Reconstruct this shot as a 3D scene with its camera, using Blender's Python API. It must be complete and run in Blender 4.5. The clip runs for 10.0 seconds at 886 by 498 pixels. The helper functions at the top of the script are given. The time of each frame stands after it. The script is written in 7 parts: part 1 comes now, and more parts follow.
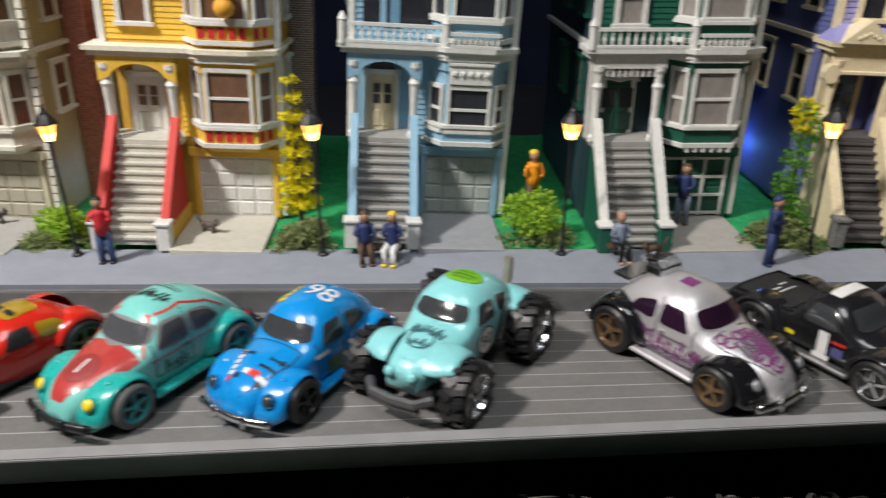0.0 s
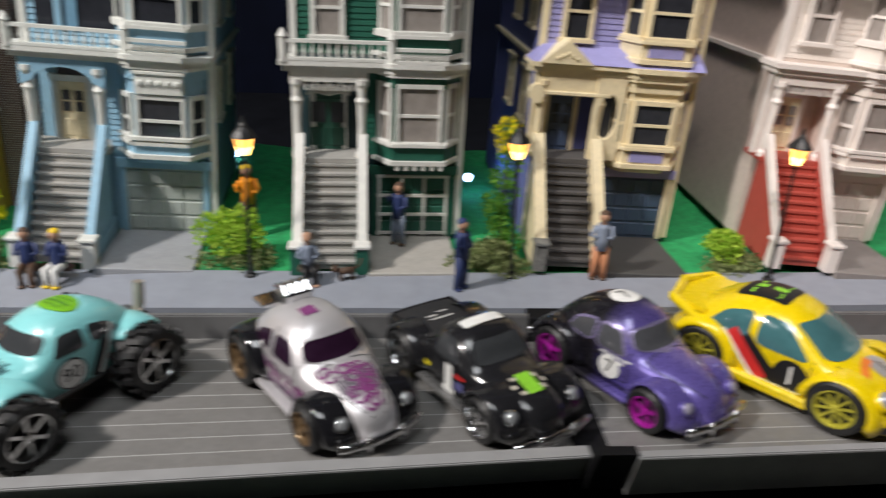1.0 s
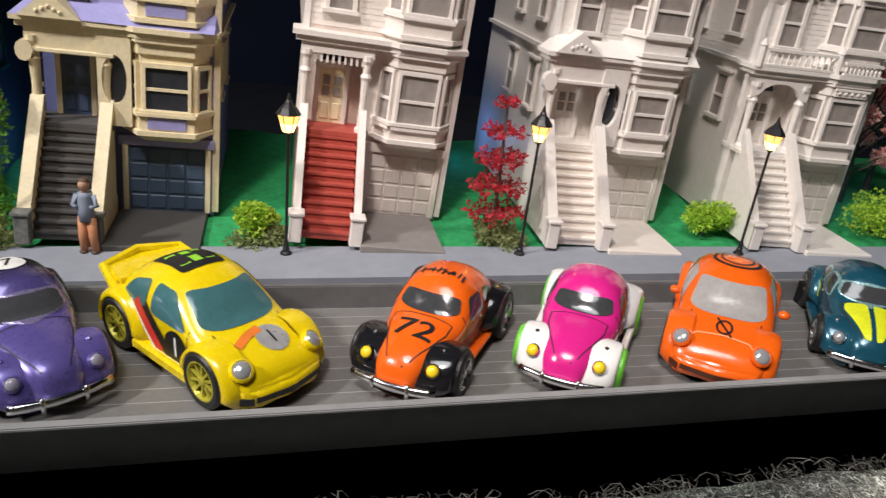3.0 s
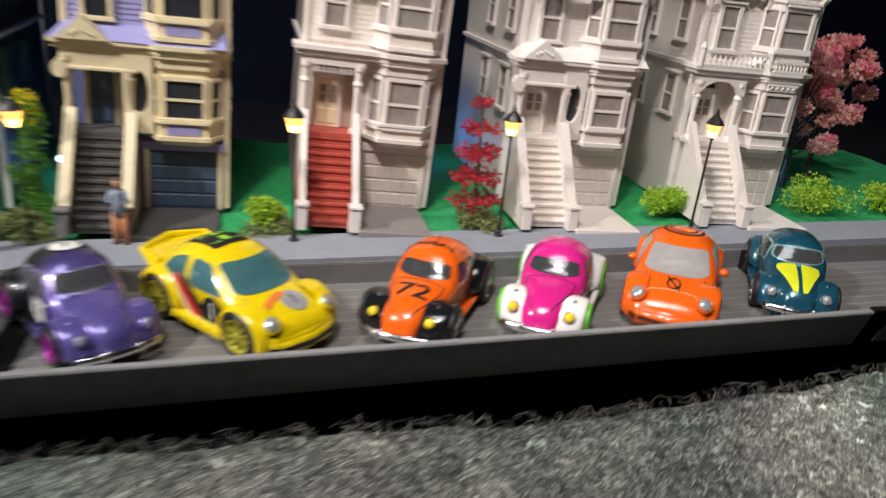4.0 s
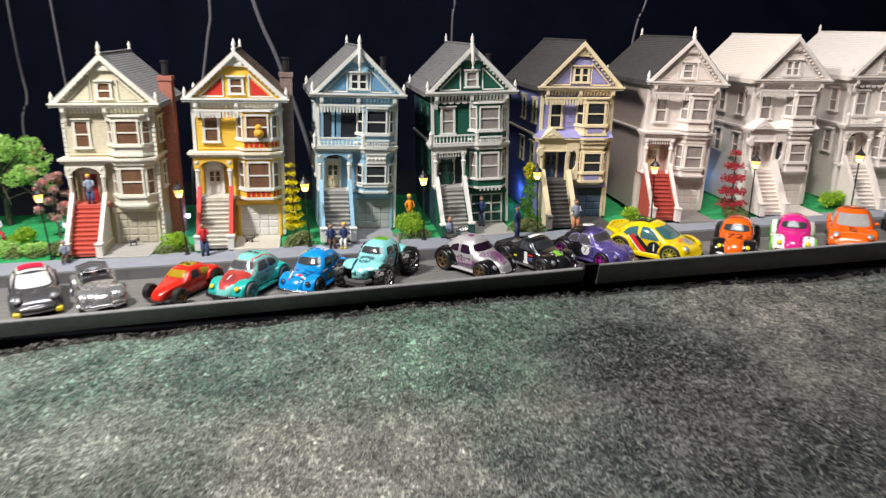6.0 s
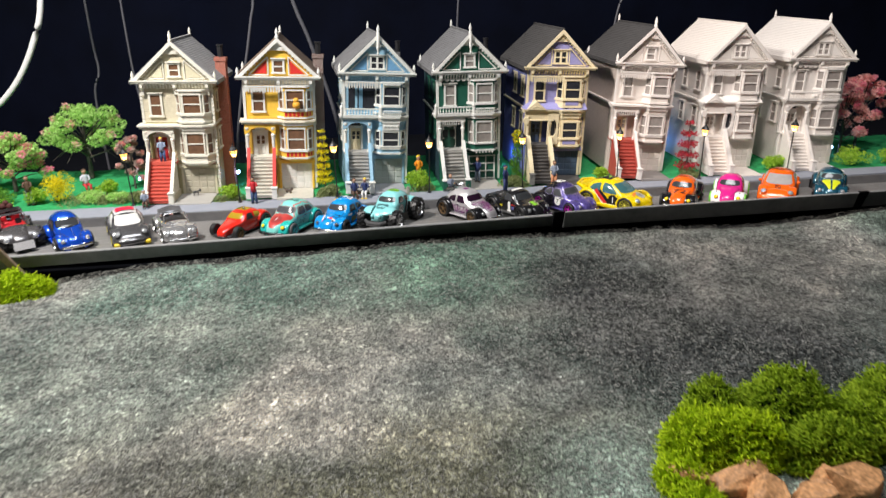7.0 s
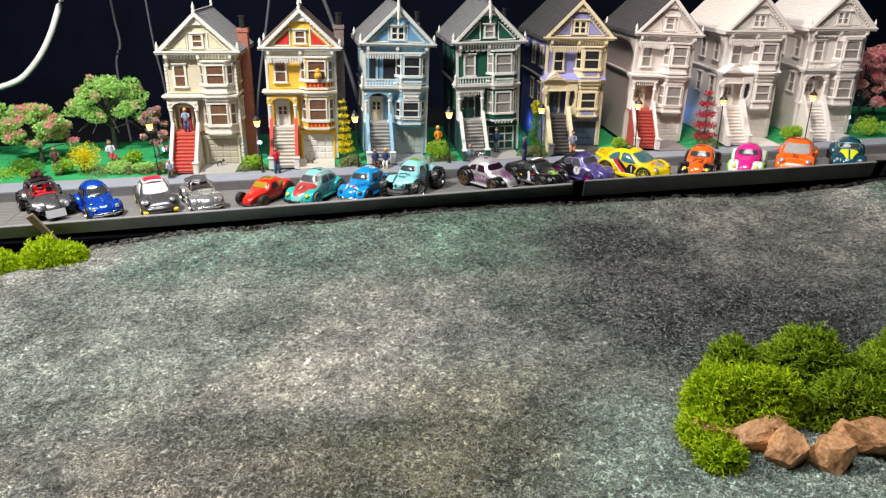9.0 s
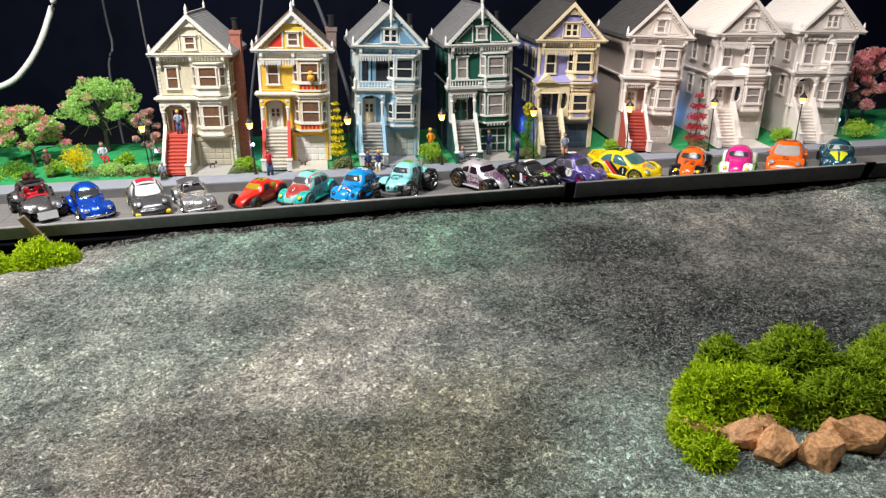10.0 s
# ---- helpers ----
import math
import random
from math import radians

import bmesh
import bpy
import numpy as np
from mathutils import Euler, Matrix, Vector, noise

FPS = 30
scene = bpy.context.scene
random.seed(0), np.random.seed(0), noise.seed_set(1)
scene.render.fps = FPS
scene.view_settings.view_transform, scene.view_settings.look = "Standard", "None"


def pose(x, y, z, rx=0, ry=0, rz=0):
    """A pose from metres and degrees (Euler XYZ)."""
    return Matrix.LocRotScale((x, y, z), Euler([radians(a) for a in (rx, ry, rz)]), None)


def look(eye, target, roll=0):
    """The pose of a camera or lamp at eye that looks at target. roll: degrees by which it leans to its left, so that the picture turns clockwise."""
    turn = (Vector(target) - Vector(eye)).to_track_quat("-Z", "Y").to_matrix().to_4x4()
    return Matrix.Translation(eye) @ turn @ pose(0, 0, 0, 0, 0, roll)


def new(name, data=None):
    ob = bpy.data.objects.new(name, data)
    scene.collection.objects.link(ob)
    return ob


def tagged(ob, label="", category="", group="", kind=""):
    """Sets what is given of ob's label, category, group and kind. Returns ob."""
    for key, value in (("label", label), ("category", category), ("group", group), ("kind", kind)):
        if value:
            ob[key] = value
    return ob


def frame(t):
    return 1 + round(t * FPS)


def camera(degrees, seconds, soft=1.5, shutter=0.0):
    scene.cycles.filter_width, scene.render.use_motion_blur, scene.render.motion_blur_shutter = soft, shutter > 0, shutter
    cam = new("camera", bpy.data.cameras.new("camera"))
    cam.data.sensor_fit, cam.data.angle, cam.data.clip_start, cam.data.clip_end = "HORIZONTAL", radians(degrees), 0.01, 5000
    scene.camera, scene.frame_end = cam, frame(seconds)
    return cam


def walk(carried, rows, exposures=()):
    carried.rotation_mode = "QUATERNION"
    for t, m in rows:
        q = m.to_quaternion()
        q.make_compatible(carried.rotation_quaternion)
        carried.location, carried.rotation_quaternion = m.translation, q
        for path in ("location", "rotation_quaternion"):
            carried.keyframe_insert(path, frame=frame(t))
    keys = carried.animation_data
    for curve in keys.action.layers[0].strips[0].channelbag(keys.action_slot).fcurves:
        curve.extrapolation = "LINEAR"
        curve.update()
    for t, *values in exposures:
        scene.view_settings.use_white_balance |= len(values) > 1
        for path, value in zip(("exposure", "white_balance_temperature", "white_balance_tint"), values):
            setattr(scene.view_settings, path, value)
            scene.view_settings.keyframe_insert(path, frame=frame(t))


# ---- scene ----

# ---------------------------------------------------------------- camera
cam = camera(62.3, 10.0, soft=1.3, shutter=0.5)
PATH = [
    (0, (-0.0010, -0.0014, 0.1263), (-0.0024, 0.2720, 0.0029), -0.27),
    (0.5, (0.0431, 0.0039, 0.1229), (0.0516, 0.2780, 0.0014), 0.82),
    (1, (0.0999, 0.0122, 0.1258), (0.1212, 0.2865, 0.0062), 2.27),
    (1.5, (0.1446, 0.0123, 0.1198), (0.1800, 0.2853, 0.0007), 3.73),
    (2, (0.1897, 0.0102, 0.1229), (0.2362, 0.2820, 0.0047), 4.86),
    (2.5, (0.2321, 0.0080, 0.1210), (0.2885, 0.2781, 0.0031), 5.54),
    (2.7, (0.2451, 0.0061, 0.1203), (0.3047, 0.2754, 0.0022), 5.72),
    (3.8, (0.2551, -0.0164, 0.1173), (0.3283, 0.2525, 0.0062), 4.92),
    (4, (0.2372, -0.0375, 0.1204), (0.3105, 0.2319, 0.0106), 4.38),
    (4.5, (0.1605, -0.1245, 0.1475), (0.2277, 0.1489, 0.0437), 2.17),
    (5, (0.0858, -0.2061, 0.1506), (0.1451, 0.0722, 0.0556), 0.60),
    (5.5, (0.0178, -0.2644, 0.1732), (0.0670, 0.0176, 0.0834), -0.64),
    (6, (-0.0230, -0.3358, 0.1803), (0.0169, -0.0519, 0.0919), -1.24),
    (6.2, (-0.0161, -0.3710, 0.1881), (0.0207, -0.0868, 0.0994), -1.35),
    (7.3, (-0.0258, -0.5023, 0.2154), (0.0041, -0.2235, 0.1087), -1.12),
    (7.5, (-0.0249, -0.5053, 0.2138), (0.0044, -0.2266, 0.1068), -1.11),
    (8, (-0.0366, -0.4982, 0.2087), (-0.0086, -0.2205, 0.0987), -1.32),
    (8.5, (-0.0415, -0.4982, 0.2112), (-0.0145, -0.2210, 0.0997), -1.48),
    (9, (-0.0374, -0.4966, 0.2101), (-0.0107, -0.2195, 0.0983), -1.47),
    (9.5, (-0.0374, -0.4974, 0.2108), (-0.0097, -0.2201, 0.0996), -1.35),
    (10, (-0.0365, -0.4989, 0.2094), (-0.0072, -0.2216, 0.0987), -1.34),
]
walk(cam, [(t, look(eye, aim, roll)) for t, eye, aim, roll in PATH], exposures=[(0.0, -0.28), (1.0, -0.2), (2.5, -0.1), (4.0, -0.04), (6.0, 0.08), (7.5, 0.14), (10.0, 0.18)])

# ---------------------------------------------------------------- world and lights
world = bpy.data.worlds.new("dark_room")
scene.world = world
world.use_nodes = True
world.node_tree.nodes["Background"].inputs[0].default_value = (0.55, 0.65, 1.0, 1)
world.node_tree.nodes["Background"].inputs[1].default_value = 0.085


def area_lamp(name, eye, target, size, watts, colour):
    d = bpy.data.lights.new(name, "AREA")
    d.shape, d.size, d.energy, d.color = "DISK", size, watts, colour
    ob = new(name, d)
    ob.matrix_world = look(eye, target)
    return ob


def spot_lamp(name, eye, target, radius, watts, colour, cone, blend):
    d = bpy.data.lights.new(name, "SPOT")
    d.shadow_soft_size, d.energy, d.color = radius, watts, colour
    d.spot_size, d.spot_blend = radians(cone), blend
    ob = new(name, d)
    ob.matrix_world = look(eye, target)
    return ob


def point_lamp(name, at, radius, watts, colour):
    d = bpy.data.lights.new(name, "POINT")
    d.shadow_soft_size, d.energy, d.color = radius, watts, colour
    ob = new(name, d)
    ob.location = at
    return ob


area_lamp("display_lamp", (-0.42, -0.02, 0.60), (-0.06, 0.24, 0.03), 0.08, 8.0, (1.0, 0.94, 0.89))
spot_lamp("display_lamp_warm", (0.12, -0.08, 0.62), (0.42, 0.31, 0.08), 0.03, 12.5, (1.0, 0.865, 0.80), 50, 0.8)
area_lamp("ceiling_lamp", (0.02, -0.22, 1.3), (0.02, -0.1, 0.0), 0.6, 8.0, (0.95, 0.98, 1.0))
for at in ((0.150, 0.372, 0.016), (-0.158, 0.345, 0.012), (0.347, 0.405, 0.015), (0.545, 0.36, 0.016)):
    point_lamp("blue_led_glow", (at[0], at[1], at[2] + 0.004), 0.003, 0.008, (0.13, 0.34, 1.0))

# ---------------------------------------------------------------- materials
MATS = {}


def paint(name, colour, rough=0.5, metal=0.0, vary=0.12, scale=260.0, bump=0.15, coat=0.0, spec=0.5, glow=0.0, fine=3.1):
    """A procedural surface with stains at one scale and grain at a finer one."""
    if name in MATS:
        return MATS[name]
    m = bpy.data.materials.new(name)
    m.use_nodes = True
    nt = m.node_tree
    p = nt.nodes["Principled BSDF"]
    co = nt.nodes.new("ShaderNodeTexCoord")
    big = nt.nodes.new("ShaderNodeTexNoise")
    big.inputs["Scale"].default_value, big.inputs["Detail"].default_value = scale, 4.0
    small = nt.nodes.new("ShaderNodeTexNoise")
    small.inputs["Scale"].default_value, small.inputs["Detail"].default_value = scale * fine, 3.0
    nt.links.new(co.outputs["Object"], big.inputs["Vector"])
    nt.links.new(co.outputs["Object"], small.inputs["Vector"])
    add = nt.nodes.new("ShaderNodeMath")
    add.operation = "ADD"
    nt.links.new(big.outputs["Fac"], add.inputs[0])
    nt.links.new(small.outputs["Fac"], add.inputs[1])
    ramp = nt.nodes.new("ShaderNodeMapRange")
    ramp.inputs["From Min"].default_value, ramp.inputs["From Max"].default_value = 0.6, 1.4
    ramp.inputs["To Min"].default_value, ramp.inputs["To Max"].default_value = 1.0 - vary, 1.0 + vary
    nt.links.new(add.outputs[0], ramp.inputs["Value"])
    mix = nt.nodes.new("ShaderNodeVectorMath")
    mix.operation = "SCALE"
    mix.inputs[0].default_value = colour
    nt.links.new(ramp.outputs[0], mix.inputs["Scale"])
    nt.links.new(mix.outputs[0], p.inputs["Base Color"])
    rr = nt.nodes.new("ShaderNodeMapRange")
    rr.inputs["To Min"].default_value, rr.inputs["To Max"].default_value = max(rough - 0.1, 0.02), min(rough + 0.12, 1)
    nt.links.new(small.outputs["Fac"], rr.inputs["Value"])
    nt.links.new(rr.outputs[0], p.inputs["Roughness"])
    p.inputs["Metallic"].default_value = metal
    p.inputs["Coat Weight"].default_value = coat
    p.inputs["Coat Roughness"].default_value = 0.06
    p.inputs["Specular IOR Level"].default_value = spec
    if glow:
        p.inputs["Emission Color"].default_value = (*colour, 1)
        p.inputs["Emission Strength"].default_value = glow
    if bump:
        b = nt.nodes.new("ShaderNodeBump")
        b.inputs["Strength"].default_value, b.inputs["Distance"].default_value = bump, 0.0004
        nt.links.new(small.outputs["Fac"], b.inputs["Height"])
        nt.links.new(b.outputs[0], p.inputs["Normal"])
    MATS[name] = m
    return m


def enamel(name, colour, rough=0.22, vary=0.05, metal=0.0):
    return paint(name, colour, rough, metal, vary, 180, 0.02, coat=0.7)


WHITE = paint("white_trim_paint", (0.72, 0.715, 0.68), 0.5)
BLACK_CLOTH = paint("black_cloth", (0.008, 0.009, 0.013), 0.95, vary=0.3, scale=40, spec=0.1)
CHROME = paint("toy_chrome", (0.75, 0.75, 0.76), 0.16, 1.0, 0.05, 400, 0.05)
TYRE = paint("black_tyre_plastic", (0.014, 0.014, 0.015), 0.45, vary=0.2)
DARK = paint("dark_plastic", (0.018, 0.018, 0.02), 0.4, vary=0.15)
GREEN_FELT = paint("green_base_felt", (0.018, 0.29, 0.09), 0.9, vary=0.35, scale=150, bump=0.8)
GLASS_BROWN = paint("brown_tinted_pane", (0.16, 0.085, 0.05), 0.12, vary=0.25, scale=90, bump=0.0)
GLASS_DARK = paint("dark_tinted_pane", (0.03, 0.032, 0.04), 0.1, vary=0.25, scale=90, bump=0.0)
GLASS_PALE = paint("pale_pane", (0.30, 0.27, 0.25), 0.2, vary=0.2, scale=90, bump=0.0)

# ---------------------------------------------------------------- mesh tools (millimetres in, metres out)


def finish(bm, smooth=False):
    bmesh.ops.recalc_face_normals(bm, faces=bm.faces)
    me = bpy.data.meshes.new("mesh")
    bm.to_mesh(me)
    bm.free()
    me.transform(Matrix.Scale(0.001, 4))
    if smooth:
        me.polygons.foreach_set("use_smooth", [True] * len(me.polygons))
    return me


def part(name, bm, material, parent, label="", smooth=False):
    me = finish(bm, smooth)
    me.materials.append(material)
    ob = new(name, me)
    ob.parent = parent
    if label:
        ob["label"] = label
    return ob


def solid(name, bm, material, label, category, group="", kind="", m=None, smooth=False):
    me = finish(bm, smooth)
    me.materials.append(material)
    ob = new(name, me)
    if m is not None:
        ob.matrix_world = m
    return tagged(ob, label, category, group, kind)


def thing(name, label, category, m, group="", kind=""):
    ob = new(name)
    ob.empty_display_size = 0.005
    ob.matrix_world = m
    return tagged(ob, label, category, group, kind)


def box(bm, x0, x1, y0, y1, z0, z1, bevel=0.0):
    vs = [bm.verts.new((x, y, z)) for x in (x0, x1) for y in (y0, y1) for z in (z0, z1)]
    fs = [bm.faces.new([vs[i] for i in q]) for q in ((0, 1, 3, 2), (4, 6, 7, 5), (0, 4, 5, 1), (2, 3, 7, 6), (0, 2, 6, 4), (1, 5, 7, 3))]
    if bevel:
        es = list({e for f in fs for e in f.edges})
        bmesh.ops.bevel(bm, geom=es, offset=bevel, segments=1, affect="EDGES")
    return bm


def prism(bm, poly, a, b, axis="y"):
    """Extrude a 2D polygon from a to b along an axis; the polygon lies in the two other axes, in order."""
    def at(p, t):
        return {"x": (t, p[0], p[1]), "y": (p[0], t, p[1]), "z": (p[0], p[1], t)}[axis]
    lo = [bm.verts.new(at(p, a)) for p in poly]
    hi = [bm.verts.new(at(p, b)) for p in poly]
    bm.faces.new(lo)
    bm.faces.new(hi[::-1])
    n = len(poly)
    for i in range(n):
        bm.faces.new((lo[i], hi[i], hi[(i + 1) % n], lo[(i + 1) % n]))
    return bm


def lathe(bm, prof, n=12, cx=0.0, cy=0.0, axis="z"):
    """Turn a profile of (radius, height) about an axis through (cx, cy)."""
    rings = []
    for r, h in prof:
        ring = []
        for k in range(n):
            a = 2 * math.pi * k / n
            u, v = cx + r * math.cos(a), cy + r * math.sin(a)
            ring.append(bm.verts.new({"z": (u, v, h), "y": (u, h, v), "x": (h, u, v)}[axis]))
        rings.append(ring)
    for a, b in zip(rings, rings[1:]):
        for k in range(n):
            bm.faces.new((a[k], a[(k + 1) % n], b[(k + 1) % n], b[k]))
    bm.faces.new(rings[0][::-1])
    bm.faces.new(rings[-1])
    return bm


def tube(bm, pts, r, n=8, taper=1.0):
    """A round bar along points."""
    pts = [Vector(p) for p in pts]
    rings = []
    for i, p in enumerate(pts):
        d = (pts[min(i + 1, len(pts) - 1)] - pts[max(i - 1, 0)]).normalized()
        side = d.cross(Vector((0, 0, 1)) if abs(d.z) < 0.9 else Vector((1, 0, 0))).normalized()
        up = d.cross(side)
        rr = r * (1 + (taper - 1) * i / max(len(pts) - 1, 1))
        rings.append([bm.verts.new(p + rr * (math.cos(2 * math.pi * k / n) * side + math.sin(2 * math.pi * k / n) * up)) for k in range(n)])
    for a, b in zip(rings, rings[1:]):
        for k in range(n):
            bm.faces.new((a[k], a[(k + 1) % n], b[(k + 1) % n], b[k]))
    bm.faces.new(rings[0][::-1])
    bm.faces.new(rings[-1])
    return bm


def ball(bm, c, r, sub=1, jitter=0.0, flat=1.0):
    q = bmesh.ops.create_icosphere(bm, subdivisions=sub, radius=1.0)["verts"]
    for v in q:
        k = 1 + random.uniform(-jitter, jitter)
        v.co = Vector(c) + Vector((v.co.x * r * k, v.co.y * r * k, v.co.z * r * k * flat))
    return bm


def B():
    return bmesh.new()

# ---------------------------------------------------------------- ground, street and backdrop


def sheet(nx, ny, fx):
    """A grid surface from a function of (u, v) in 0..1 to a place in millimetres."""
    bm = B()
    vs = [[bm.verts.new(fx(i / nx, j / ny)) for j in range(ny + 1)] for i in range(nx + 1)]
    for i in range(nx):
        for j in range(ny):
            bm.faces.new((vs[i][j], vs[i + 1][j], vs[i + 1][j + 1], vs[i][j + 1]))
    return bm


bm = B()
box(bm, -2500, 2500, -2500, 2500, -62, -60)
solid("ground", bm, BLACK_CLOTH, "black cloth over the table under the whole display", "table cloth", kind="structure")
bm = B()
box(bm, -2500, 2500, 900, 910, -60, 1600)
solid("backdrop", bm, paint("navy_black_curtain", (0.0042, 0.006, 0.016), 0.9, vary=0.4, scale=6, bump=0.0, spec=0.1), "plain dark navy curtain behind the model houses", "curtain", kind="structure")
for nm, b6 in (("wall_west", (-2510, -2500, -2500, 910)), ("wall_east", (2500, 2510, -2500, 910)), ("wall_south", (-2500, 2500, -2510, -2500))):
    solid(nm, box(B(), *b6, -60, 1900), paint("dim_room_wall", (0.03, 0.03, 0.035), 0.8, scale=8), "dark wall closing the dim display room", "wall", kind="structure")
solid("ceiling", box(B(), -2510, 2510, -2510, 910, 1900, 1910), paint("dim_ceiling", (0.03, 0.03, 0.035), 0.8, scale=8), "dark ceiling over the dim display room", "ceiling", kind="structure")

# green base board with raised lawns, and the sidewalk strip
rng = random.Random(4)


def lawn(u, v):
    x, y = -640 + 1340 * u, 262 + 190 * v
    z = -1.2 + 0.9 * noise.noise((x * 0.05, y * 0.05, 0)) + 0.5 * noise.noise((x * 0.3, y * 0.3, 2))
    if v > 0.2:
        z += 5 * min((v - 0.2) / 0.3, 1) * (0.5 + 0.5 * noise.noise((x * 0.02, 1.5, 0)))
    return (x, y, z)


solid("lawn", sheet(220, 40, lawn), GREEN_FELT, "bright green felt lawn under the houses", "lawn", kind="structure")
PAVE = paint("pale_grey_card", (0.26, 0.28, 0.33), 0.75, vary=0.1, scale=60, bump=0.25)
bm = B()
prism(bm, [(-640, 244), (160, 246), (700, 262), (700, 287), (160, 276), (-640, 280)], -6, 0.6, "z")
solid("pavement", bm, PAVE, "pale grey card sidewalk along the houses", "sidewalk", kind="structure")

ROAD = paint("grey_track_plastic", (0.175, 0.17, 0.165), 0.42, vary=0.16, scale=45, bump=0.35, fine=14)
JOINT = paint("matte_black_plastic", (0.006, 0.006, 0.007), 0.7, vary=0.2, spec=0.15)
# same grey plastic, painted lighter where the lip faces the lamp
LIP_LIT = paint("lamplit_track_lip", (0.27, 0.27, 0.275), 0.38, vary=0.12, scale=60)
# pale grey paints the glint that runs along the plank seams
SEAM_GLINT = paint("track_seam_glint", (0.36, 0.36, 0.355), 0.4, vary=0.15, scale=60)
SLOPE = paint("grey_track_front", (0.22, 0.22, 0.222), 0.45, vary=0.2, scale=60)
RIM = paint("dark_grey_track_wall", (0.14, 0.14, 0.143), 0.45, vary=0.2, scale=60)


def track_piece(x0, x1, f0, f1, b0, b1, top, low, lip):
    """One plastic road section: deck with plank grooves, low front wall, taller back wall."""
    root = thing("track_section", "grey plastic toy road section with grooved deck and dark walls", "toy track", pose(0, 0, 0), "road sections")
    def front(x): return f0 + (f1 - f0) * (x - x0) / (x1 - x0)
    def back(x): return b0 + (b1 - b0) * (x - x0) / (x1 - x0)
    n = 11
    for k in range(n):
        bm = B()
        a, b = k / n, (k + 1) / n
        def y(x, t): return front(x) + 9 + (back(x) - front(x) - 9) * t
        g = 0.003
        prism(bm, [(x0, y(x0, a + g)), (x1, y(x1, a + g)), (x1, y(x1, b - g)), (x0, y(x0, b - g))], -10, -7, "z")
        part("deck_plank", bm, ROAD, root)
    bm = B()
    prism(bm, [(x0, front(x0) + 8.5), (x1, front(x1) + 8.5), (x1, back(x1)), (x0, back(x0))], -9.4, -7.04, "z")
    part("deck_base", bm, SEAM_GLINT, root, "deck base between the planks, pale with painted seam glints")
    bm = B()
    rows = [[bm.verts.new((x, front(x) + d, z)) for d, z in ((0, top - 0.8), (2.4, top - 0.8), (8.0, low), (5.6, low))] for x in (x0, x1)]
    for k in range(4):
        bm.faces.new((rows[0][k], rows[0][(k + 1) % 4], rows[1][(k + 1) % 4], rows[1][k]))
    bm.faces.new(rows[0])
    bm.faces.new(rows[1][::-1])
    part("front_wall", bm, SLOPE, root)
    bm = B()
    prism(bm, [(x0, front(x0) - 0.3), (x1, front(x1) - 0.3), (x1, front(x1) + lip), (x0, front(x0) + lip)], top - 1.1, top, "z")
    bmesh.ops.bevel(bm, geom=bm.edges[:], offset=0.3, segments=2, affect="EDGES")
    part("front_lip", bm, LIP_LIT, root)
    bm = B()
    prism(bm, [(x0, back(x0)), (x1, back(x1)), (x1, back(x1) + 2.5), (x0, back(x0) + 2.5)], -11, 2.0, "z")
    bmesh.ops.bevel(bm, geom=bm.edges[:], offset=0.4, segments=2, affect="EDGES")
    part("back_wall", bm, RIM, root)
    return root


track_piece(-372, 152, 126, 161, 236, 237.5, 3.5, -9.0, 4.2)
track_piece(162, 464, 154.5, 165.5, 238, 243, 8.0, -9.0, 2.6)
track_piece(474, 700, 166, 176, 243.5, 250, 8.0, -9.0, 2.6)
track_piece(-700, -372.4, 104, 126, 232, 236, 3.0, -9.0, 4.2)
for x, y, z in ((157, 155.5, 8), (469, 165, 8.5)):
    clip = thing("track_connector", "black plastic clip joining two road sections", "connector", pose(0, 0, 0), "road connectors")
    part("front_clip", prism(B(), [(y - 0.5, z + 0.25), (y + 3.0, z + 0.25), (y + 3.4, z - 2.6), (y + 11.6, -9.6), (y + 7.6, -9.6)], x - 5.1, x + 5.1, "x"), JOINT, clip)
    part("deck_strip", box(B(), x - 5.1, x + 5.1, y + 9, y + 86, -10, -6.7, 0.2), JOINT, clip)
    part("back_clip", box(B(), x - 8.5, x + 8.5, 235, 243, -10, 2.4, 0.3), JOINT, clip)

# felt hill in front of the street


def between(pts, x):
    """A straight-line function through points."""
    return float(np.interp(x, [p[0] for p in pts], [p[1] for p in pts]))


def hill_edge(x):
    return 141 + 0.02 * x + 3 * noise.noise((x * 0.03, 3, 1)) + 1.5 * noise.noise((x * 0.15, 3, 1))


def hill_z(x, y):
    t = (150 - y) / 400.0
    z = -17.5 - 12 * max(t, 0) ** 1.2 * 1.6
    z += 3.0 * noise.noise((x * 0.008, y * 0.01, 4)) + 1.6 * noise.noise((x * 0.03, y * 0.03, 8))
    # the mat swells up against the road and sinks at its low end
    rise = between(((-620, -14), (-345, -10), (-290, -6), (-210, 3.0), (-100, 6.5), (0, 9.0), (130, 8.5), (230, 8.0), (350, 4.0), (450, 11.5), (620, 18)), x)
    z += rise * math.exp(-(max(141 + 0.02 * x - y, 0) / 62.0) ** 1.5)
    z += 0.9 * noise.noise((x * 0.07, y * 0.09, 5))
    return z


def hill(u, v):
    x = -620 + 1240 * u
    e = hill_edge(x)
    y = -500 + (e + 500) * (1 - (1 - v) ** 1.25)
    z = hill_z(x, y) + 0.5 * noise.noise((x * 0.25, y * 0.25, 1)) - 7.0 * max(0.0, 1 - (e - y) / 6.0) ** 2
    return (x, y, z)


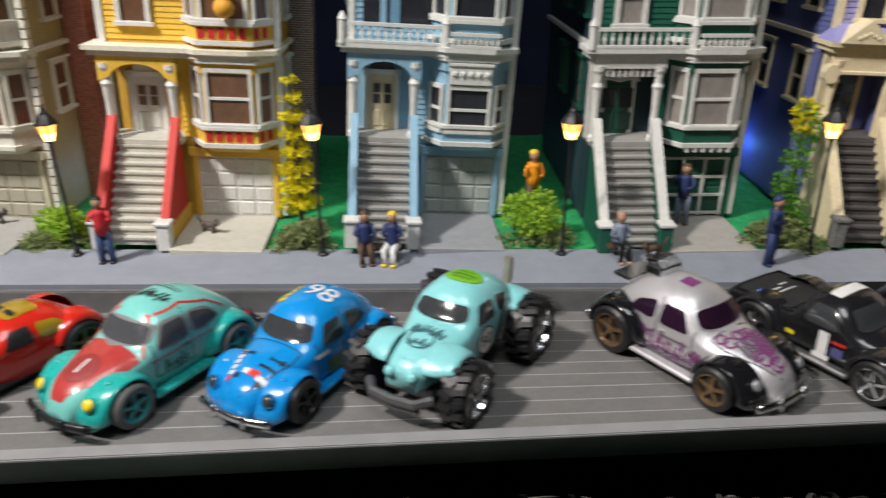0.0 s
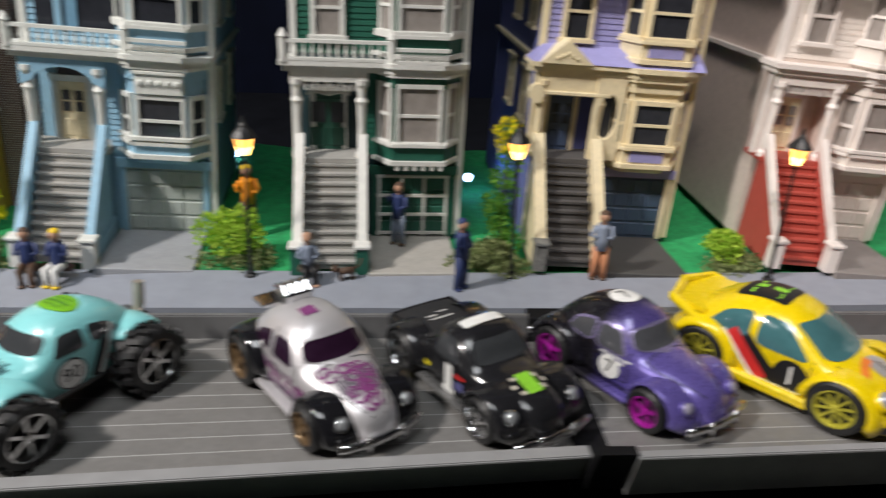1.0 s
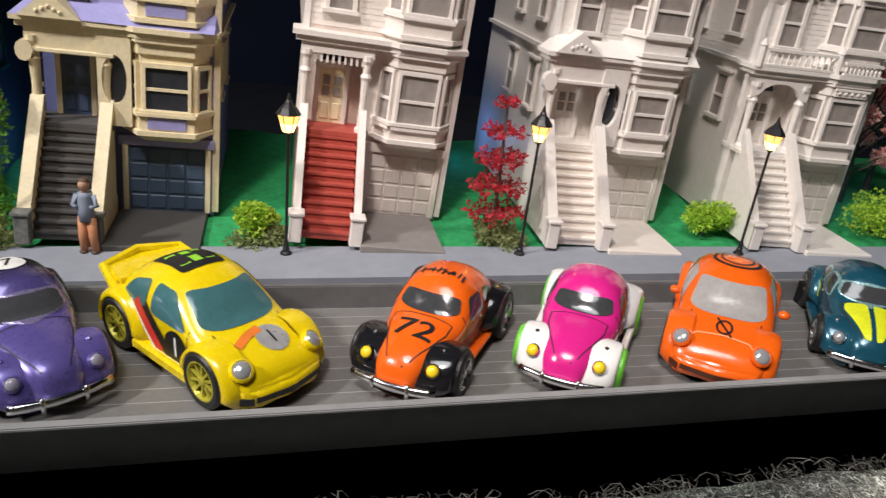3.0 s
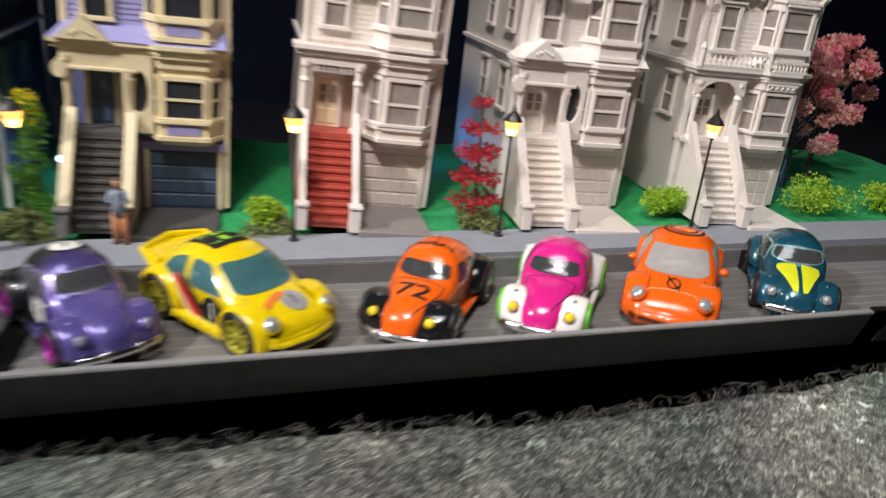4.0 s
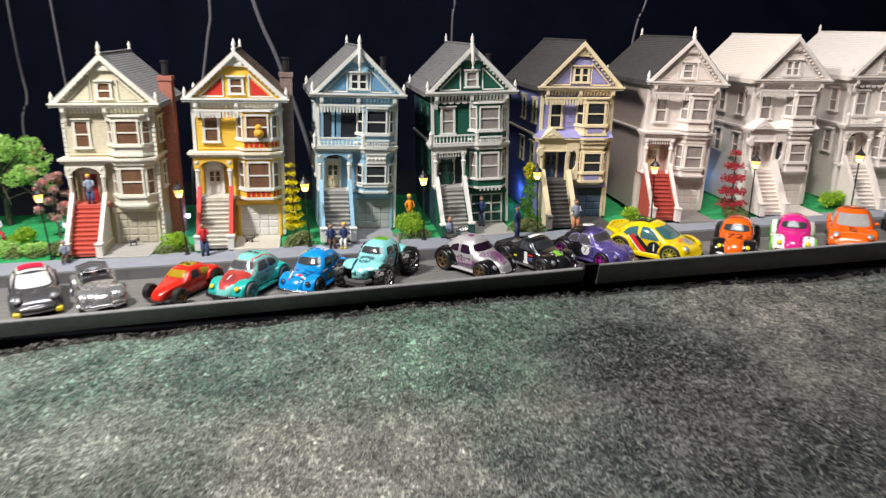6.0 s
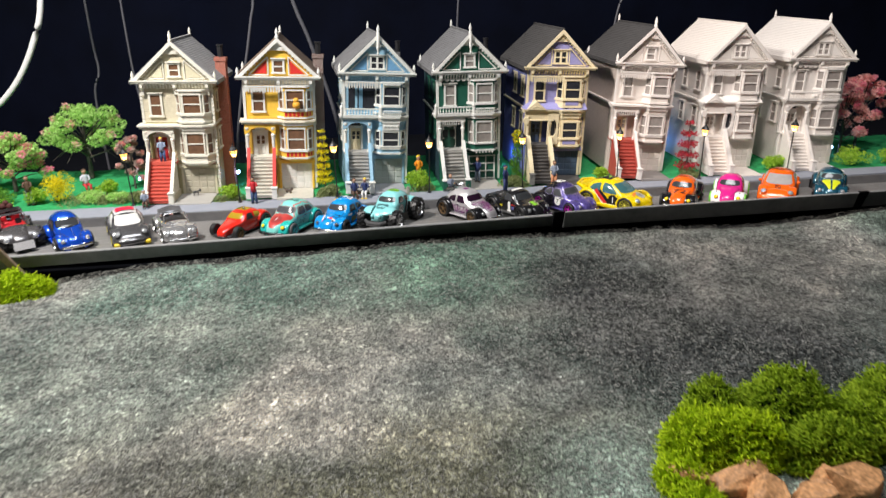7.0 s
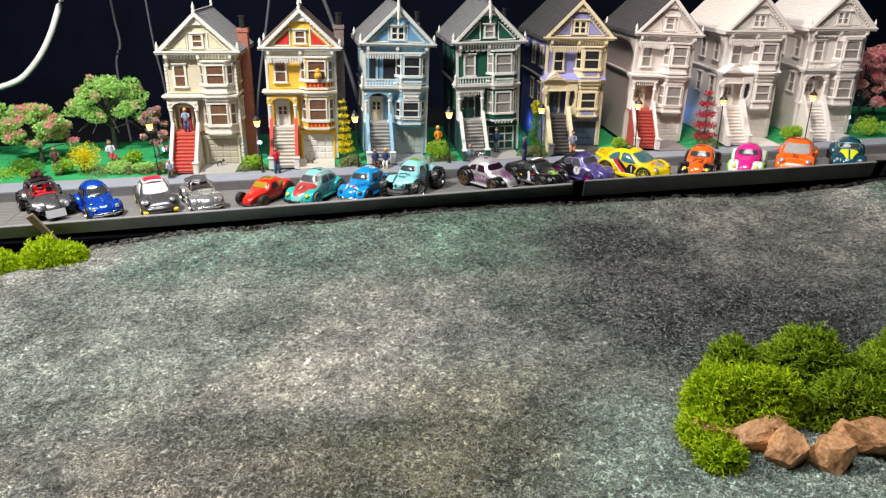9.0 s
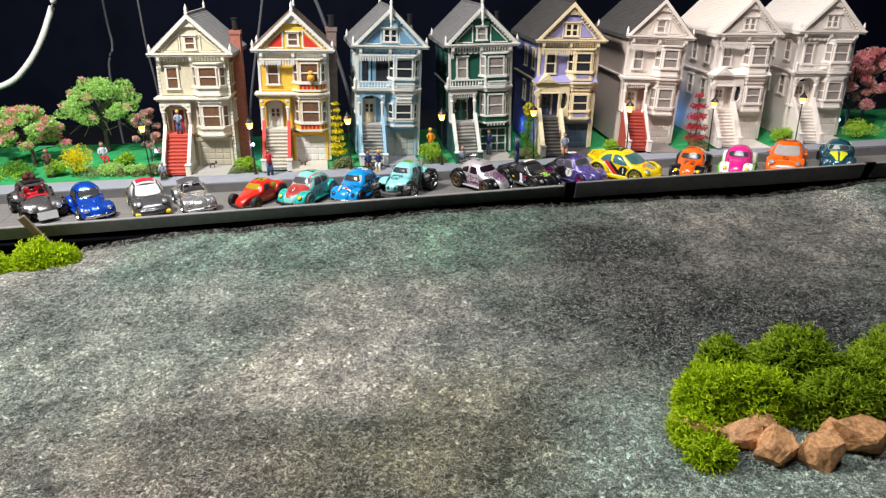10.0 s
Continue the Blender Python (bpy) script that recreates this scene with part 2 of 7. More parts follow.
def felt_material():
    m = bpy.data.materials.new("grey_green_felt")
    m.use_nodes = True
    nt = m.node_tree
    p = nt.nodes["Principled BSDF"]
    co = nt.nodes.new("ShaderNodeTexCoord")
    def noisy(scale, detail, seed):
        mp = nt.nodes.new("ShaderNodeMapping")
        mp.inputs["Location"].default_value = (seed, seed * 0.7, 0)
        t = nt.nodes.new("ShaderNodeTexNoise")
        t.inputs["Scale"].default_value, t.inputs["Detail"].default_value = scale, detail
        nt.links.new(co.outputs["Object"], mp.inputs[0])
        nt.links.new(mp.outputs[0], t.inputs["Vector"])
        return t.outputs["Fac"]
    def ramp(src, stops):
        r = nt.nodes.new("ShaderNodeValToRGB")
        while len(r.color_ramp.elements) < len(stops):
            r.color_ramp.elements.new(0.5)
        for e, (pos, col) in zip(r.color_ramp.elements, stops):
            e.position, e.color = pos, (*col, 1)
        nt.links.new(src, r.inputs[0])
        return r.outputs[0]
    def blend(fac, a, b, kind="MIX"):
        x = nt.nodes.new("ShaderNodeMix")
        x.data_type, x.blend_type = "RGBA", kind
        if isinstance(fac, float):
            x.inputs[0].default_value = fac
        else:
            nt.links.new(fac, x.inputs[0])
        nt.links.new(a, x.inputs[6])
        nt.links.new(b, x.inputs[7])
        return x.outputs[2]
    def wires(scale, seed, thin):
        """Thin curled lines where a noise crosses its middle value."""
        mp = nt.nodes.new("ShaderNodeMapping")
        mp.inputs["Location"].default_value = (seed, -seed, seed * 0.3)
        t = nt.nodes.new("ShaderNodeTexNoise")
        t.inputs["Scale"].default_value, t.inputs["Detail"].default_value, t.inputs["Distortion"].default_value = scale, 1.5, 1.2
        nt.links.new(co.outputs["Object"], mp.inputs[0])
        nt.links.new(mp.outputs[0], t.inputs["Vector"])
        sub, mag, rg = nt.nodes.new("ShaderNodeMath"), nt.nodes.new("ShaderNodeMath"), nt.nodes.new("ShaderNodeMapRange")
        sub.operation, mag.operation = "SUBTRACT", "ABSOLUTE"
        sub.inputs[1].default_value = 0.5
        nt.links.new(t.outputs["Fac"], sub.inputs[0])
        nt.links.new(sub.outputs[0], mag.inputs[0])
        rg.inputs["From Max"].default_value = thin
        rg.inputs["To Min"].default_value, rg.inputs["To Max"].default_value = 1.0, 0.0
        nt.links.new(mag.outputs[0], rg.inputs["Value"])
        return rg.outputs[0]
    def top_of(a, b):
        x = nt.nodes.new("ShaderNodeMath")
        x.operation = "MAXIMUM"
        nt.links.new(a, x.inputs[0])
        nt.links.new(b, x.inputs[1])
        return x.outputs[0]
    base = ramp(noisy(6.0, 6, 3.0), [(0.36, (0.18, 0.21, 0.20)), (0.47, (0.26, 0.29, 0.28)), (0.56, (0.33, 0.33, 0.315)), (0.66, (0.41, 0.40, 0.375))])
    green = ramp(noisy(7.5, 4, 9.0), [(0.42, (0.0, 0.0, 0.0)), (0.57, (0.75, 0.75, 0.75))])
    gcol = nt.nodes.new("ShaderNodeRGB")
    gcol.outputs[0].default_value = (0.15, 0.21, 0.18, 1)
    base = blend(green, base, gcol.outputs[0])
    # large areas in the felt: dyed green by the road, olive and grey-green; charcoal and pale tan put the lamp's
    # falloff and bright pool into the colour
    for centre, size, tone, seed in (((-0.12, 0.12, -0.02), 0.10, (0.17, 0.275, 0.235), 22.0), ((0.06, 0.105, -0.02), 0.09, (0.135, 0.235, 0.185), 18.0), ((0.03, -0.20, -0.03), 0.10, (0.22, 0.215, 0.155), 25.0), ((-0.08, -0.18, -0.03), 0.08, (0.20, 0.195, 0.14), 29.0),
                                     ((0.19, -0.03, -0.025), 0.13, (0.06, 0.06, 0.066), 12.0), ((0.30, 0.06, -0.02), 0.10, (0.27, 0.255, 0.245), 41.0), ((-0.06, -0.075, -0.025), 0.08, (0.40, 0.385, 0.36), 15.0), ((-0.20, -0.06, -0.025), 0.08, (0.29, 0.325, 0.30), 33.0), ((0.13, -0.23, -0.03), 0.09, (0.32, 0.41, 0.37), 37.0), ((-0.17, -0.22, -0.03), 0.08, (0.29, 0.265, 0.235), 45.0), ((0.055, -0.005, -0.025), 0.035, (0.085, 0.115, 0.105), 51.0)):
        dist = nt.nodes.new("ShaderNodeVectorMath")
        dist.operation = "DISTANCE"
        dist.inputs[1].default_value = centre
        nt.links.new(co.outputs["Object"], dist.inputs[0])
        wob = nt.nodes.new("ShaderNodeMath")
        wob.operation = "MULTIPLY_ADD"
        wob.inputs[1].default_value = 0.20
        nt.links.new(noisy(11.0, 6, seed), wob.inputs[0])
        nt.links.new(dist.outputs["Value"], wob.inputs[2])
        area = nt.nodes.new("ShaderNodeMapRange")
        area.interpolation_type = "SMOOTHSTEP"
        area.inputs["From Min"].default_value, area.inputs["From Max"].default_value = size * 0.6 + 0.08, size * 1.35 + 0.12
        area.inputs["To Min"].default_value, area.inputs["To Max"].default_value = 0.9, 0.0
        nt.links.new(wob.outputs[0], area.inputs["Value"])
        dye_light = nt.nodes.new("ShaderNodeRGB")
        dye_light.outputs[0].default_value = (*tone, 1)
        base = blend(area.outputs[0], base, dye_light.outputs[0])
    net = top_of(top_of(wires(170.0, 3.0, 0.035), wires(260.0, 8.0, 0.045)), wires(400.0, 5.0, 0.05))
    fibre = ramp(net, [(0.0, (0.35, 0.35, 0.35)), (0.4, (0.95, 0.95, 0.95)), (0.75, (2.1, 2.12, 2.08)), (1.0, (2.6, 2.62, 2.55))])
    mid = ramp(noisy(42.0, 6, 5.0), [(0.34, (0.66, 0.67, 0.67)), (0.66, (1.38, 1.36, 1.33))])
    drift = ramp(noisy(15.0, 5, 27.0), [(0.36, (0.70, 0.74, 0.72)), (0.5, (1.1, 1.1, 1.09)), (0.66, (1.56, 1.51, 1.45))])
    mid = blend(1.0, mid, drift, "MULTIPLY")
    # shade of small hollows between fibres, multiplied into the felt colour
    pit_shade = ramp(noisy(260.0, 4, 7.0), [(0.34, (0.5, 0.5, 0.5)), (0.46, (1.0, 1.0, 1.0)), (0.64, (1.22, 1.22, 1.22))])
    col = blend(1.0, blend(1.0, blend(1.0, base, fibre, "MULTIPLY"), mid, "MULTIPLY"), pit_shade, "MULTIPLY")
    nt.links.new(col, p.inputs["Base Color"])
    p.inputs["Roughness"].default_value = 0.95
    p.inputs["Specular IOR Level"].default_value = 0.15
    b = nt.nodes.new("ShaderNodeBump")
    b.inputs["Strength"].default_value, b.inputs["Distance"].default_value = 1.0, 0.0012
    nt.links.new(net, b.inputs["Height"])
    rough = nt.nodes.new("ShaderNodeBump")
    rough.inputs["Strength"].default_value, rough.inputs["Distance"].default_value = 1.0, 0.003
    nt.links.new(noisy(150.0, 6, 1.0), rough.inputs["Height"])
    nt.links.new(rough.outputs[0], b.inputs["Normal"])
    nt.links.new(b.outputs[0], p.inputs["Normal"])
    return m


FELT = felt_material()
hill_ob = solid("hill", sheet(420, 260, hill), FELT, "grey-green felted fibre mat forming a soft hill", "felt mat", kind="structure", smooth=True)

# ---------------------------------------------------------------- houses


def siding(bm, u0, u1, z0, z1, place, pitch=2.2, out=0.45):
    """Lapped boards on a wall; place(u, out, z) gives the point."""
    n = max(1, round((z1 - z0) / pitch))
    h = (z1 - z0) / n
    for k in range(n):
        a, b = z0 + k * h, z0 + (k + 1) * h
        v = [bm.verts.new(place(u, o, z)) for u, o, z in ((u0, 0, a), (u1, 0, a), (u1, out, a), (u0, out, a), (u0, 0.06, b), (u1, 0.06, b))]
        bm.faces.new((v[0], v[1], v[2], v[3]))
        bm.faces.new((v[3], v[2], v[5], v[4]))


def window(parent, x0, x1, z0, z1, y, trim, pane, head=True, frame_m=None, name="window", w=1.9):
    """A two-sash window standing proud of a wall at y, looking to -y."""
    fm = Matrix.Identity(4) if frame_m is None else frame_m
    def put(bm):
        bmesh.ops.transform(bm, matrix=fm, verts=bm.verts)
        return bm
    bm = B()
    o, q = [(x0 - w, z0), (x1 + w, z0), (x1 + w, z1 + 1.8), (x0 - w, z1 + 1.8)], [(x0, z0 + 0.3), (x1, z0 + 0.3), (x1, z1), (x0, z1)]
    rows = [[bm.verts.new((a, d, b)) for a, b in lp] for lp, d in ((o, y + 0.6), (o, y - 1.3), (q, y - 1.3), (q, y + 0.6))]
    for r0, r1 in zip(rows, rows[1:]):
        for k in range(4):
            bm.faces.new((r0[k], r0[(k + 1) % 4], r1[(k + 1) % 4], r1[k]))
    f = part(name, put(bm), trim, parent)
    if head:
        part("window_head", put(box(B(), x0 - w - 1.2, x1 + w + 1.2, y - 2.4, y + 0.6, z1 + 1.8, z1 + 2.9)), trim, f)
    part("window_sill", put(box(B(), x0 - w - 1.0, x1 + w + 1.0, y - 2.2, y + 0.6, z0 - 1.5, z0)), trim, f)
    part("sash_rail", put(box(B(), x0, x1, y - 0.9, y + 0.3, (z0 + z1) / 2 - 0.6, (z0 + z1) / 2 + 0.6)), trim, f)
    bm = B()
    box(bm, x0, x1, y - 0.15, y + 0.1, z0, z1)
    part("pane", put(bm), pane, f, "tinted window pane")
    return f


def finial(parent, x, y, z, m, s=1.0):
    bm = lathe(B(), [(1.5 * s, z - 1), (1.5 * s, z + 2 * s), (0.8 * s, z + 2.6 * s), (1.5 * s, z + 4.2 * s), (1.2 * s, z + 5.6 * s), (0.5 * s, z + 7.5 * s), (0.1, z + 8.6 * s)], 10, x, y)
    part("finial", bm, m, parent, smooth=True)


def frustum(bm, low, high, z0, z1):
    """A tapering block between two plans of the same number of corners."""
    lo, hi = [bm.verts.new((x, y, z0)) for x, y in low], [bm.verts.new((x, y, z1)) for x, y in high]
    n = len(lo)
    bm.faces.new(lo)
    bm.faces.new(hi[::-1])
    for k in range(n):
        bm.faces.new((lo[k], hi[k], hi[(k + 1) % n], lo[(k + 1) % n]))
    return bm


def balusters(bm, x0, x1, y, z0, z1, n):
    box(bm, x0, x1, y - 0.9, y + 0.9, z1 - 1.3, z1)
    box(bm, x0, x1, y - 0.9, y + 0.9, z0, z0 + 1.1)
    for k in range(n):
        x = x0 + (k + 0.5) * (x1 - x0) / n
        lathe(bm, [(0.45, z0 + 1), (0.75, z0 + 1 + (z1 - z0) * 0.3), (0.4, z0 + (z1 - z0) * 0.6), (0.6, z1 - 1.2)], 6, x, y)


def house(m, c):
    """A narrow gabled row house with porch stairs, a two-storey bay and a garage, at 1:87."""
    label, wall, trim = c["label"], c["wall"], c["trim"]
    accent, steps, roofm = c.get("accent", trim), c["steps"], c["roof"]
    # side: second, darker wall colour on some houses; two have blue LED light painted in
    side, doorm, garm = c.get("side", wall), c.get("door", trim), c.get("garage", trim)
    pane = c.get("pane", GLASS_DARK)
    root = thing("house", label, "model house", m, "model house row")
    L, R, D, PX = -34.0, 33.0, c.get("deep", 88.0), -6.5
    # walls
    bm = B()
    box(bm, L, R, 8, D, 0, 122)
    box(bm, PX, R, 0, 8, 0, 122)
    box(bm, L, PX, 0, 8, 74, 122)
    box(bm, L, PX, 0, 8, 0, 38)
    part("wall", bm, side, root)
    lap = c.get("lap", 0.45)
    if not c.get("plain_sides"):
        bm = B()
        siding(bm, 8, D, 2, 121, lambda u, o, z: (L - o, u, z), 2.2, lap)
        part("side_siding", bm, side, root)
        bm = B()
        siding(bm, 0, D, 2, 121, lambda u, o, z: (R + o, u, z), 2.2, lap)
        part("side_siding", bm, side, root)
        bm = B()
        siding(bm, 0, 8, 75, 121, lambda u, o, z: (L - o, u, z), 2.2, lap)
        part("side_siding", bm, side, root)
    for ua, ub, za, zb in ((L, PX + 9, 79, 113), (R - 3, R, 3, 113), (PX, PX + 9, 38, 72)):
        bm = B()
        siding(bm, ua, ub, za, zb, lambda u, o, z: (u, -o, z), 2.2, lap)
        part("front_siding", bm, wall, root)
    for xx in (L, R):
        bm = B()
        sgn = -1 if xx < 0 else 1
        lo = 38 if xx < 0 else 2
        for k in range(int((118 - lo) / 4.0)):
            z = lo + k * 4.0
            box(bm, xx - 1.2 + 0.8 * sgn, xx + 1.2 + 0.8 * sgn, -1.0, 2.6, z, z + 3.3)
        if c.get("quoins"):
            tagged(part("quoin_strip", bm, trim, root), kind="stuff")
        else:
            bm.free()
            part("corner_board", box(B(), xx - 1.3 + 0.7 * sgn, xx + 1.3 + 0.7 * sgn, -1.0, 2.0, lo, 118), trim, root)
    # side windows
    for zz in (48, 88):
        for yy in (22, 58):
            for xx, rz in () if c.get("plain_sides") else ((L - 0.4, 90), (R + 0.4, -90)):
                fm = Matrix.Translation((xx, yy, 0)) @ Matrix.Rotation(radians(-rz), 4, "Z")
                window(root, -5, 5, zz, zz + 20, 0, c.get("sidetrim", trim), pane, frame_m=fm)
    # cornices, friezes and brackets
    bm = B()
    prism(bm, [(L - 6, -10), (PX + 7, -10), (PX + 10, -12.5), (R - 9, -12.5), (R + 1.5, -7), (R + 2.5, 2), (R + 2.5, D), (R, D), (R, 9), (L, 9), (L, D), (L - 2.5, D), (L - 2.5, 8), (L - 6, 6)], 75.5, 77.4, "z")
    prism(bm, [(L - 4.5, -8.5), (PX + 7, -8.5), (PX + 11, -11), (R - 9.5, -11), (R, -6), (R + 1, 2), (R, 9), (L, 9), (L - 4.5, 5)], 73.2, 75.5, "z")
    part("porch_cornice", bm, c.get("cornice", trim), root)
    if c.get("skirt"):
        bm = B()
        v = [bm.verts.new(p) for p in ((L - 6, -10, 77.4), (R, -11, 77.4), (R + 2, 2, 77.4), (R, 0.2, 84), (L, 0.2, 84), (L - 6, 4, 77.4))]
        bm.faces.new((v[0], v[1], v[3], v[4]))
        bm.faces.new((v[1], v[2], v[3]))
        bm.faces.new((v[0], v[4], v[5]))
        part("skirt_roof", bm, c["skirt"], root)
    bm = B()
    box(bm, L - 1, R + 1, -3, D, 113.5, 119, 0.3)
    part("frieze", bm, c.get("frieze", wall), root)
    bm = B()
    for k in range(22):
        x = L + 1 + k * (R - L - 2) / 21
        prism(bm, [(-7.2, 119.2), (-3, 119.2), (-3, 114.2), (-4.2, 115.0), (-5.0, 117.4), (-7.2, 118.0)], x - 0.75, x + 0.75, "x")
    if c.get("scallop"):
        for k in range(11):
            x = L + 3 + k * (R - L - 6) / 10
            prism(bm, [(x + 3.0 * math.cos(a), 114.5 + 3.0 * math.sin(a)) for a in [math.pi * (1 + q / 6) for q in range(7)]], -4.0, -2.9, "y")
    tagged(part("bracket_course", bm, c.get("dentil", trim), root), kind="stuff")
    for x in (L + 2.0, PX + 6.0, R - 2.0):
        bm = prism(B(), [(-7.6, 119.0), (-2.6, 119.0), (-2.6, 107.0), (-3.6, 107.6), (-4.2, 112.0), (-7.6, 115.4)], x - 1.4, x + 1.4, "x")
        part("corner_bracket", bm, trim, root)
    bm = B()
    box(bm, -41, 40.5, -8.2, D + 3, 119.2, 121.6, 0.3)
    box(bm, -42, 41.5, -9.2, -6, 121.2, 122.6)
    part("eave_board", bm, c.get("eaves", trim), root)
    # gable
    part("gable_wall", prism(B(), [(-38, 121.5), (37.5, 121.5), (0, 158)], -2.0, 3, "y"), c.get("gable", wall), root)
    for s in (-1, 1):
        bm = prism(B(), [(s * 41.5, 121.0), (s * 37.0, 121.0), (0, 157.0), (0, 161.6)], -7.5, -2.6, "y")
        part("bargeboard", bm, trim, root)
        bm = B()
        for k in range(12):
            t = (k + 0.7) / 12.5
            x, z = s * 36.0 * (1 - t), 121.5 + 35.5 * t
            box(bm, x - 0.8, x + 0.8, -5.4, -1.8, z - 1.5, z + 0.6)
        tagged(part("barge_dentil_strip", bm, c.get("dentil", trim), root), kind="stuff")
        bm = prism(B(), [(s * 25, 125), (s * 11.5, 125), (s * 11.5, 138)], -2.9, -1.9, "y")
        part("gable_panel", bm, accent, root)
        bm = B()
        for a, b in (((s * 29, 123.6), (s * 10, 123.6)), ((s * 10, 123.6), (s * 10, 142)), ((s * 10, 142), (s * 29, 123.6))):
            tube(bm, [(a[0], -2.7, a[1]), (b[0], -2.7, b[1])], 0.7, 5)
        part("gable_moulding", bm, trim, root)
    aw = 4.2 if not c.get("pair") else 6.0
    f = window(root, -aw, aw, 126.5, 138, -2.4, trim, pane, name="attic_window")
    if c.get("pair"):
        part("mullion", box(B(), -1.1, 1.1, -3.8, -2.0, 126.5, 138), trim, f)
    if c.get("fan"):
        part("fanlight", prism(B(), [(6.5 * math.cos(a), 141 + 5 * math.sin(a)) for a in [math.pi * q / 10 for q in range(11)]], -3.6, -2, "y"), accent, root)
    part("apex_ornament", prism(B(), [(-9, 148.5), (9, 148.5), (0, 157)], -4.5, -1.9, "y"), c.get("apexm", trim), root)
    if c.get("pendant"):
        part("gable_pendant", lathe(B(), [(0.3, 139.5), (1.3, 142), (0.8, 144), (1.7, 148), (1.7, 160)], 8, 0, -8.4), trim, root)
    # roof
    for s in (-1, 1):
        bm = B()
        n = 24
        poly = [(0.0, 158.0), (s * 42.0, 118.2)]
        for k in range(n):
            poly += [(s * 42.0 * (1 - k / n), 122.5 + 39.8 * k / n), (s * 42.0 * (1 - (k + 1) / n), 122.0 + 39.8 * (k + 1) / n)]
        prism(bm, poly, -6.5, D + 5, "y")
        part("roof_slope", bm, roofm, root)
    part("ridge_cap", box(B(), -1.3, 1.3, -7, D + 5.3, 161.2, 162.8, 0.4), c.get("ridge", roofm), root)
    if c.get("finials", True):
        for x, y, z, k in ((0, -5.5, 160.5, 1.25), (0, D + 4, 161.5, 1.0), (-39.5, -5, 122, 1.15), (39, -5, 122, 1.15), (-39.5, D - 8, 122, 1.1)):
            finial(root, x, y, z, trim, k)
    # bays on both storeys
    for z0, z1 in ((37.5, 73.0), (80.5, 113.0)):
        a, b, fy = -2.0, 32.0, -9.0
        plan = [(a, 0), (a + 6.5, fy), (b - 6.5, fy), (b, 0)]
        bm = B()
        prism(bm, plan, z0, z0 + 6.5, "z")
        prism(bm, plan, z1 - 5.5, z1, "z")
        prism(bm, [(a + 1.2, 0), (a + 7.1, fy + 1.4), (b - 7.1, fy + 1.4), (b - 1.2, 0)], z0 + 6, z1 - 5, "z")
        bay = part("bay", bm, c.get("bay", wall), root)
        grow = [(a - 1.5, 0), (a + 5.8, fy - 1.6), (b - 5.8, fy - 1.6), (b + 1.5, 0)]
        for za, zb in ((z0 - 1.4, z0 + 0.4), (z0 + 6.3, z0 + 7.6), (z1 - 1.2, z1 + 0.2)):
            part("bay_moulding", prism(B(), grow, za, zb, "z"), trim, bay)
        if c.get("stripe"):
            bm = B()
            for k in range(5):
                x = a + 8 + k * 4.0
                box(bm, x - 1.3, x + 1.3, fy - 0.6, fy + 0.2, z0 + 1.2, z0 + 5.4)
            for k in range(2):
                x = a + 1.6 + k * 2.6
                prism(bm, [(x, -x * 9 / 6.5 - 0.5), (x + 1.5, -(x + 1.5) * 9 / 6.5 - 0.5), (x + 1.5, -(x + 1.5) * 9 / 6.5 + 0.3), (x, -x * 9 / 6.5 + 0.3)], z0 + 1.2, z0 + 5.4, "z")
                xr = b - 3.1 - k * 2.6
                w2 = (b - xr) * 9 / 6.5
                prism(bm, [(xr, -w2 - 0.5), (xr + 1.5, -w2 + 1.6), (xr + 1.5, -w2 + 2.4), (xr, -w2 + 0.3)], z0 + 1.2, z0 + 5.4, "z")
            part("stripe_panel", bm, accent, bay, "bright painted panel")
        if c.get("apron"):
            part("bay_apron", box(B(), a + 9.5, b - 9.5, fy - 0.5, fy + 0.2, z0 + 1.0, z0 + 5.8, 0.2), c["apron"], bay)
        wa, wb = c.get("panes", (z0 + 8.8, z1 - 5.0)) if z0 < 50 else (z0 + 8.8, z1 - 5.0)
        part("bay_corbel", frustum(B(), [(a + 3.5, 0), (a + 8.0, fy + 3.4), (b - 8.0, fy + 3.4), (b - 3.5, 0)], plan, z0 - 4.4, z0 - 1.2), c.get("bay", wall), bay)
        if c.get("corbels"):
            for k in range(6):
                x = a + 8.6 + k * 3.6
                part("corbel_block", box(B(), x - 0.8, x + 0.8, fy - 1.4, fy + 2.0, z0 - 3.6, z0 - 1.2, 0.2), trim, bay)
        window(root, a + 9.0, b - 9.0, wa, wb, fy + 0.9, trim, pane, False, w=1.3)
        ang = math.atan2(9, 6.5)
        for s in (-1, 1):
            cx = a + 3.4 if s < 0 else b - 3.4
            fm = Matrix.Translation((cx, -4.4, 0)) @ Matrix.Rotation(s * ang, 4, "Z")
            window(root, -3.1, 3.1, wa, wb, 0.6, trim, pane, False, fm, w=1.2)
        if c.get("bayhead"):
            bm = B()
            box(bm, a + 8, b - 8, fy - 1.2, fy + 0.5, wb + 2.2, z1 - 1.6, 0.3)
            for k in range(5):
                ball(bm, (a + 10.2 + k * 3.4, fy - 1.2, (wb + z1 + 0.6) / 2), min(1.4, (z1 - wb) * 0.14))
            box(bm, a + 7.4, b - 7.4, fy - 1.9, fy + 0.5, z1 - 3.0, z1 - 1.7, 0.2)
            part("carved_head", bm, trim, bay)
    # upper left window or loggia
    if c.get("loggia"):
        # flat dark panel on the wall stands in for the loggia's shaded depth
        part("loggia_shade_panel", box(B(), L + 4, PX + 6, -0.9, -0.6, 84, 108), GLASS_DARK, root)
        part("loggia_post", box(B(), -23, -20.5, -1.6, -0.5, 84, 108), wall, root)
